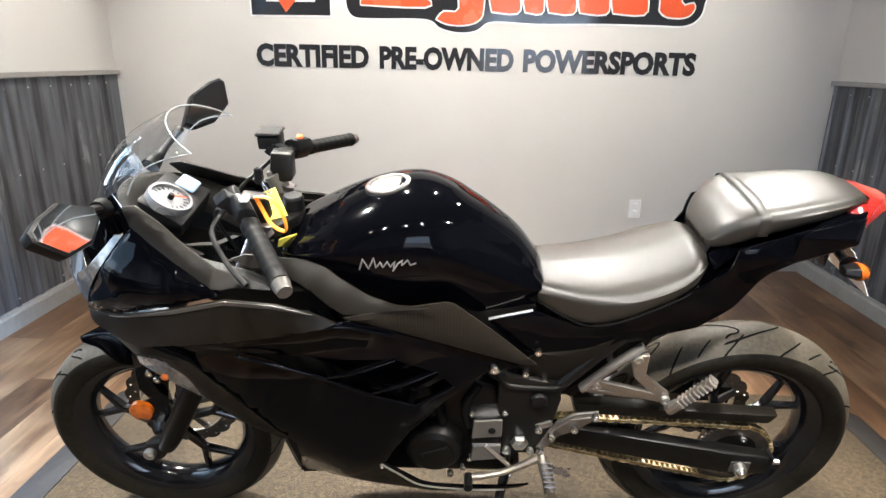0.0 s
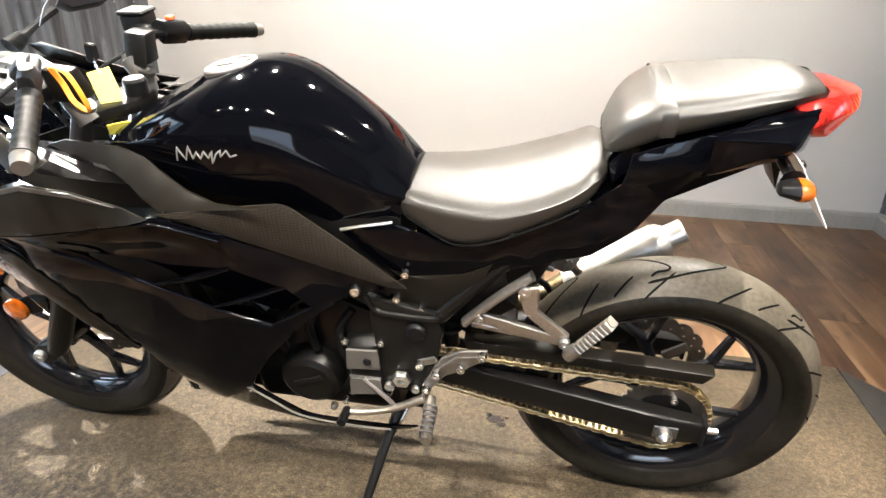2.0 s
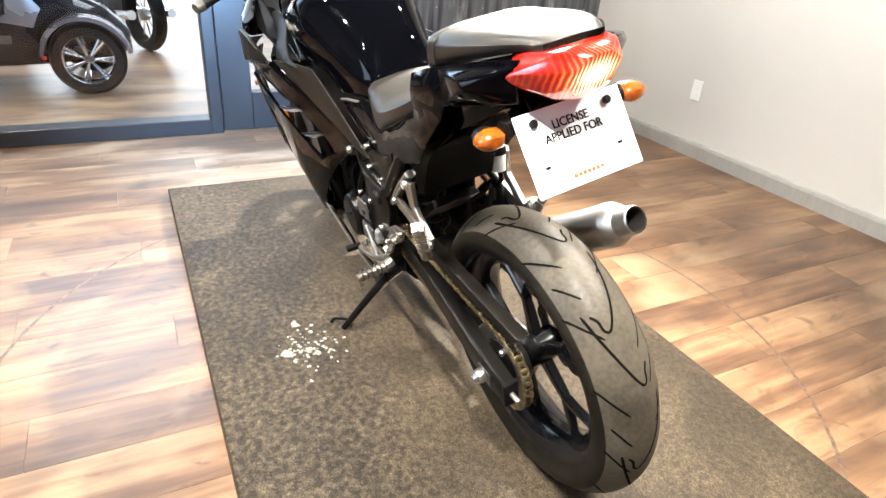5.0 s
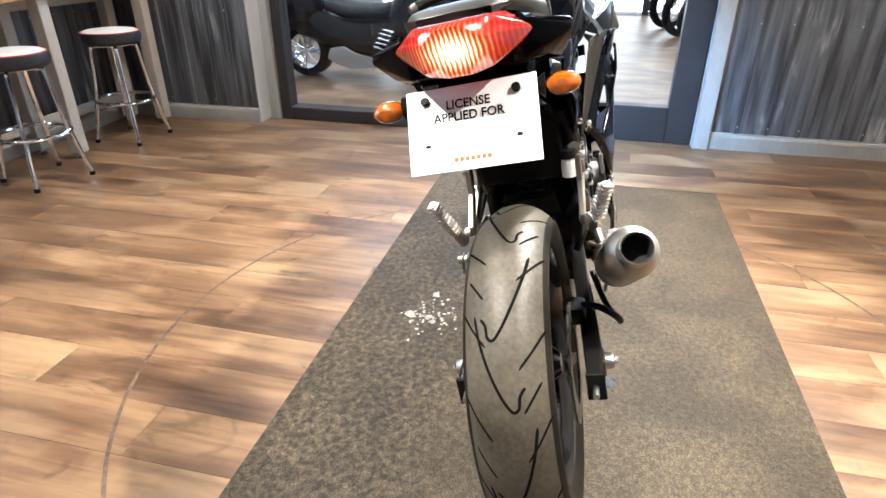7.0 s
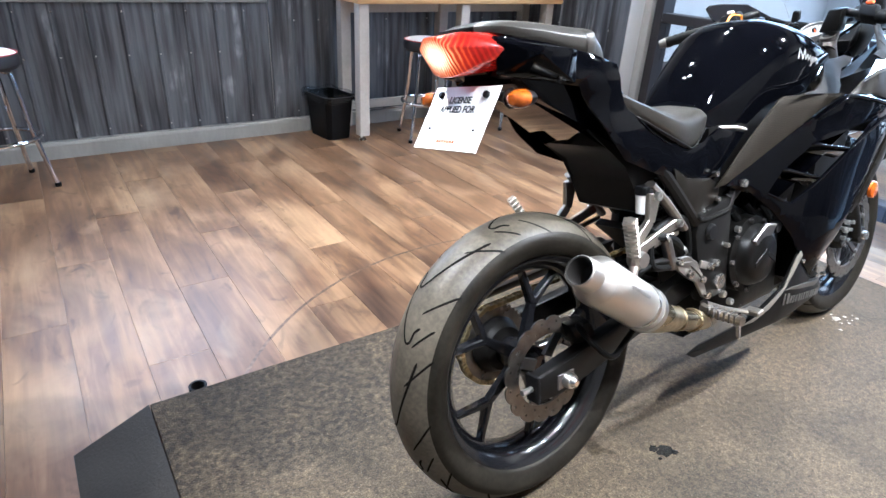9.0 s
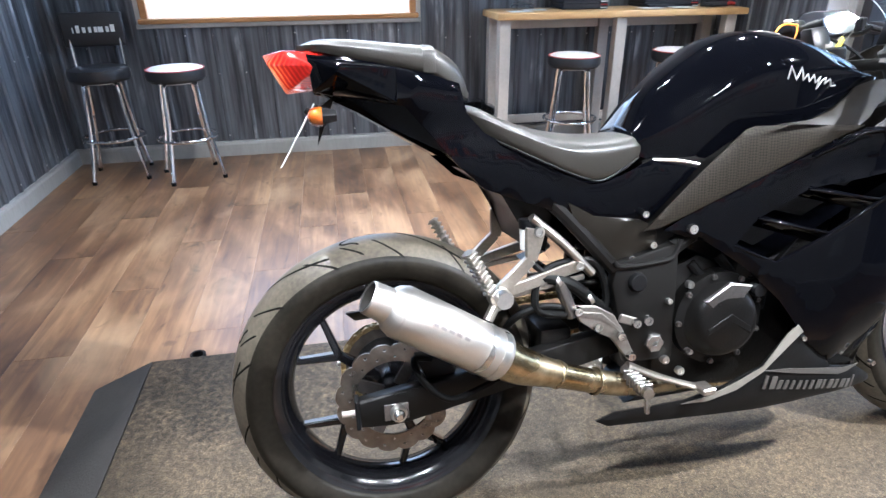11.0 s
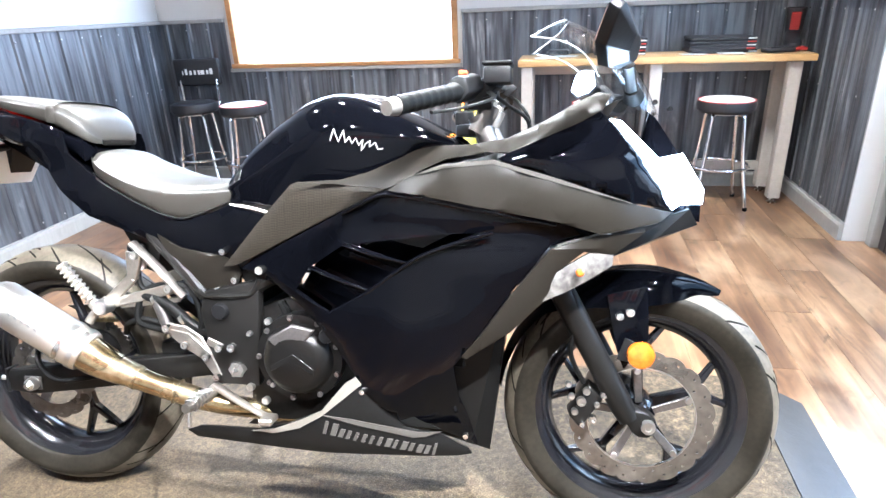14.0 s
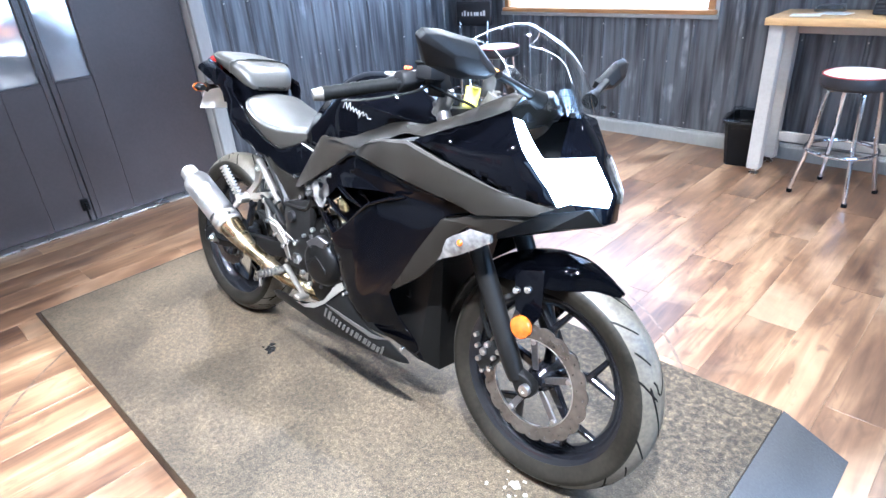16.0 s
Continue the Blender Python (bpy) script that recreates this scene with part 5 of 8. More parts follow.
INDF = [(-0.573, 0.666), (-0.617, 0.661), (-0.616, 0.641), (-0.577, 0.616), (-0.536, 0.593), (-0.49, 0.573), (-0.513, 0.629), (-0.528, 0.64)]
CARB = [(0.199, 0.603), (0.1, 0.707), (0.019, 0.785), (0.002, 0.791), (-0.075, 0.789), (-0.19, 0.782), (-0.14, 0.759), (-0.045, 0.712), (0.119, 0.631), (0.168, 0.608)]
TOPT = [(-0.022, 0.793), (-0.094, 0.797), (-0.147, 0.811), (-0.203, 0.836), (-0.25, 0.861), (-0.325, 0.863), (-0.386, 0.867), (-0.413, 0.86), (-0.36, 0.845), (-0.3, 0.837), (-0.253, 0.815), (-0.221, 0.795), (-0.191, 0.782), (-0.074, 0.79)]
BELLY = [(0.306, 0.222), (0.267, 0.237), (0.122, 0.249), (0.045, 0.271), (-0.036, 0.309), (-0.111, 0.382), (-0.131, 0.352), (-0.213, 0.282), (-0.291, 0.264), (-0.343, 0.23), (-0.35, 0.216), (-0.305, 0.215), (-0.148, 0.216), (0.069, 0.21), (0.281, 0.208)]
RIM = [(-0.36, 0.865), (-0.419, 0.875), (-0.487, 0.907), (-0.535, 0.936), (-0.583, 0.96), (-0.609, 0.956), (-0.593, 0.926), (-0.548, 0.902), (-0.478, 0.872), (-0.42, 0.847), (-0.383, 0.851)]
EDGE_REAR = [(0.133, 0.246), (0.078, 0.257), (0.012, 0.286), (-0.036, 0.312), (-0.089, 0.376), (-0.113, 0.391), (-0.125, 0.375), (-0.062, 0.322), (-0.038, 0.301), (0.018, 0.266), (0.078, 0.247)]
EDGE_FRONT = [(-0.038, 0.302), (-0.105, 0.297), (-0.169, 0.286), (-0.24, 0.274), (-0.289, 0.274), (-0.257, 0.264), (-0.23, 0.261), (-0.169, 0.274), (-0.094, 0.289)]
BAND_UP = [(-0.729, 0.735), (-0.652, 0.754), (-0.505, 0.804), (-0.397, 0.836), (-0.307, 0.828), (-0.241, 0.805), (-0.2, 0.78)]
BAND_LO = [(-0.729, 0.735), (-0.697, 0.718), (-0.59, 0.703), (-0.509, 0.727), (-0.394, 0.749), (-0.265, 0.773), (-0.2, 0.78)]
CREASE = [(x, z + 0.001) for x, z in BAND_UP[1:6]] + [(x, z - 0.0065) for x, z in reversed(BAND_UP[2:5])]
BELLY_LEFT = [(0.208, 0.246), (0.15, 0.236), (0.05, 0.240), (-0.05, 0.256), (-0.10, 0.305), (-0.145, 0.354), (-0.213, 0.305), (-0.285, 0.288), (-0.318, 0.256), (-0.326, 0.230), (-0.28, 0.207), (-0.15, 0.203), (0.0, 0.208), (0.12, 0.214), (0.19, 0.228)]
SLATS = [((0.023, 0.565), (-0.059, 0.525)), ((-0.014, 0.618), (-0.147, 0.583)), ((-0.098, 0.671), (-0.235, 0.644))]
for s in SIDES:
    mf = part("side_fairing", panel(MAIN, fair, s, 0.004, hole=VENT, dish=lambda x, z: -0.010 * ease(1 - abs(z - (0.70 + 0.05 * (x + 0.3))) / 0.04) * ease((-0.05 - x) / 0.2) + 0.011 * math.sin(math.pi * max(0.0, min(1.0, (z - 0.24) / 0.44))) * ease((x + 0.36) / 0.16) * ease((0.10 - x) / 0.16)), GLOSS, moto, "gloss black side fairing with slatted vents", smooth=40)
    # black sheet added behind the slats, standing in for the dark inside
    part("vent_shade_sheet", panel([(p[0] * 1.08 + 0.006, 0.61 + (p[1] - 0.61) * 1.1) for p in VENT], fair, s, 0.003, out=-0.048, edge=0), GLOSS, mf)
    for a, b in SLATS:
        d = Vector((b[0] - a[0], 0, b[1] - a[1])).normalized()
        n = Vector((-d.z, 0, d.x)) * 0.012
        ya, yb = fair(*a), fair(*b)
        part("vent_slat", rounded(hull([(a[0], s * (ya + 0.002), a[1]), (b[0], s * (yb + 0.004), b[1]), (a[0] + n.x * 0.3, s * (ya + 0.001), a[1] - n.z * 0.6), (b[0], s * (yb + 0.001), b[1] - 0.010),
                                        (a[0], s * (ya - 0.03), a[1] - 0.02), (b[0], s * (yb - 0.03), b[1] - 0.03)]), 0.0032, 2), GLOSS, mf, "gloss black vent fin")
    # glossy rods added along fins, vent and top edge to catch lamp glints
    for a, b in SLATS:
        part("fin_glint_rod", tube([(a[0], s * (fair(*a) + 0.003), a[1] - 0.002), ((a[0] + b[0]) / 2, s * (fair((a[0] + b[0]) / 2, (a[1] + b[1]) / 2) + 0.006), (a[1] + b[1]) / 2 - 0.003), (b[0], s * (fair(*b) + 0.004), b[1] - 0.002)], [0.0025, 0.004, 0.0025], 10, 4), POLISH, mf, "thin black rod along a fin, added for glints", smooth=60)
    part("vent_glint_rod", tube([(x, s * (fair(x, z) + 0.004), z) for x, z in VENT[4:]], 0.0045, 10, 4), POLISH, mf, "thin black rod along the vent, added for glints", smooth=60)
    part("upper_glint_rod", tube([(x, s * (fair(x, z) + 0.003), z) for x, z in ((-0.10, 0.731), (-0.139, 0.750), (-0.193, 0.772), (-0.265, 0.765), (-0.394, 0.741), (-0.509, 0.719))], 0.004, 10, 4), POLISH, mf, "thin black rod along the fairing top, added for glints", smooth=60)
    part("side_stripe", panel(STRIPE, fair, s, 0.004, out=0.006, dish=lambda x, z: 0.012 * max(0.0, min(1.0, (curve(BAND_UP, x) - z) / max(0.01, curve(BAND_UP, x) - curve(BAND_LO, x)))) ** 1.5), MATTE, moto, "matte charcoal upper fairing band", smooth=40)
    # sheen on the band's crease, painted as a paler grey strip
    part("crease_sheen", panel(CREASE, fair, s, 0.003, out=0.009, edge=0.001), GREYDECAL, moto, "grey strip standing in for sheen along the crease")
    ck = part("cheek_panel", panel(CHEEK, fair, s, 0.004, out=0.005), MATTE, moto, "matte charcoal cheek panel")
    fi = part("front_indicator", panel(INDF, fair, s, 0.012, out=0.006, edge=0.004), CLEAR, moto, "clear faceted indicator lens")
    part("amber_bulb", moved(lathe([(0.0, s * 0.003), (0.005, s * 0.0025), (0.008, 0.0), (0.008, -s * 0.003), (0.0, -s * 0.003)], 14, "y"), pose(-0.556, s * (fair(-0.556, 0.632) + 0.0185), 0.632)), AMBER, fi, "amber bulb behind the clear lens")
    part("upper_cowl", panel(COWL, cowlw, s, 0.005), GLOSS, moto, "gloss black upper cowl", smooth=75)
    part("cockpit_rim", panel(RIM, cowlw, s, 0.006, out=0.004), TRIM_B, moto, "satin cockpit edge trim", smooth=60)
    hl = part("headlight", panel(LENS, cowlw, s, 0.004, out=-0.001, edge=0.002), HEADLIT if s > 0 else CLEAR, moto, "lit white headlight" if s > 0 else "clear unlit headlight lens")
    part("lens_front", rounded(hull([(x, s * y, z) for x, y, z in ((-0.752, 0.100, 0.778), (-0.742, 0.108, 0.748), (-0.806, 0.030, 0.742), (-0.808, 0.026, 0.772), (-0.728, 0.085, 0.828), (-0.694, 0.138, 0.838), (-0.760, 0.036, 0.846), (-0.74, 0.03, 0.76))]), 0.002, 1), HEADLIT if s > 0 else CLEAR, hl)
    # extra black sheet, added to darken the cheek panel's inner side
    part("cheek_liner", panel(CHEEK, fair, s, 0.003, out=-0.004), SATIN, ck)
    part("knee_trim", panel(CARB, kneew, s, 0.004, out=0.004), CARBON, moto, "carbon-pattern knee trim")
    part("tank_trim", panel(TOPT, trimw, s, 0.004, out=0.002), TRIM_B, moto, "warm grey satin tank trim")
    for x, z in ((0.107, 0.601),):
        bolt_at(mf, x, s * (fair(x, z) + 0.003), z, 0.010)
# belly pan: full on the right, cut short and tucked under on the left
be = part("belly_pan", panel(BELLY, bellyw, 1, 0.005, out=0.004), SATIN, moto, "satin black belly pan with pale edge graphic")
part("edge_graphic", panel(EDGE_REAR, bellyw, 1, 0.002, out=0.0085, edge=0.001), CREASEP, be, "silver edge graphic")
part("edge_graphic", panel(EDGE_FRONT, bellyw, 1, 0.002, out=0.0085, edge=0.0008), GREYDECAL, be, "grey edge graphic")
part("belly_vent", panel([(-0.130, 0.352), (-0.160, 0.318), (-0.215, 0.286), (-0.285, 0.278), (-0.240, 0.300), (-0.175, 0.335)], bellyw, 1, 0.002, out=0.002, edge=0.0005), RUBBER, be)
# brand lettering as slanted plain bars
for i, (w, h) in enumerate(((0.007, 0.028), (0.012, 0.026), (0.010, 0.018), (0.008, 0.018), (0.007, 0.018), (0.008, 0.018), (0.007, 0.018), (0.008, 0.018), (0.012, 0.018), (0.007, 0.018), (0.012, 0.018), (0.009, 0.018), (0.012, 0.018), (0.009, 0.018), (0.006, 0.026))):
    x = -0.037 - i * 0.0165
    zb = 0.262 - 0.170 * (-0.037 - x)
    part("logo_bar", panel([(x, zb), (x - w, zb - 0.0012), (x - w - 0.008, zb + h - 0.0012), (x - 0.008, zb + h)], bellyw, 1, 0.002, out=0.0085, edge=0.0004), GREYDECAL, be, "grey logo shape")
for x, z in ((-0.338, 0.262), (-0.126, 0.360)):
    bolt_at(be, x, bellyw(x, z) + 0.006, z, 0.006)
be = part("belly_pan", panel(BELLY_LEFT, bellyl, -1, 0.005, out=0.004), GLOSS, moto, "gloss black tucked-in belly pan")
part("edge_line", tube([(x, -bellyl(x, z) - 0.009, z) for x, z in ((-0.142, 0.350), (-0.10, 0.303), (-0.05, 0.254), (0.05, 0.238), (0.15, 0.235))], 0.0022, 6, 4), CREASEP, be, "bright belly pan edge")
bolt_at(be, -0.138, -bellyl(-0.138, 0.335) - 0.006, 0.335, 0.006)
# nose, chin and dash
part("nose_bridge", hull([(nx(x), y, z) for x, y, z in ((-0.868, 0.022, 0.765), (-0.868, -0.022, 0.765), (-0.866, 0.03, 0.705), (-0.866, -0.03, 0.705), (-0.80, 0.06, 0.720), (-0.80, -0.06, 0.720), (-0.79, 0.02, 0.862), (-0.79, -0.02, 0.862), (-0.73, 0.06, 0.915), (-0.73, -0.06, 0.915), (-0.72, 0.0, 0.93), (-0.70, 0.05, 0.80), (-0.70, -0.05, 0.80))]), GLOSS, moto, "gloss black nose", smooth=75)
part("chin", hull([(nx(x), y, z) for x, y, z in ((-0.862, 0.03, 0.700), (-0.862, -0.03, 0.700), (-0.74, 0.10, 0.680), (-0.74, -0.10, 0.680), (-0.60, 0.14, 0.64), (-0.60, -0.14, 0.64), (-0.60, 0.14, 0.69), (-0.60, -0.14, 0.69), (-0.83, 0.06, 0.735), (-0.83, -0.06, 0.735))]), SATIN, moto)
part("inner_fairing", hull([(x, y * q, z) for q in (-1, 1) for x, y, z in ((-0.345, 0.095, 0.215), (-0.380, 0.040, 0.175), (-0.372, 0.040, 0.36), (-0.345, 0.105, 0.42), (-0.40, 0.13, 0.58), (-0.44, 0.14, 0.68), (-0.26, 0.14, 0.66), (-0.22, 0.13, 0.27))]), SATIN, moto, "black inner fairing round the radiator")
for s in SIDES:
    part("inner_cowl", hull([(x, s * y, z) for x, y, z in ((-0.225, 0.150, 0.800), (-0.30, 0.185, 0.822), (-0.40, 0.190, 0.832), (-0.50, 0.165, 0.860), (-0.60, 0.130, 0.900), (-0.60, 0.110, 0.80), (-0.40, 0.140, 0.74), (-0.25, 0.125, 0.74))]), SATIN, moto, "black inner cowl")
inner = bmesh.new()
rims = []
for t in range(25):
    a = math.pi * (t / 24)
    # rim round the cockpit from right to left over the nose
    y = 0.135 * math.cos(a)
    x = -0.47 - 0.185 * math.sin(a) ** 0.7
    z = 0.868 + 0.092 * math.sin(a) ** 0.6
    rims.append(((x, y, z), (x + 0.02 * math.sin(a), y * 0.84, z - 0.010), (x + 0.05 * math.sin(a) + 0.01, y * 0.66, z - 0.07)))
vr = [[inner.verts.new(p) for p in r] for r in rims]
for a, b in zip(vr, vr[1:]):
    for k in range(2):
        inner.faces.new((a[k], a[k + 1], b[k + 1], b[k]))
bmesh.ops.solidify(inner, geom=list(inner.faces), thickness=0.004)
part("cockpit_surround", inner, TRIM_B, moto, "dark satin cockpit surround", smooth=50)
DIALF = mat("silver_dial_face", (0.13, 0.13, 0.135), 0.3, 0.3, var=0.06, fine=200)
dash = part("instrument_panel", rounded(hull([(-0.60, 0.075, 0.955), (-0.60, -0.075, 0.955), (-0.515, 0.085, 0.905), (-0.515, -0.085, 0.905), (-0.60, 0.07, 0.90), (-0.60, -0.07, 0.90), (-0.53, 0.07, 0.87), (-0.53, -0.07, 0.87)]), 0.006), PLASTIC, moto)
DM = pose(-0.556, 0, 0.934, 0, 0, 0) @ pose(0, 0, 0, 0, 32, 0)
part("rev_counter", moved(lathe([(0.0, 0.006), (0.036, 0.006), (0.038, 0.012), (0.043, 0.012), (0.045, 0.004), (0.045, -0.01)], 28), DM @ pose(0, -0.033, 0)), DIALF, dash, "silver-ringed analogue dial")
for k in range(13):
    part("dial_tick", moved(box(0.026, 0.034 if k % 2 else 0.0345, -0.0008, 0.0008, 0.0062, 0.0072, 0), DM @ pose(0, -0.033, 0, 0, 0, -60 + 20 * k)), PLASTIC, dash, smooth=0)
part("dial_hub", moved(lathe([(0.0, 0.017), (0.005, 0.017), (0.006, 0.013), (0.006, 0.006)], 14), DM @ pose(0, -0.033, 0)), PLASTIC, dash)
part("dial_needle", moved(box(-0.002, 0.030, -0.0012, 0.0012, 0.0135, 0.015, 0), DM @ pose(0, -0.033, 0, 0, 0, 35)), SIGN_RED, dash, smooth=0)
part("lcd_display", moved(box(-0.020, 0.020, -0.024, 0.024, 0.004, 0.011, 0.003), DM @ pose(0.006, 0.046, 0)), LCD, dash, "pale lit display")

# windscreen
NU, NV = 14, 20


def screen_at(u, v):
    w = 0.118 + 0.012 * math.sin(math.pi * u) - 0.006 * u ** 2
    cx, cz = -0.715 + 0.187 * u - 0.02 * math.sin(math.pi * u), 0.918 + 0.192 * u + 0.028 * math.sin(math.pi * u)
    return Vector((cx + (0.115 - 0.043 * u) * v * v, w * math.sin(v * 1.25) / math.sin(1.25), cz - 0.045 * v * v * u + 0.030 * v * v * (1 - u)))


scr = bmesh.new()
g = [[scr.verts.new(screen_at(i / NU, -1 + 2 * j / NV)) for j in range(NV + 1)] for i in range(NU + 1)]
for a, b in zip(g, g[1:]):
    for j in range(NV):
        scr.faces.new((a[j], a[j + 1], b[j + 1], b[j]))
bmesh.ops.solidify(scr, geom=list(scr.faces), thickness=0.003)
ws_ = part("windscreen", scr, SCREEN, moto, "clear double-bubble windscreen", smooth=60)
ws_.visible_shadow = False
EDGE = mat("polished_acrylic_edge", (0.36, 0.38, 0.39), 0.18, var=0.05, coat=1.0)
part("screen_edge", tube([screen_at(1, v) for v in (-1, -0.75, -0.4, 0, 0.4, 0.75, 1)], 0.0014, 6, 4), EDGE, ws_)
for q in (-1, 1):
    part("screen_edge", tube([screen_at(u, q) for u in (1, 0.8, 0.6, 0.4, 0.2)], 0.0011, 6, 4), EDGE, ws_)
for s in SIDES:
    for k in range(3):
        bolt_at(ws_, -0.66 - 0.03 * k, s * (0.112 - 0.012 * k), 0.953 - 0.012 * k, 0.005, PLASTIC, "screen_bolt")
    mr = part("mirror", tube([(-0.645, s * 0.116, 0.955), (-0.636, s * 0.165, 0.975), (-0.622, s * 0.222, 0.996)], [0.015, 0.010, 0.012], 10, 2, flat=0.7), PLASTIC, moto, "black mirror on a short strut")
    part("strut_boot", tube([(-0.650, s * 0.104, 0.950), (-0.642, s * 0.134, 0.963)], [0.020, 0.014], 12, 1), RUBBER, mr)
    # the glass faces the rider and upwards
    nrm = Vector((0.832, -s * 0.268, 0.486)).normalized()
    ua = Vector((0.307, s * 0.952, 0)).normalized()
    va_ = nrm.cross(ua) if s > 0 else ua.cross(nrm)
    mc_ = Vector((-0.590, -0.306, 1.018)) if s < 0 else Vector((-0.590, 0.318, 1.030))
    MM = Matrix.Translation(mc_) @ Matrix((nrm, ua, va_)).transposed().to_4x4()
    sc_m = 0.9 if s < 0 else 0.84
    shape = [(u * sc_m, v * 0.95) for u, v in ((-0.125, -0.030), (-0.100, -0.050), (-0.017, -0.054), (0.076, -0.026), (0.112, 0.030), (0.100, 0.044), (0.055, 0.044), (-0.038, 0.030))]
    sh = hull([(0.006, u, v) for u, v in shape] + [(-0.012, u * 0.96, v * 0.92) for u, v in shape] + [(-0.034, u * 0.45 - 0.020, v * 0.40 - 0.004) for u, v in shape])
    part("mirror_shell", moved(rounded(sh, 0.002), MM), PLASTIC, mr, "black angular mirror shell")
    part("mirror_glass", moved(prism([(u * 0.92, v * 0.86) for u, v in shape], 0.0065, 0.0085, "x"), MM), MIRROR, mr, "silvered mirror glass", smooth=0)

# -- bars, controls --
yoke = part("top_yoke", rounded(hull([(-0.375, 0.105, 0.905), (-0.375, -0.105, 0.905), (-0.335, 0.09, 0.905), (-0.335, -0.09, 0.905), (-0.30, 0.03, 0.905), (-0.30, -0.03, 0.905), (-0.375, 0.105, 0.88), (-0.375, -0.105, 0.88), (-0.335, 0.09, 0.88), (-0.335, -0.09, 0.88), (-0.30, 0.03, 0.88), (-0.30, -0.03, 0.88)]), 0.006), FRAMEP, moto)
part("ignition_lock", moved(lathe([(0.0, 0.03), (0.018, 0.03), (0.021, 0.025), (0.021, 0.0)], 18), pose(-0.315, 0, 0.905)), PLASTIC, yoke)
part("key_tag", moved(rounded(box(-0.019, 0.019, -0.0012, 0.0012, -0.033, 0.033, 0), 0.0008, 1), pose(-0.347, -0.036, 0.927, -28, -8, 38)), YELLOW, moto, "yellow paper key tag")
part("key_head", rounded(hull([(-0.385, y, z) for y, z in ((-0.018, 0.965), (0.004, 0.968), (0.006, 0.995), (-0.012, 0.998))] + [(-0.370, y, z) for y, z in ((-0.018, 0.962), (0.004, 0.966), (0.006, 0.992), (-0.012, 0.995))]), 0.003, 1), PLASTIC, moto)
part("key_ring", tube([(-0.372, -0.012, 0.972), (-0.358, -0.026, 0.962), (-0.350, -0.032, 0.952), (-0.364, -0.022, 0.956), (-0.372, -0.012, 0.972)], 0.0012, 6, 5), STEEL, moto)
part("warning_sticker", moved(box(-0.02, 0.02, -0.001, 0.001, -0.012, 0.012, 0.0005), pose(-0.318, -0.07, 0.868, 25, 0, 40)), YELLOW, moto, "yellow warning sticker")
for s in SIDES:
    part("fork_top", moved(lathe([(0.0, 0.05), (0.011, 0.05), (0.013, 0.042), (0.020, 0.040), (0.0205, -0.02), (0.0, -0.02)], 18), pose(-0.362, s * 0.092, 0.905, 0, 26, 0) @ pose(0, 0, 0, 0, -52, 0)), COVERGREY, yoke)
    d = Vector((0.084, 0.166, -0.036)) if s > 0 else Vector((0.090, -0.146, -0.038))
    base = Vector((-0.378, 0.118, 0.978)) if s > 0 else Vector((-0.392, -0.118, 0.998))
    br = part("handlebar", tube([base, base + d * 1.55], 0.011, 12, 1), PLASTIC, moto)
    part("bar_riser", rounded(hull([(-0.385, s * 0.075, 0.93), (-0.335, s * 0.075, 0.93), (-0.335, s * 0.12, 0.93), (-0.385, s * 0.12, 0.93), (-0.38, s * 0.095, 0.99), (-0.335, s * 0.095, 0.985), (-0.335, s * 0.13, 0.985), (-0.38, s * 0.13, 0.99)]), 0.005), FRAMEP, br)
    p0, p1 = base + d * 0.62, base + d * 1.50
    gp = [p0 + (p1 - p0) * (k / 24) for k in range(25)]
    part("grip", tube(gp, [0.0175 if k in (0, 1, 24) else (0.0165 if k % 3 else 0.0150) for k in range(25)], 14, 1), RUBBER, br, "ribbed black rubber grip")
    part("bar_end", tube([p1, p1 + d.normalized() * 0.022], [0.016, 0.0125], 14, 1), COVERGREY, br)
    part("switchgear", rounded(hull([tuple(base + d * a + Vector((ox, 0, oz))) for a in (0.30, 0.58) for ox, oz in ((-0.022, 0.0), (0.020, 0.0), (0.0, 0.028), (0.0, -0.024), (-0.014, 0.024), (0.014, 0.024))]), 0.004), PLASTIC, br)
    part("switch_button", moved(box(-0.008, 0.008, -0.008, 0.008, 0, 0.008, 0.002), Matrix.Translation(base + d * 0.44 + Vector((0.004, 0, 0.026)))), SIGN_RED if s > 0 else WHITEPLASTIC, br, "red stop switch" if s > 0 else "")
    lv0 = base + d * 0.30 + Vector((-0.030, 0, -0.008))
    part("lever", tube([lv0, lv0 + d * 0.35 + Vector((-0.040, 0, -0.004)), lv0 + d * 0.85 + Vector((-0.036, 0, -0.006)), lv0 + d * 1.15 + Vector((-0.022, 0, -0.004))], [0.006, 0.005, 0.0045, 0.005], 8, 4, flat=0.6), RUBBER, br, "black hand lever")
    part("lever_perch", rounded(hull([tuple(base + d * a + Vector((ox, 0, oz))) for a in (0.14, 0.30) for ox, oz in ((-0.045, 0.0), (0.014, 0.0), (-0.02, 0.02), (-0.02, -0.02))]), 0.004), PLASTIC, br)
    part("control_cable", tube([tuple(lv0), tuple(lv0 + Vector((-0.03, -s * 0.04, -0.02))), (-0.455, s * 0.06, 0.90), (-0.42, s * 0.04, 0.80)], 0.004, 6, 6), RUBBER, br)
part("brake_reservoir", join(box(-0.425, -0.375, 0.155, 0.205, 0.972, 1.003, 0.005, 2), box(-0.428, -0.372, 0.152, 0.208, 1.003, 1.011, 0.003)), PLASTIC, moto, "square black brake reservoir")
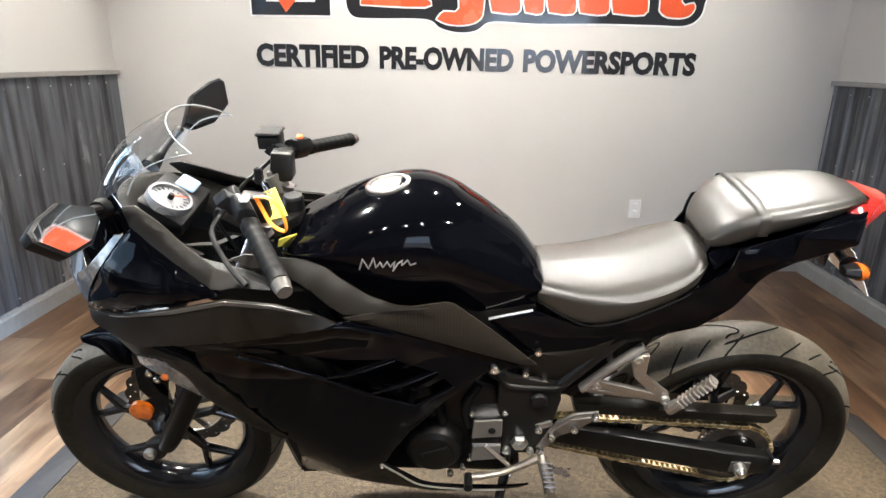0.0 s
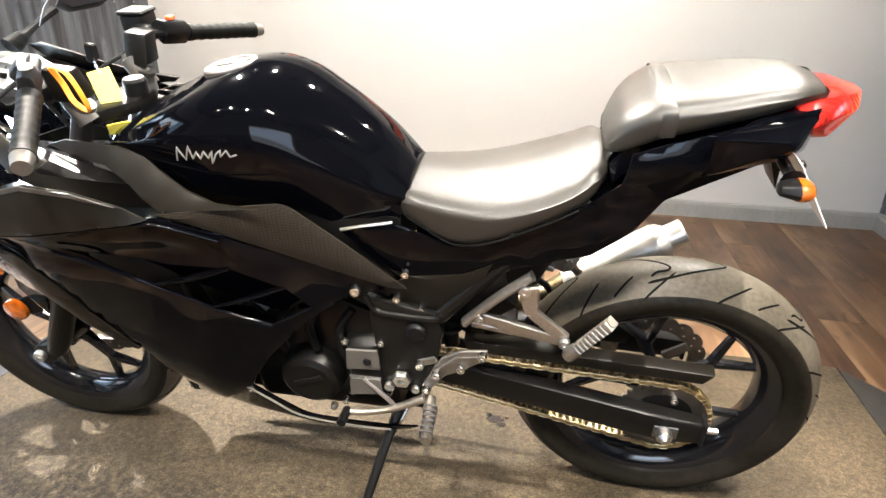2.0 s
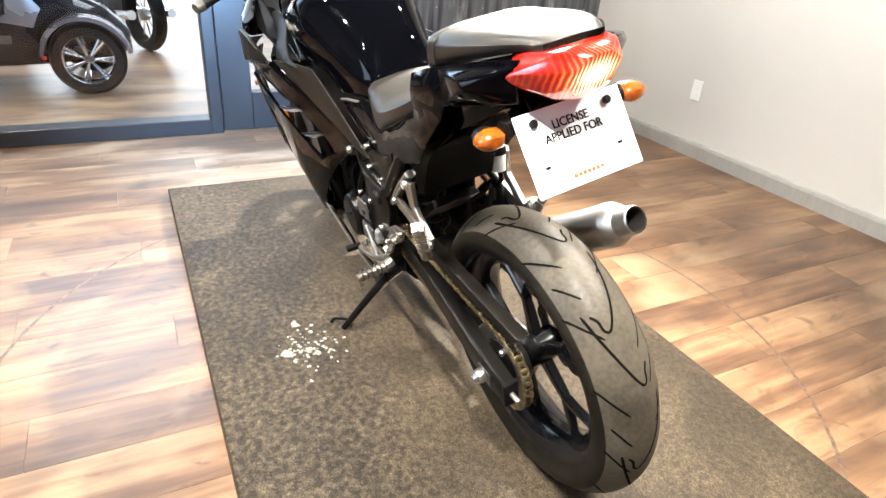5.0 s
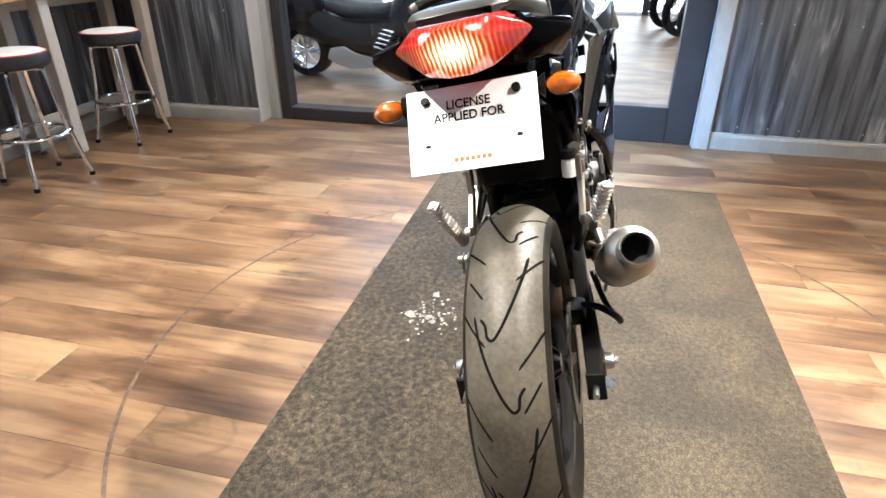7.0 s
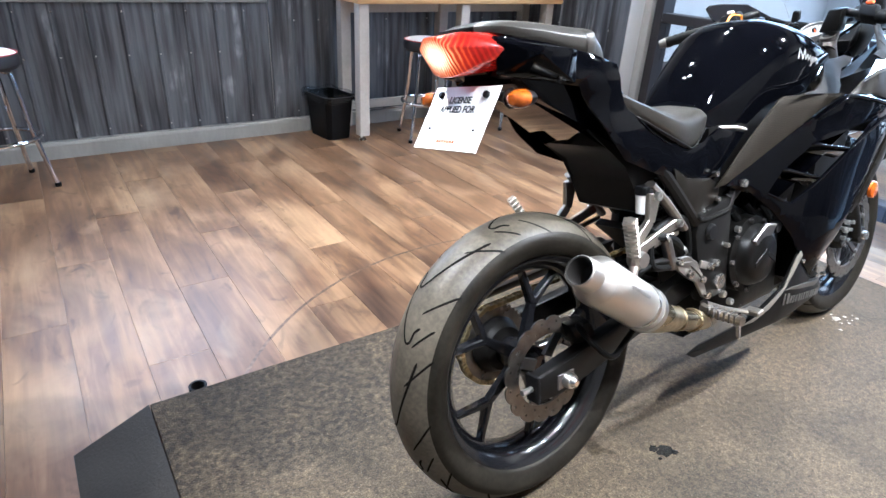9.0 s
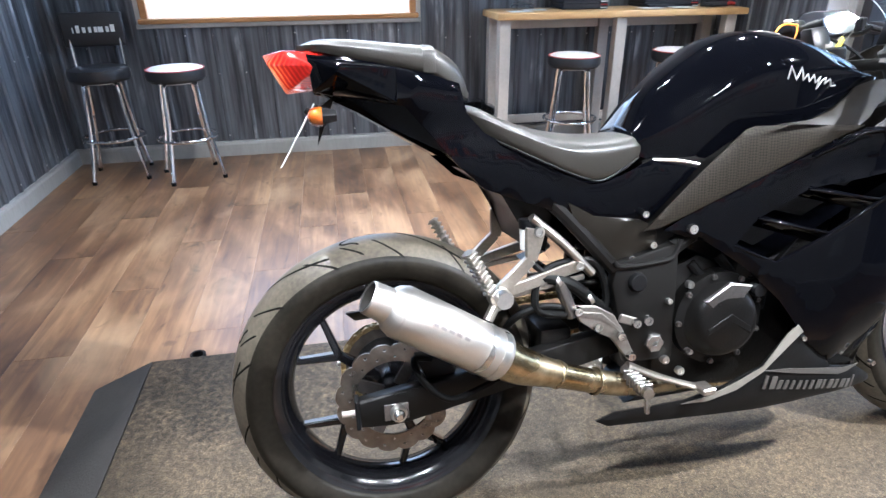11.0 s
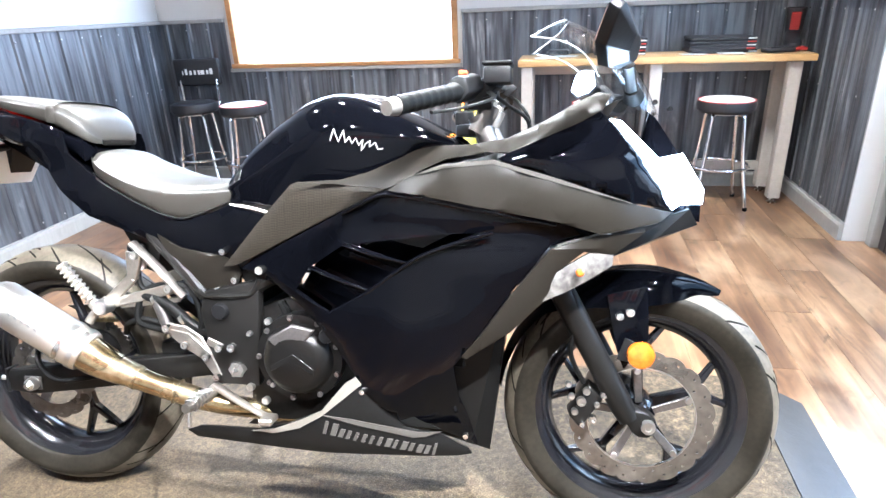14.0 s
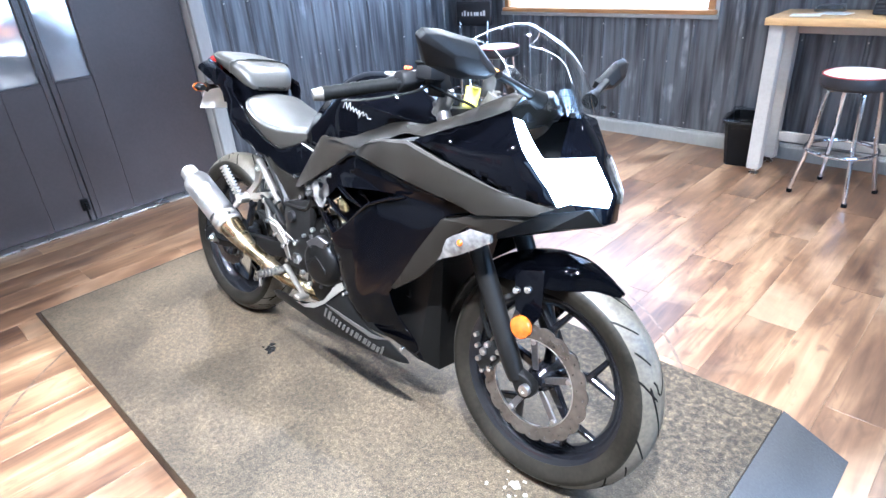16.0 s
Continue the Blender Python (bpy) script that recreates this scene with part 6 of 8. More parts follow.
part("bar_tag", tube([(-0.342, -0.145, 0.998), (-0.318, -0.156, 1.002), (-0.300, -0.160, 0.990), (-0.290, -0.160, 0.958), (-0.295, -0.152, 0.933), (-0.319, -0.148, 0.945), (-0.335, -0.140, 0.972), (-0.342, -0.145, 0.998)], 0.0045, 8, 5, flat=0.5), ORANGE, moto, "orange plastic loop tag")

# -- forks and front mudguard --
for s in SIDES:
    fk = part("fork_leg", tube([(-0.352, s * 0.092, 0.92), (-0.545, s * 0.092, 0.53), (-0.552, s * 0.092, 0.516)], 0.0185, 16, 1), DARKALLOY, moto, "satin fork stanchion")
    part("fork_slider", tube([(-0.497, s * 0.094, 0.625), (-0.558, s * 0.094, 0.512), (-0.607, s * 0.094, 0.42), (-0.653, s * 0.094, 0.335), (-0.674, s * 0.094, 0.298)], [0.026, 0.026, 0.0255, 0.025, 0.021], 18, 3), FRAMEP, fk, "black lower fork slider")
    part("axle_clamp", rounded(hull([(-0.702 + 0.028 * math.cos(a), s * y, 0.290 + 0.028 * math.sin(a)) for a in [k * math.pi / 5 for k in range(10)] for y in (0.080, 0.108)] + [(-0.665, s * 0.082, 0.335), (-0.645, s * 0.106, 0.325)]), 0.003), FRAMEP, fk)
    part("reflector_bracket", rounded(hull([(-0.66, s * 0.118, 0.43), (-0.70, s * 0.122, 0.46), (-0.655, s * 0.112, 0.48), (-0.64, s * 0.105, 0.43), (-0.66, s * 0.110, 0.43), (-0.70, s * 0.114, 0.46)]), 0.001, 1), PLASTIC, fk)
    part("side_reflector", moved(lathe([(0.0, s * 0.010), (0.020, s * 0.009), (0.026, s * 0.006), (0.028, 0.0), (0.028, -s * 0.004), (0.0, -s * 0.004)], 24, "y"), pose(-0.686, s * 0.126, 0.448)), AMBER, fk, "round amber side reflector")
    bolt_at(fk, -0.71, s * 0.108, 0.290, 0.015, STEEL, "axle_nut", 0.012)
    bolt_at(fk, -0.645, s * 0.100, 0.520, 0.008)
part("lower_yoke", box(-0.50, -0.43, -0.12, 0.12, 0.66, 0.70, 0.008, 2), FRAMEP, moto)
FAX = Vector((-0.702, 0, 0.290))


def fender(a0, a1, r0, width, n=28):
    bm = bmesh.new()
    rows = []
    for i in range(n + 1):
        t = i / n
        a = radians(a0 + (a1 - a0) * t)
        r = r0 + 0.004 * math.sin(math.pi * t)
        w = width * (0.55 + 0.45 * math.sin(math.pi * min(1, t * 0.75 + 0.22)) ** 0.8) * min(1.0, 0.12 + t / 0.20 * 0.88)
        skirt = 0.058 * math.sin(math.pi * min(1.0, t / 0.66))
        row = []
        for k in range(-10, 11):
            q = k / 10
            drop = 0.012 * q * q + skirt * max(0.0, (abs(q) - 0.5) / 0.5) ** 1.6
            row.append(bm.verts.new((FAX.x + (r - drop) * math.cos(a), q * w, FAX.z + (r - drop) * math.sin(a))))
        rows.append(row)
    for p, q in zip(rows, rows[1:]):
        for k in range(20):
            bm.faces.new((p[k], p[k + 1], q[k + 1], q[k]))
    bmesh.ops.solidify(bm, geom=list(bm.faces), thickness=0.0035)
    return bm


fd = part("front_mudguard", fender(121, 8, 0.312, 0.078), GLOSS, moto, "gloss black front mudguard", smooth=50)
for s in SIDES:
    part("mudguard_stay", rounded(hull([(-0.62, s * 0.080, 0.56), (-0.70, s * 0.080, 0.58), (-0.71, s * 0.082, 0.47), (-0.66, s * 0.084, 0.40), (-0.64, s * 0.088, 0.45), (-0.62, s * 0.072, 0.56), (-0.70, s * 0.072, 0.58), (-0.66, s * 0.076, 0.40)]), 0.003), GLOSS, fd)
    bolt_at(fd, -0.668, s * 0.086, 0.525, 0.009)

# -- wheels --


def tyre_profile(R, W, rim):
    pts = []
    for k in range(-10, 11):
        q = k / 10
        pts.append((R - 0.30 * W * (abs(q) ** 2.2) * 0.95, q * W / 2 * (1.0 if abs(q) < 0.99 else 1.0)))
    lo = [(rim + 0.026, W / 2 * 1.02), (rim + 0.012, W / 2 * 0.94), (rim, W / 2 * 0.84), (rim - 0.006, W / 2 * 0.78)]
    return [(r, -y) for r, y in reversed(lo)] + pts + lo


def tyre_point(R, W, ang, q, lift=0.0006):
    r = R - 0.30 * W * (abs(q) ** 2.2) * 0.95 + lift
    return (r * math.cos(ang), q * W / 2, r * math.sin(ang))


def groove(R, W, path, width):
    """A dark strip on the tread, painting a cut's shade along a path of (angle, side)."""
    P = spline([(a * R, q * W / 2, 0) for a, q in path], 4)
    bm = bmesh.new()
    prev = None
    for i, p in enumerate(P):
        d = (P[min(i + 1, len(P) - 1)] - P[max(i - 1, 0)]).normalized()
        n = Vector((-d.y, d.x, 0)) * width / 2 * (0.4 if i in (0, len(P) - 1) else 1)
        e = [bm.verts.new(tyre_point(R, W, c.x / R, max(-1, min(1, c.y / (W / 2))))) for c in (p + n, p - n)]
        if prev:
            bm.faces.new((prev[0], prev[1], e[1], e[0]))
        prev = e
    return bm


def petal_disc(r0, r1, y0, y1, waves, n=120):
    """A wave-edged brake disc with rows of drilled holes."""
    bm = bmesh.new()
    radii = [0.0, 0.22, 0.34, 0.62, 0.74, 1.0]
    rings = []
    for t in radii:
        ring = []
        for k in range(n):
            a = 2 * math.pi * k / n
            ro = r1 - 0.0045 + 0.0075 * abs(math.sin(waves * a / 2)) ** 0.6
            r = r0 + (ro - r0) * t
            ring.append(bm.verts.new((r * math.cos(a), y1, r * math.sin(a))))
        rings.append(ring)
    for i in range(len(radii) - 1):
        for k in range(n):
            if (i == 1 and k % 8 == 1) or (i == 3 and k % 8 == 5):
                continue
            bm.faces.new((rings[i][k], rings[i][(k + 1) % n], rings[i + 1][(k + 1) % n], rings[i + 1][k]))
    ex = bmesh.ops.extrude_face_region(bm, geom=list(bm.faces))
    for gq in ex["geom"]:
        if isinstance(gq, bmesh.types.BMVert):
            gq.co.y = y0
    return bm


def wheel(name, label, cx, cz, R, W, front):
    RIM = 0.228 if front else 0.238
    hub = part(name, moved(lathe([(0.0, -0.055), (0.020, -0.055), (0.034, -0.040), (0.038, 0.0), (0.034, 0.040), (0.020, 0.055), (0.0, 0.055)], 28, "y"), pose(cx, 0, cz)), RIMP, moto, label)
    ty = part("tyre", moved(lathe(tyre_profile(R, W, RIM), 96, "y", True), pose(cx, 0, cz)), TYRE, hub, "dusty black road tyre", smooth=60)
    ty.data.materials.append(SIDEWALL)
    for f in ty.data.polygons:
        if abs(f.center.y) > W * 0.445 or (f.center - Vector((cx, f.center.y, cz))).length < RIM + 0.03:
            f.material_index = 1
    hw = W / 2
    rimp = [(RIM + 0.004, -hw * 0.86), (RIM + 0.003, -hw * 0.80), (RIM - 0.010, -hw * 0.74), (RIM - 0.022, -hw * 0.62), (RIM - 0.040, -hw * 0.34), (RIM - 0.044, 0.0), (RIM - 0.040, hw * 0.34), (RIM - 0.022, hw * 0.62), (RIM - 0.010, hw * 0.74), (RIM + 0.003, hw * 0.80), (RIM + 0.004, hw * 0.86), (RIM - 0.002, hw * 0.5), (RIM - 0.004, 0.0), (RIM - 0.002, -hw * 0.5)]
    part("rim", moved(lathe(rimp, 80, "y", True), pose(cx, 0, cz)), RIMP, hub, "gloss black cast rim", smooth=45)
    n = 5
    for k in range(n):
        a0 = 2 * math.pi * k / n + (0.3 if front else 0.62)
        sp = bmesh.new()

        def arm(ra, aa, rb, ab, wa, wb):
            A, B = Vector((ra * math.cos(aa), 0, ra * math.sin(aa))), Vector((rb * math.cos(ab), 0, rb * math.sin(ab)))
            d = (B - A).normalized()
            nn = Vector((-d.z, 0, d.x))
            return rounded(hull([tuple(A + nn * sx * wa + Vector((0, sy * 0.011, 0))) for sx in (-1, 1) for sy in (-1, 1)] + [tuple(B + nn * sx * wb + Vector((0, sy * 0.009, 0))) for sx in (-1, 1) for sy in (-1, 1)]), 0.003, 1)

        sp = join(sp, arm(0.025, a0, 0.128, a0, 0.013, 0.0085), arm(0.120, a0, RIM - 0.036, a0 + 0.27, 0.0085, 0.0060), arm(0.120, a0, RIM - 0.036, a0 - 0.27, 0.0085, 0.0060))
        part("spoke", moved(sp, pose(cx, 0, cz)), RIMP, hub, "forked gloss black spoke")
    # tread cuts painted as dark strips, mirrored pairs round the tyre
    cuts = 28 if not front else 24
    for k in range(cuts):
        a = 2 * math.pi * k / cuts
        for sd in (1, -1):
            off = 0 if sd > 0 else math.pi / cuts
            sgn = 1 if not front else -1
            big = k % 4 == (0 if sd > 0 else 2)
            if big:
                path = [(0.34 * sgn, 0.62), (0.20 * sgn, 0.50), (0.06 * sgn, 0.30), (-0.06 * sgn, 0.06), (-0.13 * sgn, -0.16), (-0.115 * sgn, -0.30), (-0.06 * sgn, -0.34), (-0.02 * sgn, -0.46)]
            elif k % 2:
                path = [(0.15 * sgn, 0.94), (0.04 * sgn, 0.66), (-0.05 * sgn, 0.36)]
            else:
                path = [(0.11 * sgn, 0.80), (0.03 * sgn, 0.58), (-0.03 * sgn, 0.40)]
            part("tread_groove_shade", moved(groove(R, W, [(a + off + p, q * sd) for p, q in path], 0.0036 if not big else 0.0046), pose(cx, 0, cz)), GROOVE_SHADE, ty, smooth=0)
    part("valve_stem", tube([(cx - 0.10, 0.0, cz - 0.165), (cx - 0.085, 0.022, cz - 0.145)], 0.0045, 8, 1), RUBBER, hub)
    return hub


fw = wheel("front_wheel", "front wheel with black five-spoke cast rim", -0.702, 0.290, 0.293, 0.108, True)
rw = wheel("rear_wheel", "rear wheel with black five-spoke cast rim", 0.702, 0.307, 0.313, 0.136, False)

fdm = pose(-0.702, 0, 0.290)
dk = part("front_disc", moved(petal_disc(0.112, 0.147, 0.066, 0.0705, 20, 160), fdm), DISC, fw, "wave-edged brake disc", smooth=0)
part("disc_inner_edge", moved(lathe([(0.1105, 0.0655), (0.1125, 0.0655), (0.1125, 0.0712), (0.1105, 0.0712)], 72, "y", True), fdm), STEEL, dk)
for k in range(5):
    a = 2 * math.pi * k / 5 + 0.2
    part("disc_spider", moved(rounded(hull([(0.03 * math.cos(a + b), y, 0.03 * math.sin(a + b)) for b in (-0.24, 0.24) for y in (0.050, 0.058)] + [(0.108 * math.cos(a + b), y, 0.108 * math.sin(a + b)) for b in (-0.085, 0.085) for y in (0.062, 0.068)]), 0.001, 1), fdm), DARKALLOY, dk)
    part("disc_button", moved(lathe([(0.0, 0.073), (0.006, 0.073), (0.007, 0.070), (0.007, 0.060)], 10, "y"), fdm @ pose(0.104 * math.cos(a), 0, 0.104 * math.sin(a))), STEEL, dk)
cl = part("front_caliper", rounded(hull([(-0.59, 0.055, 0.375), (-0.545, 0.055, 0.30), (-0.575, 0.055, 0.265), (-0.625, 0.055, 0.345), (-0.59, 0.105, 0.370), (-0.55, 0.105, 0.30), (-0.575, 0.105, 0.272), (-0.62, 0.105, 0.34)]), 0.006), FRAMEP, moto, "black front brake caliper")
for x, z, r in ((-0.585, 0.358, 0.008), (-0.562, 0.312, 0.007), (-0.607, 0.330, 0.006), (-0.600, 0.298, 0.008), (-0.575, 0.335, 0.010), (-0.578, 0.285, 0.006), (-0.555, 0.345, 0.006), (-0.620, 0.352, 0.007), (-0.548, 0.372, 0.006)):
    bolt_at(cl, x, 0.107, z, r, STEEL)
part("brake_hose", tube([(-0.58, 0.09, 0.37), (-0.55, 0.10, 0.44), (-0.56, 0.11, 0.54), (-0.50, 0.09, 0.66)], 0.0055, 8, 6), RUBBER, cl)
rdm = pose(0.702, 0, 0.307)
rd = part("rear_disc", moved(petal_disc(0.078, 0.112, 0.078, 0.082, 16, 128), rdm), DISC, rw, "wave-edged rear brake disc", smooth=0)
for k in range(4):
    a = 2 * math.pi * k / 4 + 0.5
    part("disc_spider", moved(rounded(hull([(0.028 * math.cos(a + b), y, 0.028 * math.sin(a + b)) for b in (-0.45, 0.45) for y in (0.062, 0.072)] + [(0.082 * math.cos(a + b), y, 0.082 * math.sin(a + b)) for b in (-0.14, 0.14) for y in (0.075, 0.080)]), 0.001, 1), rdm), DARKALLOY, rd)
rc = part("rear_caliper", rounded(hull([(0.66, 0.065, 0.40), (0.60, 0.065, 0.395), (0.57, 0.065, 0.345), (0.64, 0.065, 0.345), (0.66, 0.108, 0.395), (0.60, 0.108, 0.39), (0.58, 0.108, 0.35), (0.64, 0.108, 0.35)]), 0.006), FRAMEP, moto, "black rear brake caliper")
part("brake_hose", tube([(0.63, 0.105, 0.39), (0.665, 0.135, 0.405), (0.655, 0.165, 0.375), (0.61, 0.170, 0.335), (0.54, 0.145, 0.335), (0.45, 0.122, 0.36)], 0.0065, 8, 6), RUBBER, rc)

# -- frame, engine, swingarm --
for s in SIDES:
    fr = part("frame_spar", rounded(hull([(0.12, s * 0.125, 0.575), (0.255, s * 0.125, 0.545), (0.265, s * 0.125, 0.50), (0.235, s * 0.128, 0.33), (0.13, s * 0.128, 0.33), (0.145, s * 0.128, 0.46),
                                          (0.12, s * 0.095, 0.575), (0.255, s * 0.095, 0.545), (0.265, s * 0.095, 0.50), (0.235, s * 0.098, 0.33), (0.13, s * 0.098, 0.33)]), 0.008), FRAMEP, moto, "black frame side plate")
    part("frame_cap", moved(lathe([(0.0, s * 0.010), (0.016, s * 0.009), (0.019, s * 0.005), (0.020, 0.0)], 20, "y"), pose(0.213, s * 0.127, 0.502)), PLASTIC, fr)
    part("pivot_boss", moved(lathe([(0.0, s * 0.004), (0.006, s * 0.004), (0.007, s * 0.012), (0.018, s * 0.012), (0.021, s * 0.006), (0.021, 0.0)], 6, "y"), pose(0.178, s * 0.129, 0.372)), STEEL, fr)
    part("frame_lip", tube([(0.118, s * 0.124, 0.578), (0.135, s * 0.126, 0.548), (0.16, s * 0.127, 0.540), (0.245, s * 0.126, 0.536), (0.262, s * 0.125, 0.548)], 0.006, 8, 4), FRAMEP, fr)
    part("subframe_rail", tube([(0.255, s * 0.112, 0.530), (0.36, s * 0.108, 0.650), (0.46, s * 0.10, 0.745)], 0.0145, 10, 3), FRAMEP, moto, "black subframe tube")
    part("main_rail", tube([(0.13, s * 0.110, 0.56), (-0.05, s * 0.098, 0.66), (-0.26, s * 0.075, 0.80), (-0.36, s * 0.03, 0.84)], 0.018, 10, 4), FRAMEP, moto)
    part("down_tube", tube([(-0.34, s * 0.04, 0.78), (-0.20, s * 0.09, 0.60), (-0.10, s * 0.10, 0.50)], 0.015, 10, 3), FRAMEP, moto)
eng = part("engine_block", rounded(hull([(0.16, 0.10, 0.50), (0.16, -0.10, 0.50), (0.17, 0.11, 0.24), (0.17, -0.11, 0.24), (-0.16, 0.11, 0.24), (-0.16, -0.11, 0.24), (-0.18, 0.10, 0.42), (-0.18, -0.10, 0.42), (0.06, 0.10, 0.54), (0.06, -0.10, 0.54)]), 0.02, 2), ENGINE, moto, "black painted engine")
part("cylinder", rounded(hull([(-0.02, 0.10, 0.48), (-0.02, -0.10, 0.48), (-0.20, 0.10, 0.42), (-0.20, -0.10, 0.42), (-0.10, 0.10, 0.68), (-0.10, -0.10, 0.68), (-0.27, 0.10, 0.62), (-0.27, -0.10, 0.62)]), 0.012, 2), ENGINE, eng)
cc = part("clutch_cover", moved(lathe([(0.0, 0.045), (0.052, 0.043), (0.066, 0.036), (0.074, 0.024), (0.080, 0.010), (0.098, 0.006), (0.100, -0.04)], 40, "y"), pose(0.032, 0.125, 0.405)), ENGINE, eng, "round black clutch cover")
part("cover_badge", moved(prism([(-0.045, -0.01), (0.0, 0.022), (0.05, -0.006), (0.05, -0.018), (0.0, 0.008), (-0.045, -0.024)], 0.0405, 0.0455, "y", 0.001), pose(0.030, 0.125, 0.405)), SATIN, cc)
part("filler_plug", moved(lathe([(0.0, 0.02), (0.014, 0.02), (0.016, 0.014), (0.016, 0.0)], 14, "y"), pose(-0.040, 0.140, 0.465)), PLASTIC, cc)
part("cover_brow", moved(prism([(0.055, 0.052), (0.0, 0.085), (-0.05, 0.075), (-0.03, 0.050), (0.0, 0.055), (0.04, 0.035)], 0.030, 0.042, "y", 0.003), pose(0.032, 0.125, 0.405)), DARKALLOY, cc)
for k in range(9):
    a = 2 * math.pi * k / 9
    bolt_at(cc, 0.032 + 0.092 * math.cos(a), 0.133, 0.405 + 0.092 * math.sin(a), 0.006, DARKALLOY)
gc = part("alternator_cover", moved(lathe([(0.0, -0.040), (0.050, -0.038), (0.062, -0.030), (0.070, -0.010), (0.072, 0.03)], 36, "y"), pose(-0.02, -0.110, 0.345)), ENGINE, eng, "round black alternator cover")
part("cover_line", moved(prism([(-0.03, 0.005), (0.03, 0.03), (0.035, 0.02), (-0.025, -0.006)], -0.044, -0.036, "y", 0.001), pose(-0.02, -0.110, 0.345)), SATIN, gc)
sc_ = part("sprocket_cover", rounded(hull([(0.06, -0.10, 0.46), (0.14, -0.10, 0.47), (0.15, -0.10, 0.31), (0.06, -0.10, 0.30), (0.07, -0.135, 0.44), (0.13, -0.135, 0.45), (0.135, -0.135, 0.33), (0.07, -0.135, 0.32)]), 0.008), ENGINE, eng, "ribbed black sprocket cover")
for i in range(4):
    part("cover_rib", box(0.068, 0.135, -0.139, -0.134, 0.335 + 0.03 * i, 0.342 + 0.03 * i, 0.001), DARKALLOY, sc_)
for z0, z1 in ((0.392, 0.452), (0.318, 0.372)):
    part("cover_plate", rounded(prism([(0.066, z0), (0.136, z0 + 0.010), (0.134, z1), (0.070, z1 - 0.004)], -0.142, -0.136, "y"), 0.0015, 1), COVERGREY, sc_, "satin grey cover plate")
part("cover_oval", moved(lathe([(0.0, -0.004), (0.007, -0.004), (0.009, -0.002), (0.009, 0.0)], 16, "y"), pose(0.112, -0.142, 0.420)), PLASTIC, sc_)
for x, z in ((0.065, 0.455), (0.14, 0.46), (0.145, 0.315), (0.065, 0.31)):
    bolt_at(sc_, x, -0.125, z, 0.007)
for s in SIDES:
    for k, (x, z) in enumerate(((0.08, 0.52), (0.02, 0.53), (-0.05, 0.52))):
        part("coolant_hose", tube([(x, s * 0.10, z), (x - 0.03, s * 0.115, z - 0.05), (x - 0.02, s * 0.12, z - 0.11)], 0.010, 8, 4), RUBBER, eng)
    for k in range(5):
        part("engine_fin", box(-0.21 + 0.02 * k, -0.06 + 0.02 * k, s * 0.098 - 0.006, s * 0.098 + 0.006, 0.47 + 0.030 * k, 0.476 + 0.030 * k, 0.001), ENGINE, eng)
part("radiator", box(-0.335, -0.305, -0.13, 0.13, 0.40, 0.66, 0.006), ENGINE, moto, "black radiator core")
part("sump_guard", hull([(0.16, 0.09, 0.24), (0.16, -0.09, 0.24), (-0.28, 0.07, 0.235), (-0.28, -0.07, 0.235), (0.20, 0.06, 0.205), (0.20, -0.06, 0.205), (-0.26, 0.05, 0.205), (-0.26, -0.05, 0.205), (-0.31, 0.06, 0.38), (-0.31, -0.06, 0.38)]), SATIN, moto)

for s in SIDES:
    sa = part("swingarm", rounded(hull([(0.20, s * 0.092, 0.40), (0.20, s * 0.092, 0.345), (0.42, s * 0.112, 0.372), (0.42, s * 0.112, 0.315), (0.70, s * 0.134, 0.342), (0.70, s * 0.134, 0.276), (0.775, s * 0.134, 0.335), (0.775, s * 0.134, 0.282),
                                        (0.20, s * 0.060, 0.40), (0.20, s * 0.060, 0.345), (0.775, s * 0.105, 0.335), (0.775, s * 0.105, 0.282)]), 0.005), FRAMEP, moto, "black box-section swingarm")
    bolt_at(sa, 0.702, s * 0.138, 0.307, 0.016, STEEL, "axle_nut", 0.014)
    part("axle_plate", rounded(box(0.682, 0.728, s * 0.1355 - 0.002, s * 0.1355 + 0.002, 0.291, 0.323, 0), 0.001, 1), DARKALLOY, sa)
    part("end_cap", rounded(box(0.772, 0.781, s * 0.1195 - 0.017, s * 0.1195 + 0.017, 0.279, 0.338, 0), 0.002, 1), PLASTIC, sa)
    part("chain_adjuster", tube([(0.778, s * 0.119, 0.308), (0.806, s * 0.119, 0.308)], 0.006, 8, 1), STEEL, sa)
    part("axle_end", moved(lathe([(0.0, s * 0.0), (0.011, 0.0), (0.012, s * 0.012), (0.006, s * 0.022), (0.0, s * 0.022)], 12, "y"), pose(0.702, s * 0.140, 0.307)), BOLT, sa)
part("swingarm_bridge", box(0.33, 0.40, -0.085, 0.085, 0.34, 0.41, 0.012, 2), FRAMEP, moto)
sh = part("rear_shock", tube([(0.26, 0, 0.36), (0.24, 0, 0.62)], 0.018, 14, 1), FRAMEP, moto)
coil = [(0.258 - 0.015 * t / 60, 0.034 * math.sin(t * 0.75), 0.40 + 0.18 * t / 60 + 0.0) for t in range(61)]
coil = [(x + 0.034 * math.cos(i * 0.75), y, z) for i, (x, y, z) in enumerate(coil)]
part("spring", tube(coil, 0.0055, 6, 2), FRAMEP, sh)

# chain and sprockets, on the left
SX, SZ, SR = 0.702, 0.307, 0.092
FX, FZ, FR = 0.115, 0.395, 0.034
CY = -0.090
spk = bmesh.new()
NT = 42
ring_o = [spk.verts.new(((SR + (0.003 if k % 2 else -0.004)) * math.cos(2 * math.pi * k / (2 * NT)), CY - 0.003, (SR + (0.003 if k % 2 else -0.004)) * math.sin(2 * math.pi * k / (2 * NT)))) for k in range(2 * NT)]
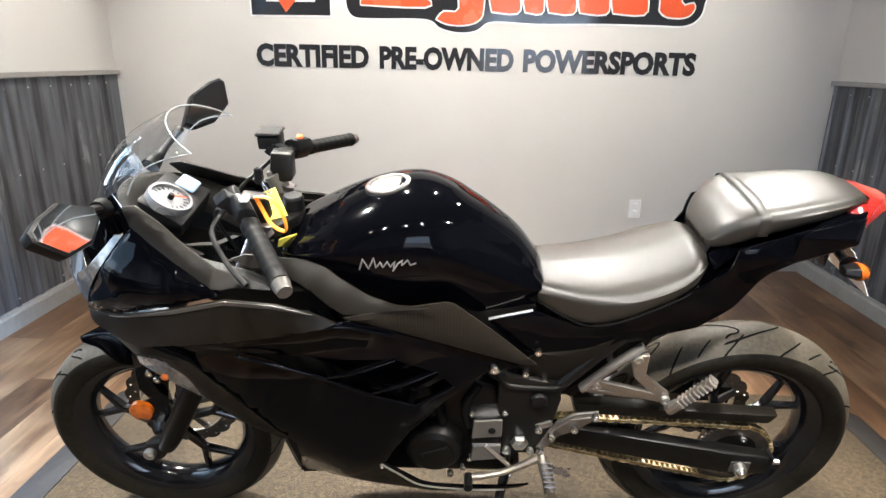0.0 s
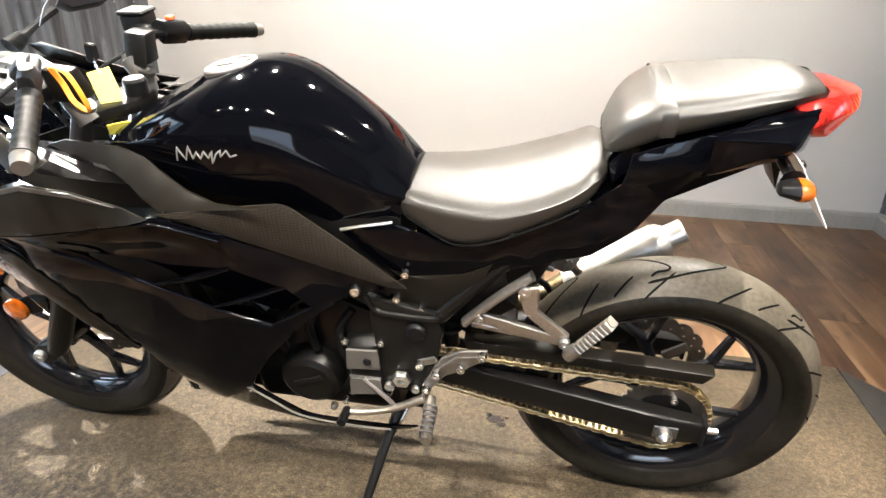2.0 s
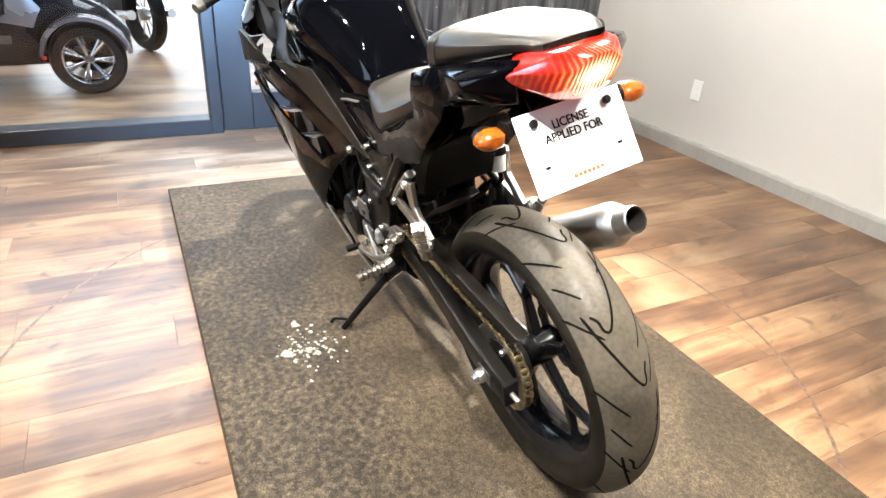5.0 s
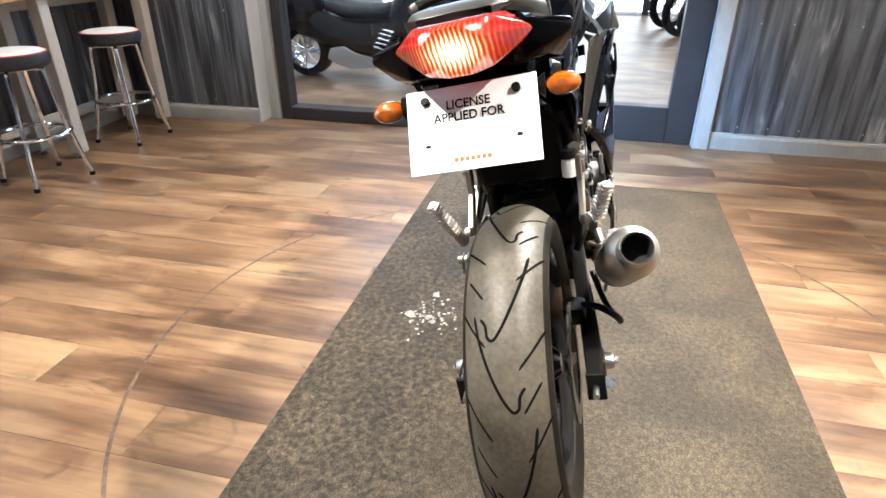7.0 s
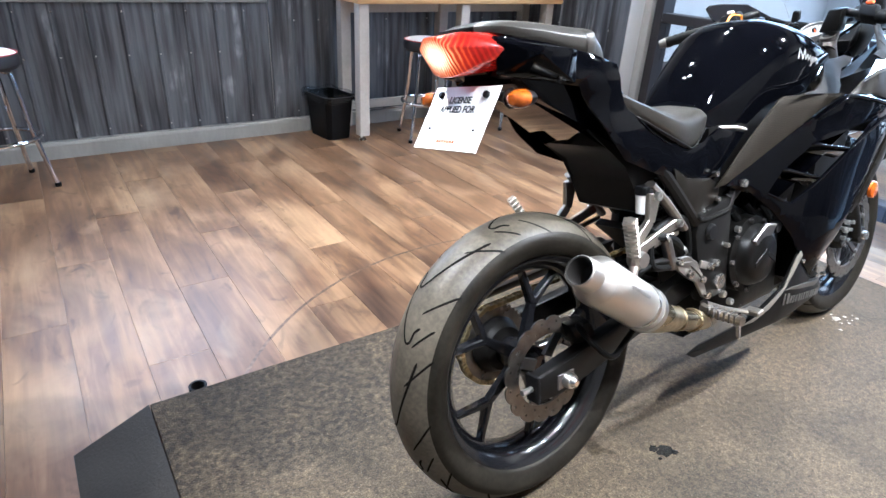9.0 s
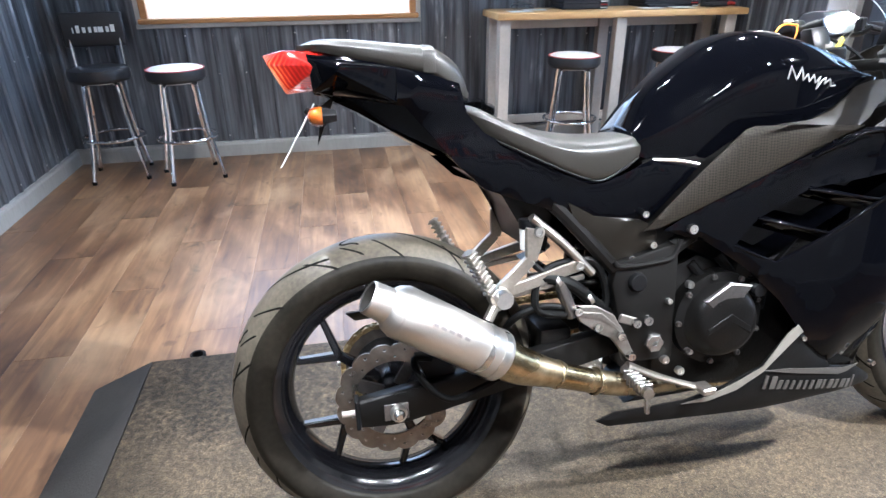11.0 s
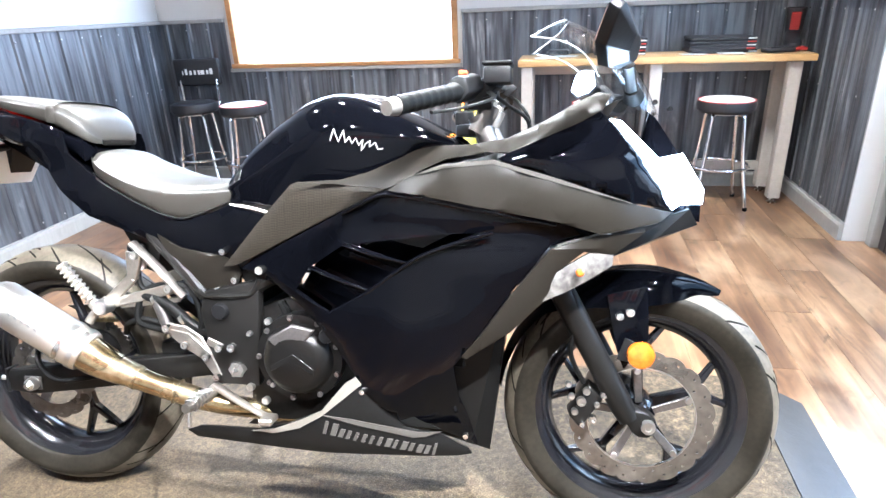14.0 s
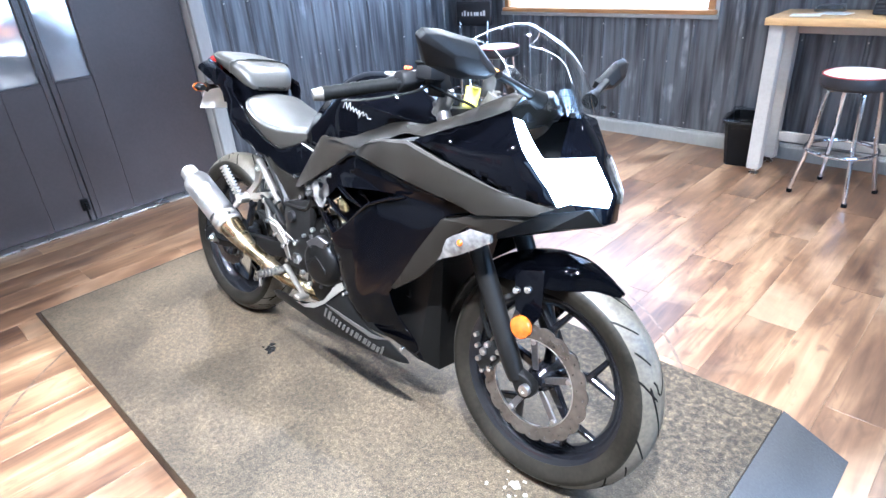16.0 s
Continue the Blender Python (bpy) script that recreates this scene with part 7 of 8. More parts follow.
ring_i = [spk.verts.new((0.060 * math.cos(2 * math.pi * k / (2 * NT)), CY - 0.003, 0.060 * math.sin(2 * math.pi * k / (2 * NT)))) for k in range(2 * NT)]
for k in range(2 * NT):
    spk.faces.new((ring_o[k], ring_o[(k + 1) % (2 * NT)], ring_i[(k + 1) % (2 * NT)], ring_i[k]))
ex = bmesh.ops.extrude_face_region(spk, geom=list(spk.faces))
for gq in ex["geom"]:
    if isinstance(gq, bmesh.types.BMVert):
        gq.co.y += 0.006
spr = part("rear_sprocket", moved(spk, pose(SX, 0, SZ)), DISC, rw, "steel rear sprocket", smooth=0)
part("sprocket_carrier", moved(lathe([(0.0, -0.096), (0.040, -0.096), (0.062, -0.092), (0.066, -0.078), (0.050, -0.050)], 32, "y"), pose(SX, 0, SZ)), FRAMEP, spr)
for k in range(5):
    a = 2 * math.pi * k / 5
    bolt_at(spr, SX + 0.052 * math.cos(a), -0.096, SZ + 0.052 * math.sin(a), 0.008)
path = []
dx, dz = SX - FX, SZ - FZ
L = math.hypot(dx, dz)
base_a = math.atan2(dz, dx)
off = math.acos((SR - FR) / L)
for k in range(30):
    a = base_a + off - (2 * off) * k / 29
    path.append((SX + SR * math.cos(a), SZ + SR * math.sin(a)))
for k in range(12):
    a = base_a - off - (2 * math.pi - 2 * off) * k / 11
    path.append((FX + FR * math.cos(a), FZ + FR * math.sin(a)))
path.append(path[0])
seglen = [math.hypot(b[0] - a[0], b[1] - a[1]) for a, b in zip(path, path[1:])]
total = sum(seglen)
NL = round(total / 0.0145)
chn = bmesh.new()
for k in range(NL):
    tgt = total * k / NL
    i = 0
    while tgt > seglen[i]:
        tgt -= seglen[i]
        i += 1
    a, b = path[i], path[i + 1]
    t = tgt / seglen[i]
    x, z = a[0] + (b[0] - a[0]) * t, a[1] + (b[1] - a[1]) * t
    ang = math.degrees(math.atan2(b[1] - a[1], b[0] - a[0]))
    wdt = 0.0085 if k % 2 else 0.0065
    for sy in (-1, 1):
        chn = join(chn, moved(box(-0.009, 0.009, sy * wdt - 0.001, sy * wdt + 0.001, -0.0055, 0.0055, 0.002), pose(x, CY, z) @ pose(0, 0, 0, 0, -ang, 0)))
    chn = join(chn, moved(lathe([(0.0, -0.0095), (0.0035, -0.0095), (0.0045, -0.005), (0.0045, 0.005), (0.0035, 0.0095), (0.0, 0.0095)], 6, "y"), pose(x, CY, z)))
tagged(part("drive_chain", chn, CHAIN, moto, "oily steel drive chain", smooth=0), kind="stuff")
part("chain_guard", rounded(hull([(0.30, -0.098, 0.462), (0.30, -0.070, 0.468), (0.78, -0.098, 0.435), (0.78, -0.070, 0.440), (0.31, -0.099, 0.435), (0.76, -0.100, 0.412), (0.31, -0.094, 0.435), (0.76, -0.094, 0.412)]), 0.003), MATTE, moto, "black chain guard")
part("hugger", hull([(0.30, 0.06, 0.45), (0.30, -0.06, 0.45), (0.40, 0.06, 0.53), (0.40, -0.06, 0.53), (0.38, 0.055, 0.54), (0.38, -0.055, 0.54), (0.28, 0.055, 0.46), (0.28, -0.055, 0.46)]), SATIN, moto)

# -- foot rests, pedals --
for s in SIDES:
    def arm3(p, q, wp, wq, y0, y1):
        A, B = Vector((p[0], 0, p[1])), Vector((q[0], 0, q[1]))
        n = Vector((-(B - A).z, 0, (B - A).x)).normalized()
        return rounded(hull([(c.x, s * y, c.z) for y in (y0, y1) for c in (A + n * wp, A - n * wp, B + n * wq, B - n * wq)]), 0.002, 1)

    hb = part("pillion_peg_bracket", join(arm3((0.418, 0.628), (0.428, 0.566), 0.020, 0.011, 0.112, 0.124), arm3((0.428, 0.570), (0.492, 0.512), 0.011, 0.013, 0.112, 0.124), arm3((0.330, 0.548), (0.492, 0.506), 0.012, 0.011, 0.112, 0.124)), ALLOY, moto, "cast alloy pillion footrest bracket")
    part("bracket_rail", tube([(0.305, s * 0.116, 0.528), (0.365, s * 0.116, 0.594), (0.425, s * 0.114, 0.648)], 0.013, 10, 3, flat=0.7), PEGALLOY, hb, "satin alloy subframe rail")
    part("lower_strut", arm3((0.318, 0.522), (0.470, 0.500), 0.006, 0.006, 0.108, 0.116), ALLOY, hb)
    for x, z, r in ((0.414, 0.622, 0.010), (0.335, 0.548, 0.009), (0.492, 0.508, 0.011)):
        bolt_at(hb, x, s * 0.127, z, r, STEEL)
    A, B = Vector((0.500, s * 0.138, 0.490)), Vector((0.562, s * 0.171, 0.608))
    pg = part("pillion_peg", tube([tuple(A), tuple(A.lerp(B, 0.2)), tuple(A.lerp(B, 0.25)), tuple(B)], [0.013, 0.013, 0.009, 0.009], 10, 1), ALLOY, hb, "folded ribbed alloy peg")
    pm = Matrix.Translation(A) @ (B - A).to_track_quat("Z", "Y").to_matrix().to_4x4()
    span = (B - A).length
    for k in range(9):
        part("peg_rib", moved(rounded(box(-0.013, 0.013, -0.010, 0.010, -0.0028, 0.0028, 0), 0.001, 1), pm @ pose(0, 0, span * (0.28 + 0.085 * k))), ALLOY, pg)
    rp = part("rider_peg_plate", join(rounded(prism([(0.352, 0.470), (0.300, 0.464), (0.262, 0.440), (0.240, 0.400), (0.262, 0.388), (0.300, 0.410), (0.336, 0.436)], s * 0.122, s * 0.130, "y"), 0.002, 1),
                                      arm3((0.262, 0.410), (0.226, 0.348), 0.016, 0.009, 0.122, 0.130), arm3((0.250, 0.432), (0.214, 0.418), 0.009, 0.009, 0.122, 0.130)), PEGALLOY, moto, "satin alloy heel plate")
    part("plate_rib", rounded(prism([(0.343, 0.458), (0.290, 0.449), (0.244, 0.407), (0.248, 0.400), (0.292, 0.440), (0.340, 0.449)], s * 0.1295, s * 0.1335, "y"), 0.001, 1), PEGALLOY, rp)
    for x, z in ((0.342, 0.460), (0.300, 0.422), (0.218, 0.419), (0.228, 0.350), (0.250, 0.396)):
        bolt_at(rp, x, s * 0.136, z, 0.009)
    pg = part("rider_peg", tube([(0.235, s * 0.13, 0.322), (0.238, s * 0.165, 0.316), (0.245, s * 0.235, 0.318)], [0.013, 0.012, 0.011], 10, 2), ALLOY, rp, "alloy rider peg")
    part("peg_feeler", tube([(0.244, s * 0.225, 0.312), (0.244, s * 0.227, 0.276)], 0.0055, 8, 1), STEEL, pg)
    for k in range(6):
        part("peg_rib", moved(box(-0.013, 0.013, -0.002, 0.002, -0.011, 0.013, 0.001), pose(0.242, s * (0.155 + 0.013 * k), 0.318)), DARKALLOY, pg)
bp = part("brake_pedal", tube([(0.236, 0.135, 0.332), (0.18, 0.146, 0.306), (0.12, 0.158, 0.284), (0.088, 0.170, 0.276)], [0.012, 0.010, 0.009, 0.012], 10, 4, flat=0.7), ALLOY, moto, "alloy rear brake pedal")
part("pedal_pad", box(0.074, 0.104, 0.158, 0.198, 0.272, 0.286, 0.003), ALLOY, bp)
gs = part("gear_lever", tube([(0.225, -0.140, 0.330), (0.16, -0.150, 0.300), (0.10, -0.158, 0.288), (0.06, -0.165, 0.292)], [0.010, 0.008, 0.008, 0.008], 10, 4), ALLOY, moto, "alloy gear lever")
part("lever_rubber", tube([(0.062, -0.160, 0.292), (0.060, -0.200, 0.294)], 0.010, 10, 1), RUBBER, gs)
part("shift_rod", tube([(0.16, -0.145, 0.305), (0.10, -0.140, 0.37)], 0.005, 8, 1), STEEL, gs)
mc = part("rear_master_cylinder", tube([(0.345, 0.118, 0.445), (0.372, 0.118, 0.520)], 0.013, 12, 1), DARKALLOY, moto)
part("fluid_reservoir", join(moved(lathe([(0.0, 0.0), (0.017, 0.0), (0.018, 0.040), (0.0, 0.040)], 16), pose(0.425, 0.100, 0.585))), WHITEPLASTIC, mc, "pale translucent reservoir")
part("reservoir_cap", moved(lathe([(0.0, 0.018), (0.018, 0.018), (0.020, 0.014), (0.020, 0.0), (0.0, 0.0)], 18), pose(0.425, 0.100, 0.626)), PLASTIC, mc)
part("brake_line", tube([(0.36, 0.12, 0.45), (0.42, 0.12, 0.47), (0.40, 0.11, 0.54), (0.30, 0.11, 0.55), (0.27, 0.11, 0.47), (0.30, 0.115, 0.43)], 0.008, 8, 6), RUBBER, mc)
part("cooling_hose", tube([(0.44, 0.090, 0.500), (0.405, 0.112, 0.528), (0.347, 0.118, 0.509), (0.295, 0.112, 0.463), (0.26, 0.10, 0.44)], 0.0125, 12, 6), RUBBER, moto, "thick black rubber hose")
part("breather_hose", tube([(0.475, 0.095, 0.43), (0.453, 0.112, 0.458), (0.407, 0.118, 0.472), (0.355, 0.118, 0.463)], 0.0075, 10, 6), RUBBER, moto)
for x, z in ((0.375, 0.520), (0.310, 0.478)):
    part("hose_clip", moved(lathe([(0.0130, -0.004), (0.0145, -0.004), (0.0145, 0.004), (0.0130, 0.004)], 16, "x", True), pose(x, 0.117, z, 0, 30, 0)), STEEL, moto)
for x, z, r in ((0.190, 0.420, 0.010), (0.150, 0.330, 0.009), (0.115, 0.300, 0.009), (0.145, 0.455, 0.006), (0.10, 0.485, 0.008), (0.095, 0.340, 0.006)):
    bolt_at(moto, x, 0.131, z, r, STEEL)
for x, z, r in ((0.150, 0.345, 0.011), (0.205, 0.345, 0.009), (0.050, 0.285, 0.008), (0.020, 0.262, 0.008)):
    bolt_at(moto, x, -0.131, z, r, STEEL)
part("reservoir_hose", tube([(0.425, 0.10, 0.585), (0.415, 0.11, 0.55), (0.375, 0.115, 0.525)], 0.006, 8, 5), RUBBER, mc)

# -- exhaust --
E0, E1 = Vector((0.512, 0.1775, 0.408)), Vector((0.697, 0.203, 0.530))
ed = (E1 - E0).normalized()
ex_ = part("silencer", tube([E0, E0 + ed * 0.004, E1 - ed * 0.004, E1], [0.044, 0.047, 0.047, 0.044], 40, 1), BRUSHED, moto, "brushed steel silencer", smooth=40)
part("end_cap", tube([E1, E1 + ed * 0.010, E1 + ed * 0.020, E1 + ed * 0.055, E1 + ed * 0.058], [0.045, 0.041, 0.031, 0.029, 0.027], 32, 1, cap=False), BRUSHED, ex_, "turned steel outlet cone")
part("outlet_bore", tube([E1 + ed * 0.058, E1 + ed * 0.056, E1 + ed * 0.012, E1 + ed * 0.010], [0.027, 0.0245, 0.022, 0.001], 24, 1, cap=False), mat("soot", (0.012, 0.010, 0.008), 0.8), ex_)
for t in (0.010, 0.040):
    part("clamp_band", tube([E0 + ed * t, E0 + ed * (t + 0.012)], 0.0485, 36, 1), STEEL, ex_)
part("mid_pipe", tube([E0 + ed * 0.004, E0 - ed * 0.045, (0.40, 0.168, 0.352), (0.30, 0.150, 0.312), (0.22, 0.130, 0.285), (0.10, 0.08, 0.25)], [0.040, 0.036, 0.026, 0.024, 0.023, 0.022], 24, 5), HEATED, ex_, "heat-tinted exhaust pipe", smooth=50)
for a in ((0.40, 0.168, 0.352), (0.315, 0.153, 0.318)):
    part("weld_ring", moved(lathe([(0.026 + 0.0025 * math.cos(k * math.pi / 4), 0.003 * math.sin(k * math.pi / 4)) for k in range(8)], 24, "x", True), Matrix.Translation(a) @ pose(0, 0, 0, 0, -22, 10)), HEATED, ex_)
part("hanger", tube([(0.525, 0.150, 0.470), (0.505, 0.140, 0.500), (0.490, 0.128, 0.520)], 0.010, 10, 3), ALLOY, ex_)
part("hanger_collar", moved(lathe([(0.0, 0.02), (0.016, 0.02), (0.018, 0.015), (0.018, -0.012), (0.0, -0.012)], 16, "y"), pose(0.492, 0.135, 0.505)), STEEL, ex_)
for k in range(5):
    q = E0 + ed * (0.10 + 0.016 * k) + Vector((-0.010, 0.0455, 0.012))
    part("maker_mark", moved(box(-0.005, 0.005, -0.0006, 0.0006, -0.003, 0.003, 0), Matrix.Translation(q) @ pose(0, 0, 0, 14, -34, -9)), STEEL, ex_, smooth=0)
part("header_pipe", tube([(0.10, 0.08, 0.25), (-0.05, 0.05, 0.225), (-0.24, 0.05, 0.26), (-0.30, 0.05, 0.40), (-0.24, 0.05, 0.50)], 0.019, 12, 5), HEATED, moto)

# -- side stand --
ss = part("side_stand", tube([(0.17, -0.075, 0.245), (0.15, -0.120, 0.225), (0.095, -0.275, 0.062)], [0.014, 0.012, 0.010], 10, 3), FRAMEP, moto, "black side stand, extended")
part("stand_foot", moved(box(-0.038, 0.030, -0.022, 0.022, -0.004, 0.004, 0.003), pose(0.092, -0.285, 0.056, -12, 0, 0)), FRAMEP, ss)
part("stand_spring", tube([(0.175, -0.085, 0.235), (0.135, -0.155, 0.175)], 0.006, 8, 1), STEEL, ss)
part("stand_tang", tube([(0.105, -0.25, 0.088), (0.065, -0.285, 0.082), (0.055, -0.30, 0.068)], 0.005, 8, 3), FRAMEP, ss)

# headlamp beam
HW = (moto.matrix_world @ Vector((-0.860, 0, 0.800)))
lamp("headlamp_beam", "SPOT", look(HW, HW + (moto.matrix_world.to_3x3() @ Vector((-1, 0, -0.62)))), 330, (0.36, 0.62, 1.0), 0.05, spot=92, blend=0.8)

# ---- goods on the counter ----
CLOTH = mat("dark_folded_cloth", (0.020, 0.020, 0.024), 0.85, var=0.3, fine=240, bump=0.4)
CLOTHR = mat("red_cloth", (0.32, 0.025, 0.02), 0.85, var=0.3, fine=240, bump=0.3)
PAPER = mat("paper", (0.72, 0.72, 0.70), 0.6, var=0.04)


def fold(w, d, h, seed):
    """A folded garment: a soft slab with a rolled front edge."""
    rnd = random.Random(seed)
    bm = box(-w / 2, w / 2, -d / 2, d / 2, 0, h, h * 0.42, 3)
    for v in bm.verts:
        v.co.z += rnd.uniform(-1, 1) * h * 0.06 + 0.004 * math.sin(v.co.x * 40 + seed)
        v.co.z = max(v.co.z, 0.0)
        v.co.x += rnd.uniform(-1, 1) * 0.004
    return bm


def stack(x, y, n, w, d, seed, tags):
    z = TZ + 0.001
    for k in range(n):
        th = thing("folded_shirt", "dark folded riding shirt stacked on the counter", "clothing", pose(x, y, z, 0, 0, (k * 37 + seed) % 9 - 4), group="folded clothing")
        part("garment", fold(w, d, 0.020, seed + k), CLOTH, th, smooth=60)
        if tags:
            part("size_tag", box(-w / 2 + 0.004, -w / 2 + 0.05, d / 2 - 0.004, d / 2 + 0.004, 0.006, 0.013, 0.001), CLOTHR if k % 2 else PAPER, th, "printed size tag", smooth=0)
        z += 0.0185


stack(-0.84, -1.60, 5, 0.30, 0.24, 3, True)
stack(-1.42, -1.58, 5, 0.36, 0.26, 8, True)
for k, (x, y, a) in enumerate(((-0.40, -1.45, 8), (-0.52, -1.52, -12), (-1.25, -1.42, 4), (-1.45, -1.40, -6))):
    tagged(obj("paper_sheet", moved(box(-0.07, 0.07, -0.05, 0.05, 0, 0.002, 0), pose(x, y, TZ + 0.001 + 0.002 * k, 0, 0, a)), PAPER, smooth=0), "loose white paper lying on the counter", "paper")
tagged(obj("crumpled_bag", fold(0.14, 0.09, 0.035, 21), glass("bag_film", (0.85, 0.87, 0.88), 0.3), smooth=60), "crumpled clear plastic bag on the counter", "bag").matrix_world = pose(-0.47, -1.62, TZ + 0.002)
bt = thing("riding_boot", "black and red riding boot standing on the counter", "boot", pose(-1.83, -1.60, TZ + 0.002, 0, 0, 75))
part("sole", prism([(-0.13, -0.04), (0.10, -0.045), (0.14, -0.02), (0.14, 0.02), (0.10, 0.045), (-0.13, 0.04)], 0, 0.018, "z", 0.004), RUBBER, bt)
part("foot", loft([(-0.13, [(0, 0.10), (0.035, 0.09), (0.042, 0.05), (0.040, 0.018)]), (-0.06, [(0, 0.13), (0.036, 0.11), (0.044, 0.05), (0.042, 0.018)]), (0.02, [(0, 0.095), (0.036, 0.08), (0.046, 0.05), (0.044, 0.018)]), (0.10, [(0, 0.065), (0.032, 0.058), (0.044, 0.04), (0.042, 0.018)]), (0.138, [(0, 0.045), (0.016, 0.042), (0.020, 0.03), (0.020, 0.018)])]), VINYL, bt, smooth=60)
part("shaft", lathe([(0.0, 0.09), (0.046, 0.09), (0.050, 0.15), (0.056, 0.23), (0.050, 0.235), (0.046, 0.16), (0.0, 0.15)], 20), VINYL, bt).matrix_local = pose(-0.075, 0, 0)
part("shin_panel", moved(box(-0.006, 0.006, -0.026, 0.026, 0.11, 0.21, 0.004), pose(-0.024, 0, 0, 0, 4, 0)), CLOTHR, bt, "red shin panel")
gl_ = thing("riding_gloves", "black and red riding gloves lying on the counter", "gloves", pose(-1.72, -1.47, TZ + 0.002, 0, 0, 20))
part("glove", fold(0.16, 0.10, 0.03, 40), CLOTH, gl_, smooth=60)
for k in range(4):
    part("finger", tube([(-0.08, -0.036 + 0.024 * k, 0.014), (-0.12, -0.040 + 0.026 * k, 0.018), (-0.15, -0.042 + 0.028 * k, 0.012)], 0.011, 8, 3), CLOTHR if k % 2 else CLOTH, gl_)

# ---- the showroom beyond the glass ----
SHOWWALL = mat("showroom_wall", (0.62, 0.63, 0.64), 0.7, var=0.03)
tagged(obj("wall_showroom", join(box(-9.3, -9.2, SOUTH - 1.3, NORTH + 1.5, 0, 3.6, 0), box(-9.2, WEST - 0.13, NORTH + 0.05, NORTH + 0.15, 0, 3.6, 0), box(-9.2, WEST - 0.13, SOUTH - 1.3, SOUTH - 1.2, 0, 3.6, 0)), SHOWWALL, smooth=0), "pale showroom walls beyond the glass", "wall", kind="structure")
tagged(obj("ceiling_showroom", box(-9.3, WEST - 0.13, SOUTH - 1.3, NORTH + 0.15, 3.6, 3.7, 0), CEILING, smooth=0), "dark showroom ceiling", "ceiling", kind="structure")
sw_ = thing("window_2", "large bright shop window across the showroom", "window", kind="structure")
daylight = glow("overcast_daylight", (0.90, 0.95, 1.0), 4.0)
for k in range(4):
    y = -2.3 + 1.5 * k
    part("pane", box(-9.19, -9.18, y, y + 1.4, 0.05, 2.9, 0), daylight, sw_, smooth=0)
    part("mullion", box(-9.19, -9.13, y + 1.4, y + 1.5, 0.0, 2.95, 0.004), DARKFRAME, sw_)

BODY = mat("metallic_black_body", (0.008, 0.007, 0.009), 0.12, 0.0, var=0.1, spec=0.35)
GREYP = mat("grey_step_plastic", (0.34, 0.34, 0.34), 0.4, var=0.1)
# three-wheeled roadster, nose towards +y in its own frame along +x
tw = thing("three_wheel_roadster", "black three-wheeled roadster with chrome wheels, parked", "roadster", pose(-3.38, -0.365, 0, 0, 0, 90), kind="")


def chrome_wheel(cx, cy, r, w, parent):
    h = part("wheel", moved(lathe([(0.0, -0.03), (0.03, -0.03), (0.035, 0.03), (0.0, 0.035)], 16, "y"), pose(cx, cy, r)), CHROME, parent, "chrome wheel")
    part("tyre", moved(lathe([(r * 0.68, -w / 2), (r * 0.9, -w / 2), (r, -w * 0.3), (r, w * 0.3), (r * 0.9, w / 2), (r * 0.68, w / 2)], 48, "y", True), pose(cx, cy, r)), RUBBER, h, smooth=50)
    part("rim", moved(lathe([(r * 0.70, -w * 0.48), (r * 0.66, -w * 0.4), (r * 0.62, 0), (r * 0.66, w * 0.4), (r * 0.70, w * 0.48), (r * 0.69, 0)], 48, "y", True), pose(cx, cy, r)), CHROME, h, smooth=50)
    for k in range(7):
        a = 2 * math.pi * k / 7
        for da in (-0.10, 0.10):
            part("spoke", moved(tube([(0.03 * math.cos(a), -w * 0.30, 0.03 * math.sin(a)), (r * 0.66 * math.cos(a + da), -w * 0.36, r * 0.66 * math.sin(a + da))], 0.009, 6, 1), pose(cx, cy, r)), CHROME, h)
    return h


for yy in (-0.22, 0.50):
    chrome_wheel(0.78, yy, 0.225, 0.15, tw)
    fn = bmesh.new()
    rows = []
    for i in range(17):
        a = radians(10 + 165 * i / 16)
        rows.append([fn.verts.new((0.78 + rr * math.cos(a), yy + q, 0.225 + rr * math.sin(a))) for rr, q in ((0.245, -0.10), (0.268, -0.085), (0.275, 0.0), (0.268, 0.085), (0.245, 0.10))])
    for a, b in zip(rows, rows[1:]):
        for k in range(4):
            fn.faces.new((a[k], a[k + 1], b[k + 1], b[k]))
    bmesh.ops.solidify(fn, geom=list(fn.faces), thickness=0.006)
    fo = part("wheel_fender", fn, mat("bronze_silver_fender", (0.24, 0.21, 0.23), 0.25, 0.7, var=0.08) if yy < 0 else BODY, tw, "silver-bronze wheel fender", smooth=50)
    part("marker_light", moved(box(-0.012, 0.012, -0.105, -0.098, -0.012, 0.012, 0.003), pose(0.54, yy, 0.25)), RED, fo, "small red marker")
    part("suspension_arm", tube([(0.78, yy * 0.8 + 0.03, 0.24), (0.62, 0.14, 0.26)], 0.02, 8, 1), DARKALLOY, tw)
chrome_wheel(-0.74, 0.14, 0.22, 0.20, tw)
part("front_body", loft([(0.28, [(0, 0.62), (0.20, 0.60), (0.27, 0.48), (0.27, 0.34), (0.20, 0.16)]), (0.45, [(0, 0.66), (0.18, 0.62), (0.25, 0.48), (0.24, 0.32), (0.16, 0.15)]), (0.70, [(0, 0.60), (0.14, 0.56), (0.19, 0.44), (0.18, 0.30), (0.12, 0.16)]), (0.92, [(0, 0.50), (0.11, 0.46), (0.15, 0.38), (0.13, 0.26), (0.08, 0.18)]), (1.05, [(0, 0.36), (0.05, 0.35), (0.07, 0.31), (0.06, 0.27), (0.04, 0.23)])]), BODY, tw, "gloss black nose", smooth=60).location = (0, 0.14, 0)
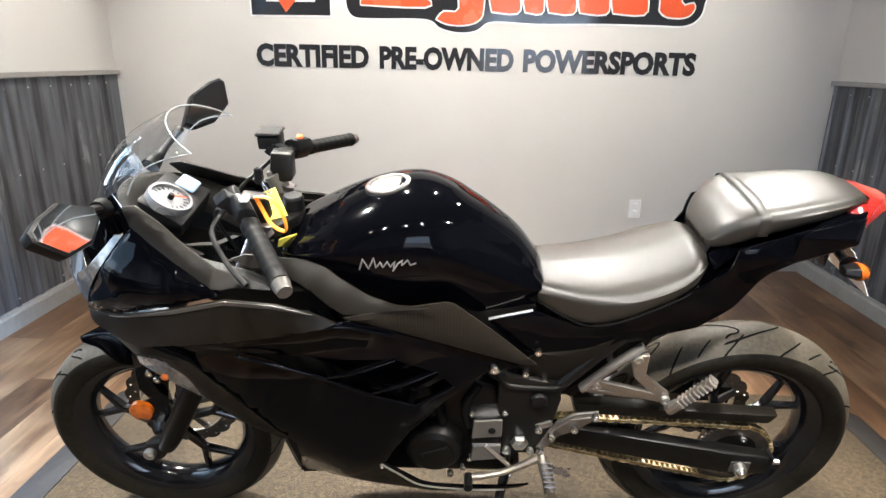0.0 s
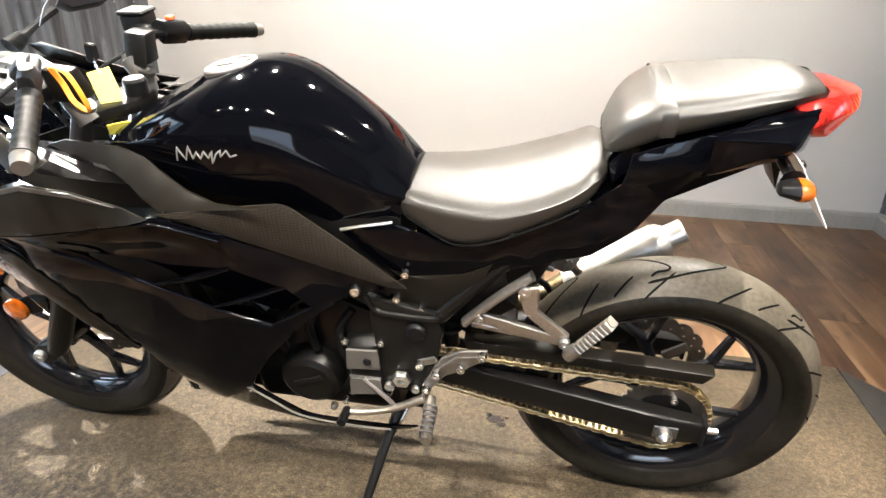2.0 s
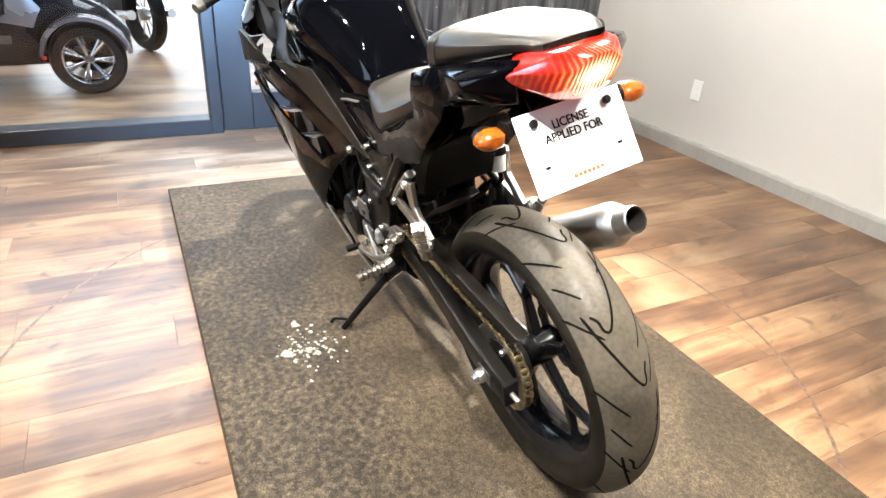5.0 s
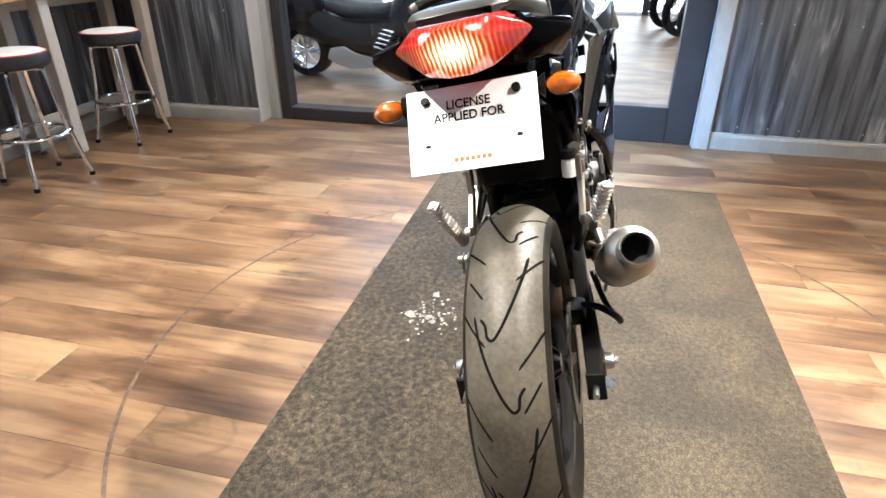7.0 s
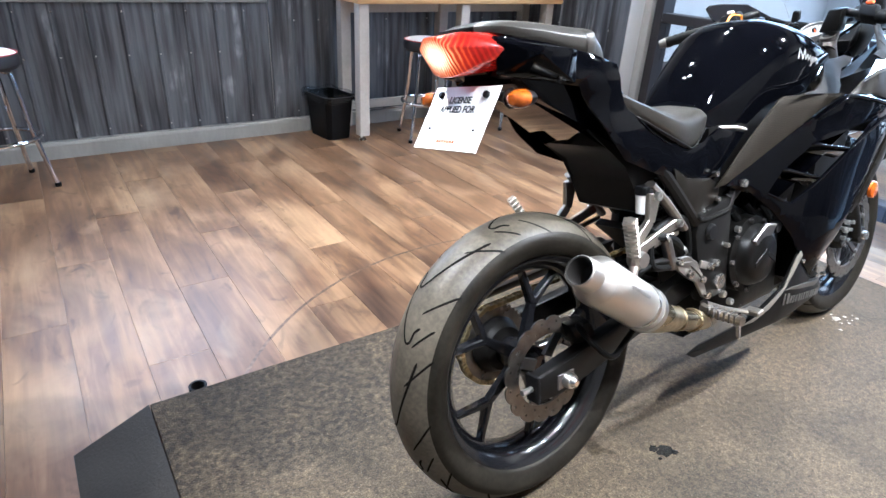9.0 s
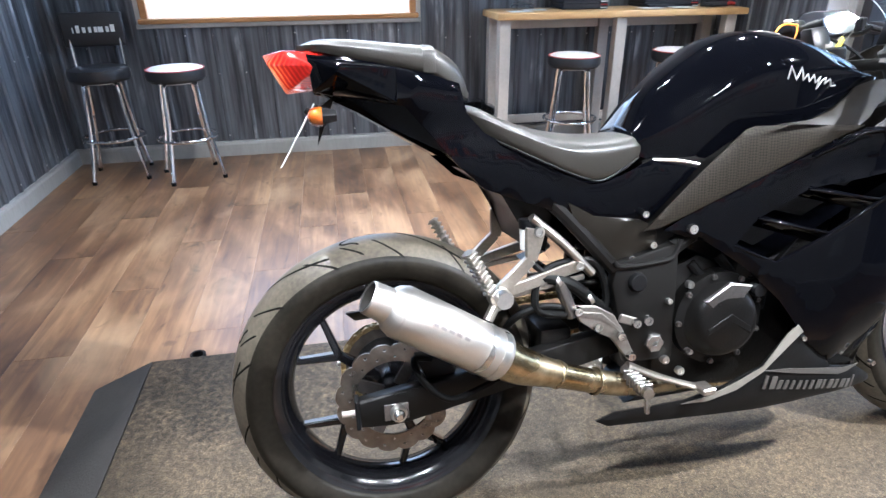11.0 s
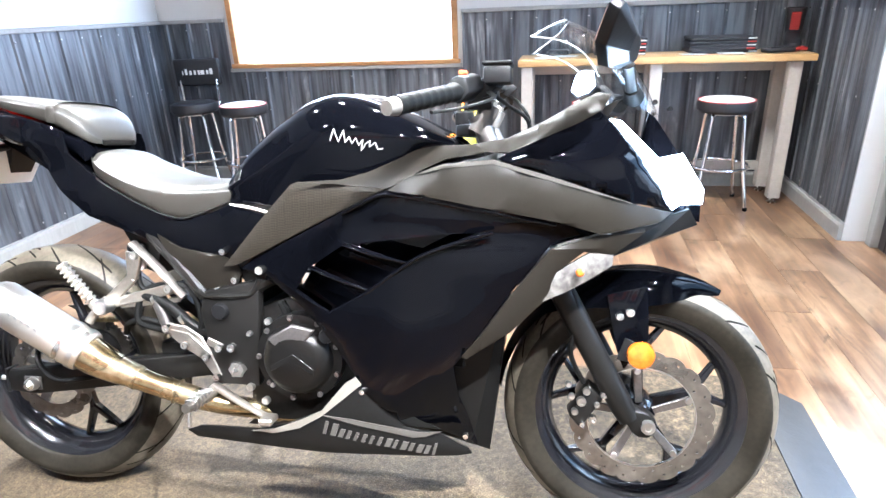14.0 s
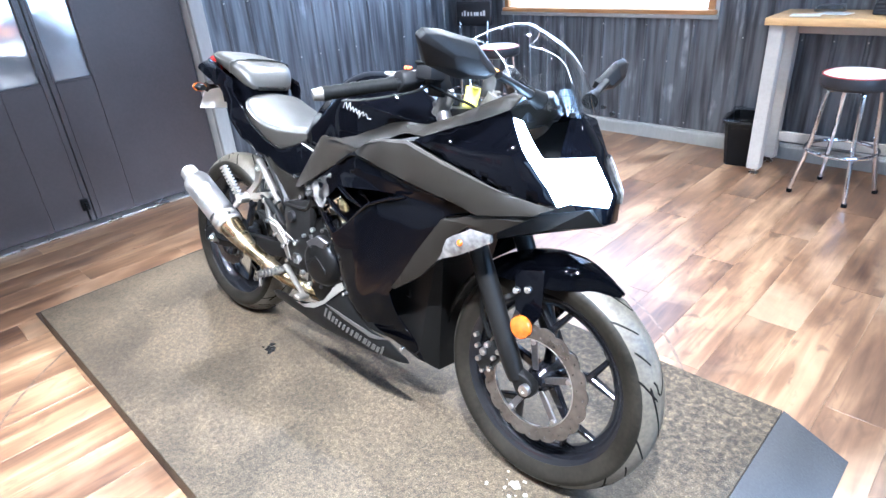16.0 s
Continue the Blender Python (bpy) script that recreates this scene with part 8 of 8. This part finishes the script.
part("main_body", loft([(-0.85, [(0, 0.60), (0.10, 0.58), (0.14, 0.50), (0.13, 0.42), (0.08, 0.38)]), (-0.60, [(0, 0.62), (0.16, 0.60), (0.20, 0.48), (0.18, 0.36), (0.10, 0.30)]), (-0.25, [(0, 0.54), (0.15, 0.52), (0.22, 0.42), (0.22, 0.28), (0.14, 0.18)]), (0.10, [(0, 0.60), (0.16, 0.57), (0.25, 0.46), (0.26, 0.30), (0.18, 0.15)]), (0.40, [(0, 0.74), (0.18, 0.70), (0.26, 0.52), (0.26, 0.32), (0.18, 0.15)])]), BODY, tw, "gloss black body", smooth=60).location = (0, 0.14, 0)
part("seat", loft([(-0.62, [(0, 0.70), (0.10, 0.69), (0.14, 0.64), (0.12, 0.60)]), (-0.30, [(0, 0.63), (0.12, 0.62), (0.16, 0.56), (0.14, 0.52)]), (0.0, [(0, 0.63), (0.10, 0.62), (0.13, 0.56), (0.12, 0.53)]), (0.12, [(0, 0.68), (0.05, 0.67), (0.07, 0.62), (0.06, 0.58)])]), VINYL, tw, "black touring seat", smooth=60).location = (0, 0.14, 0)
part("fairing", loft([(0.10, [(0, 0.66), (0.14, 0.64), (0.22, 0.54), (0.24, 0.42), (0.18, 0.30)]), (0.24, [(0, 0.86), (0.17, 0.80), (0.265, 0.62), (0.275, 0.40), (0.20, 0.22)]), (0.38, [(0, 0.94), (0.18, 0.86), (0.28, 0.66), (0.28, 0.40), (0.20, 0.20)]), (0.55, [(0, 0.84), (0.16, 0.78), (0.25, 0.60), (0.24, 0.40), (0.16, 0.22)]), (0.74, [(0, 0.66), (0.10, 0.62), (0.16, 0.52), (0.14, 0.40), (0.10, 0.26)])]), BODY, tw, "tall gloss black front fairing", smooth=50).location = (0, 0.14, 0)
part("fairing_panel", rounded(prism([(0.30, 0.44), (0.50, 0.40), (0.56, 0.52), (0.46, 0.66), (0.34, 0.60)], -0.150, -0.132, "y"), 0.006), mat("silver_fairing_paint", (0.30, 0.28, 0.29), 0.28, 0.6, var=0.08), tw, "silver side panel")
part("tail_box", loft([(-0.92, [(0, 0.74), (0.14, 0.72), (0.18, 0.62), (0.16, 0.50)]), (-0.70, [(0, 0.78), (0.18, 0.76), (0.23, 0.64), (0.20, 0.48)]), (-0.50, [(0, 0.74), (0.14, 0.72), (0.18, 0.62), (0.16, 0.52)])]), BODY, tw, "gloss black rear luggage box", smooth=50).location = (0, 0.14, 0)
for k in range(5):
    part("chrome_strip", moved(rounded(box(-0.05, 0.05, -0.004, 0.004, -0.006, 0.006, 0), 0.002, 1), pose(0.02 + 0.02 * k, -0.128, 0.30 + 0.035 * k, 0, 12, 0)), CHROME, tw)
part("windshield", moved(box(-0.004, 0.004, -0.20, 0.20, 0.0, 0.28, 0.002), pose(0.44, 0.14, 0.90, 0, -30, 0)), glass("smoked_shield", (0.35, 0.37, 0.40), 0.02), tw)
part("foot_board", rounded(prism([(-0.45, 0.20), (-0.42, 0.28), (-0.30, 0.30), (-0.20, 0.24), (0.05, 0.20), (0.10, 0.17), (0.0, 0.14), (-0.25, 0.12), (-0.38, 0.16)], -0.13, -0.09, "y"), 0.006), GREYP, tw, "grey moulded running board")
part("side_intake", rounded(prism([(0.20, 0.30), (0.36, 0.30), (0.40, 0.52), (0.28, 0.54)], -0.128, -0.10, "y"), 0.008), DARKALLOY, tw, "silver side vent")
for k in range(4):
    part("body_bolt", moved(lathe([(0.0, -0.008), (0.008, -0.006), (0.008, 0.0)], 8, "y"), pose(0.02 + 0.045 * k, -0.113, 0.42 - 0.02 * k)), BOLT, tw)
for yy in (-0.12, 0.40):
    part("handlebar", tube([(0.30, 0.14, 0.74), (0.24, yy, 0.78), (0.14, yy + (yy - 0.14) * 0.4, 0.76)], 0.014, 8, 4), RUBBER, tw)


def small_bike(m, colour, label):
    b = thing("parked_motorcycle", label, "motorcycle", m, group="showroom motorcycles")
    for cx in (-0.66, 0.66):
        h = part("wheel", moved(lathe([(0.0, -0.04), (0.05, -0.03), (0.05, 0.03), (0.0, 0.04)], 14, "y"), pose(cx, 0, 0.30)), STEEL, b)
        part("tyre", moved(lathe([(0.22, -0.05), (0.28, -0.05), (0.30, -0.02), (0.30, 0.02), (0.28, 0.05), (0.22, 0.05)], 32, "y", True), pose(cx, 0, 0.30)), RUBBER, h, smooth=50)
        for k in range(10):
            a = math.pi * k / 5
            part("spoke", moved(tube([(0.04 * math.cos(a), 0, 0.04 * math.sin(a)), (0.225 * math.cos(a), 0, 0.225 * math.sin(a))], 0.007, 5, 1), pose(cx, 0, 0.30)), CHROME, h)
        part("mudguard", moved(rounded(hull([(0.31 * math.cos(radians(a)), q, 0.31 * math.sin(radians(a))) for a in (35, 70, 105, 140) for q in (-0.06, 0.06)] + [(0.29 * math.cos(radians(a)), q, 0.29 * math.sin(radians(a))) for a in (35, 140) for q in (-0.06, 0.06)]), 0.004), pose(cx, 0, 0.31)), colour, b)
    part("tank", loft([(-0.38, [(0, 0.86), (0.06, 0.85), (0.09, 0.80), (0.07, 0.74)]), (-0.2, [(0, 0.92), (0.09, 0.90), (0.14, 0.82), (0.11, 0.74)]), (0.08, [(0, 0.82), (0.06, 0.81), (0.08, 0.77), (0.06, 0.73)])]), colour, b, smooth=60)
    part("seat", loft([(0.04, [(0, 0.78), (0.08, 0.77), (0.10, 0.73), (0.09, 0.70)]), (0.3, [(0, 0.75), (0.12, 0.74), (0.15, 0.70), (0.12, 0.66)]), (0.62, [(0, 0.82), (0.08, 0.81), (0.10, 0.77), (0.08, 0.73)])]), VINYL, b, smooth=60)
    part("engine", rounded(hull([(x, y, z) for x in (-0.25, 0.22) for y in (-0.14, 0.14) for z in (0.24, 0.62)]), 0.05, 2), DARKALLOY, b)
    for s in SIDES:
        part("fork", tube([(-0.66, s * 0.08, 0.30), (-0.42, s * 0.09, 0.90)], 0.022, 8, 1), CHROME, b)
        part("handlebar", tube([(-0.40, 0, 0.94), (-0.38, s * 0.20, 1.04), (-0.26, s * 0.38, 1.02)], 0.014, 8, 3), CHROME, b)
        part("exhaust", tube([(-0.2, s * 0.13, 0.32), (0.2, s * 0.16, 0.27), (0.8, s * 0.18, 0.32)], [0.025, 0.03, 0.04], 10, 3), CHROME, b)
    part("headlamp", moved(lathe([(0.0, 0.06), (0.06, 0.05), (0.09, 0.0), (0.085, -0.02), (0.0, -0.02)], 20, "x"), pose(-0.52, 0, 0.86)), CHROME, b)
    return b


small_bike(pose(-5.2, 0.55, 0, 0, 0, 25), BODY, "black and chrome cruiser parked in the showroom")
small_bike(pose(-5.5, -0.6, 0, 0, 0, 30), mat("steel_grey_paint", (0.16, 0.17, 0.18), 0.25, 0.5, coat=1.0), "grey and chrome cruiser parked in the showroom")
ROWX, ROWY = -6.3, 3.15
for k in range(3):
    small_bike(pose(ROWX - 0.8 * k, ROWY - 0.10 * k, 0, 0, 0, 115), mat("blue_paint", (0.02, 0.08, 0.22), 0.25, 0.2, coat=1.0) if k % 2 == 0 else BODY, "dark blue naked bike in the showroom row" if k % 2 == 0 else "black naked bike in the showroom row")

# ---- floor planks, last ----
PW, PL = 0.18, 1.22
random.seed(7)


def plank(length):
    return box(-PW / 2 + 0.0003, PW / 2 - 0.0003, -length / 2 + 0.0003, length / 2 - 0.0003, -0.006, 0.0, 0.0006)


meshes = {}


def lay(x, y0, y1):
    n = round(y1 - y0, 2)
    if n not in meshes:
        ob = part("plank", plank(y1 - y0), PLANK, floor, smooth=0)
        meshes[n] = ob.data
    else:
        ob = new("plank", meshes[n])
        ob.parent = floor
    ob.location = (x, (y0 + y1) / 2, 0)


xx, col, count = EAST - PW / 2, 0, 0
far = bmesh.new()
while xx > FX0:
    y = SOUTH - 0.1 - (col * 0.43) % PL
    while y < NORTH + 0.1:
        a, b = max(y, SOUTH - 0.1), min(y + PL, NORTH + 0.1)
        if b - a > 0.06:
            if xx > WEST - 0.1:
                lay(xx, a, b)
            else:
                far = join(far, moved(plank(b - a), pose(xx, (a + b) / 2, 0)))
        y += PL
    xx -= PW
    col += 1
tagged(part("planks_beyond", far, PLANK, floor, smooth=0), kind="stuff")
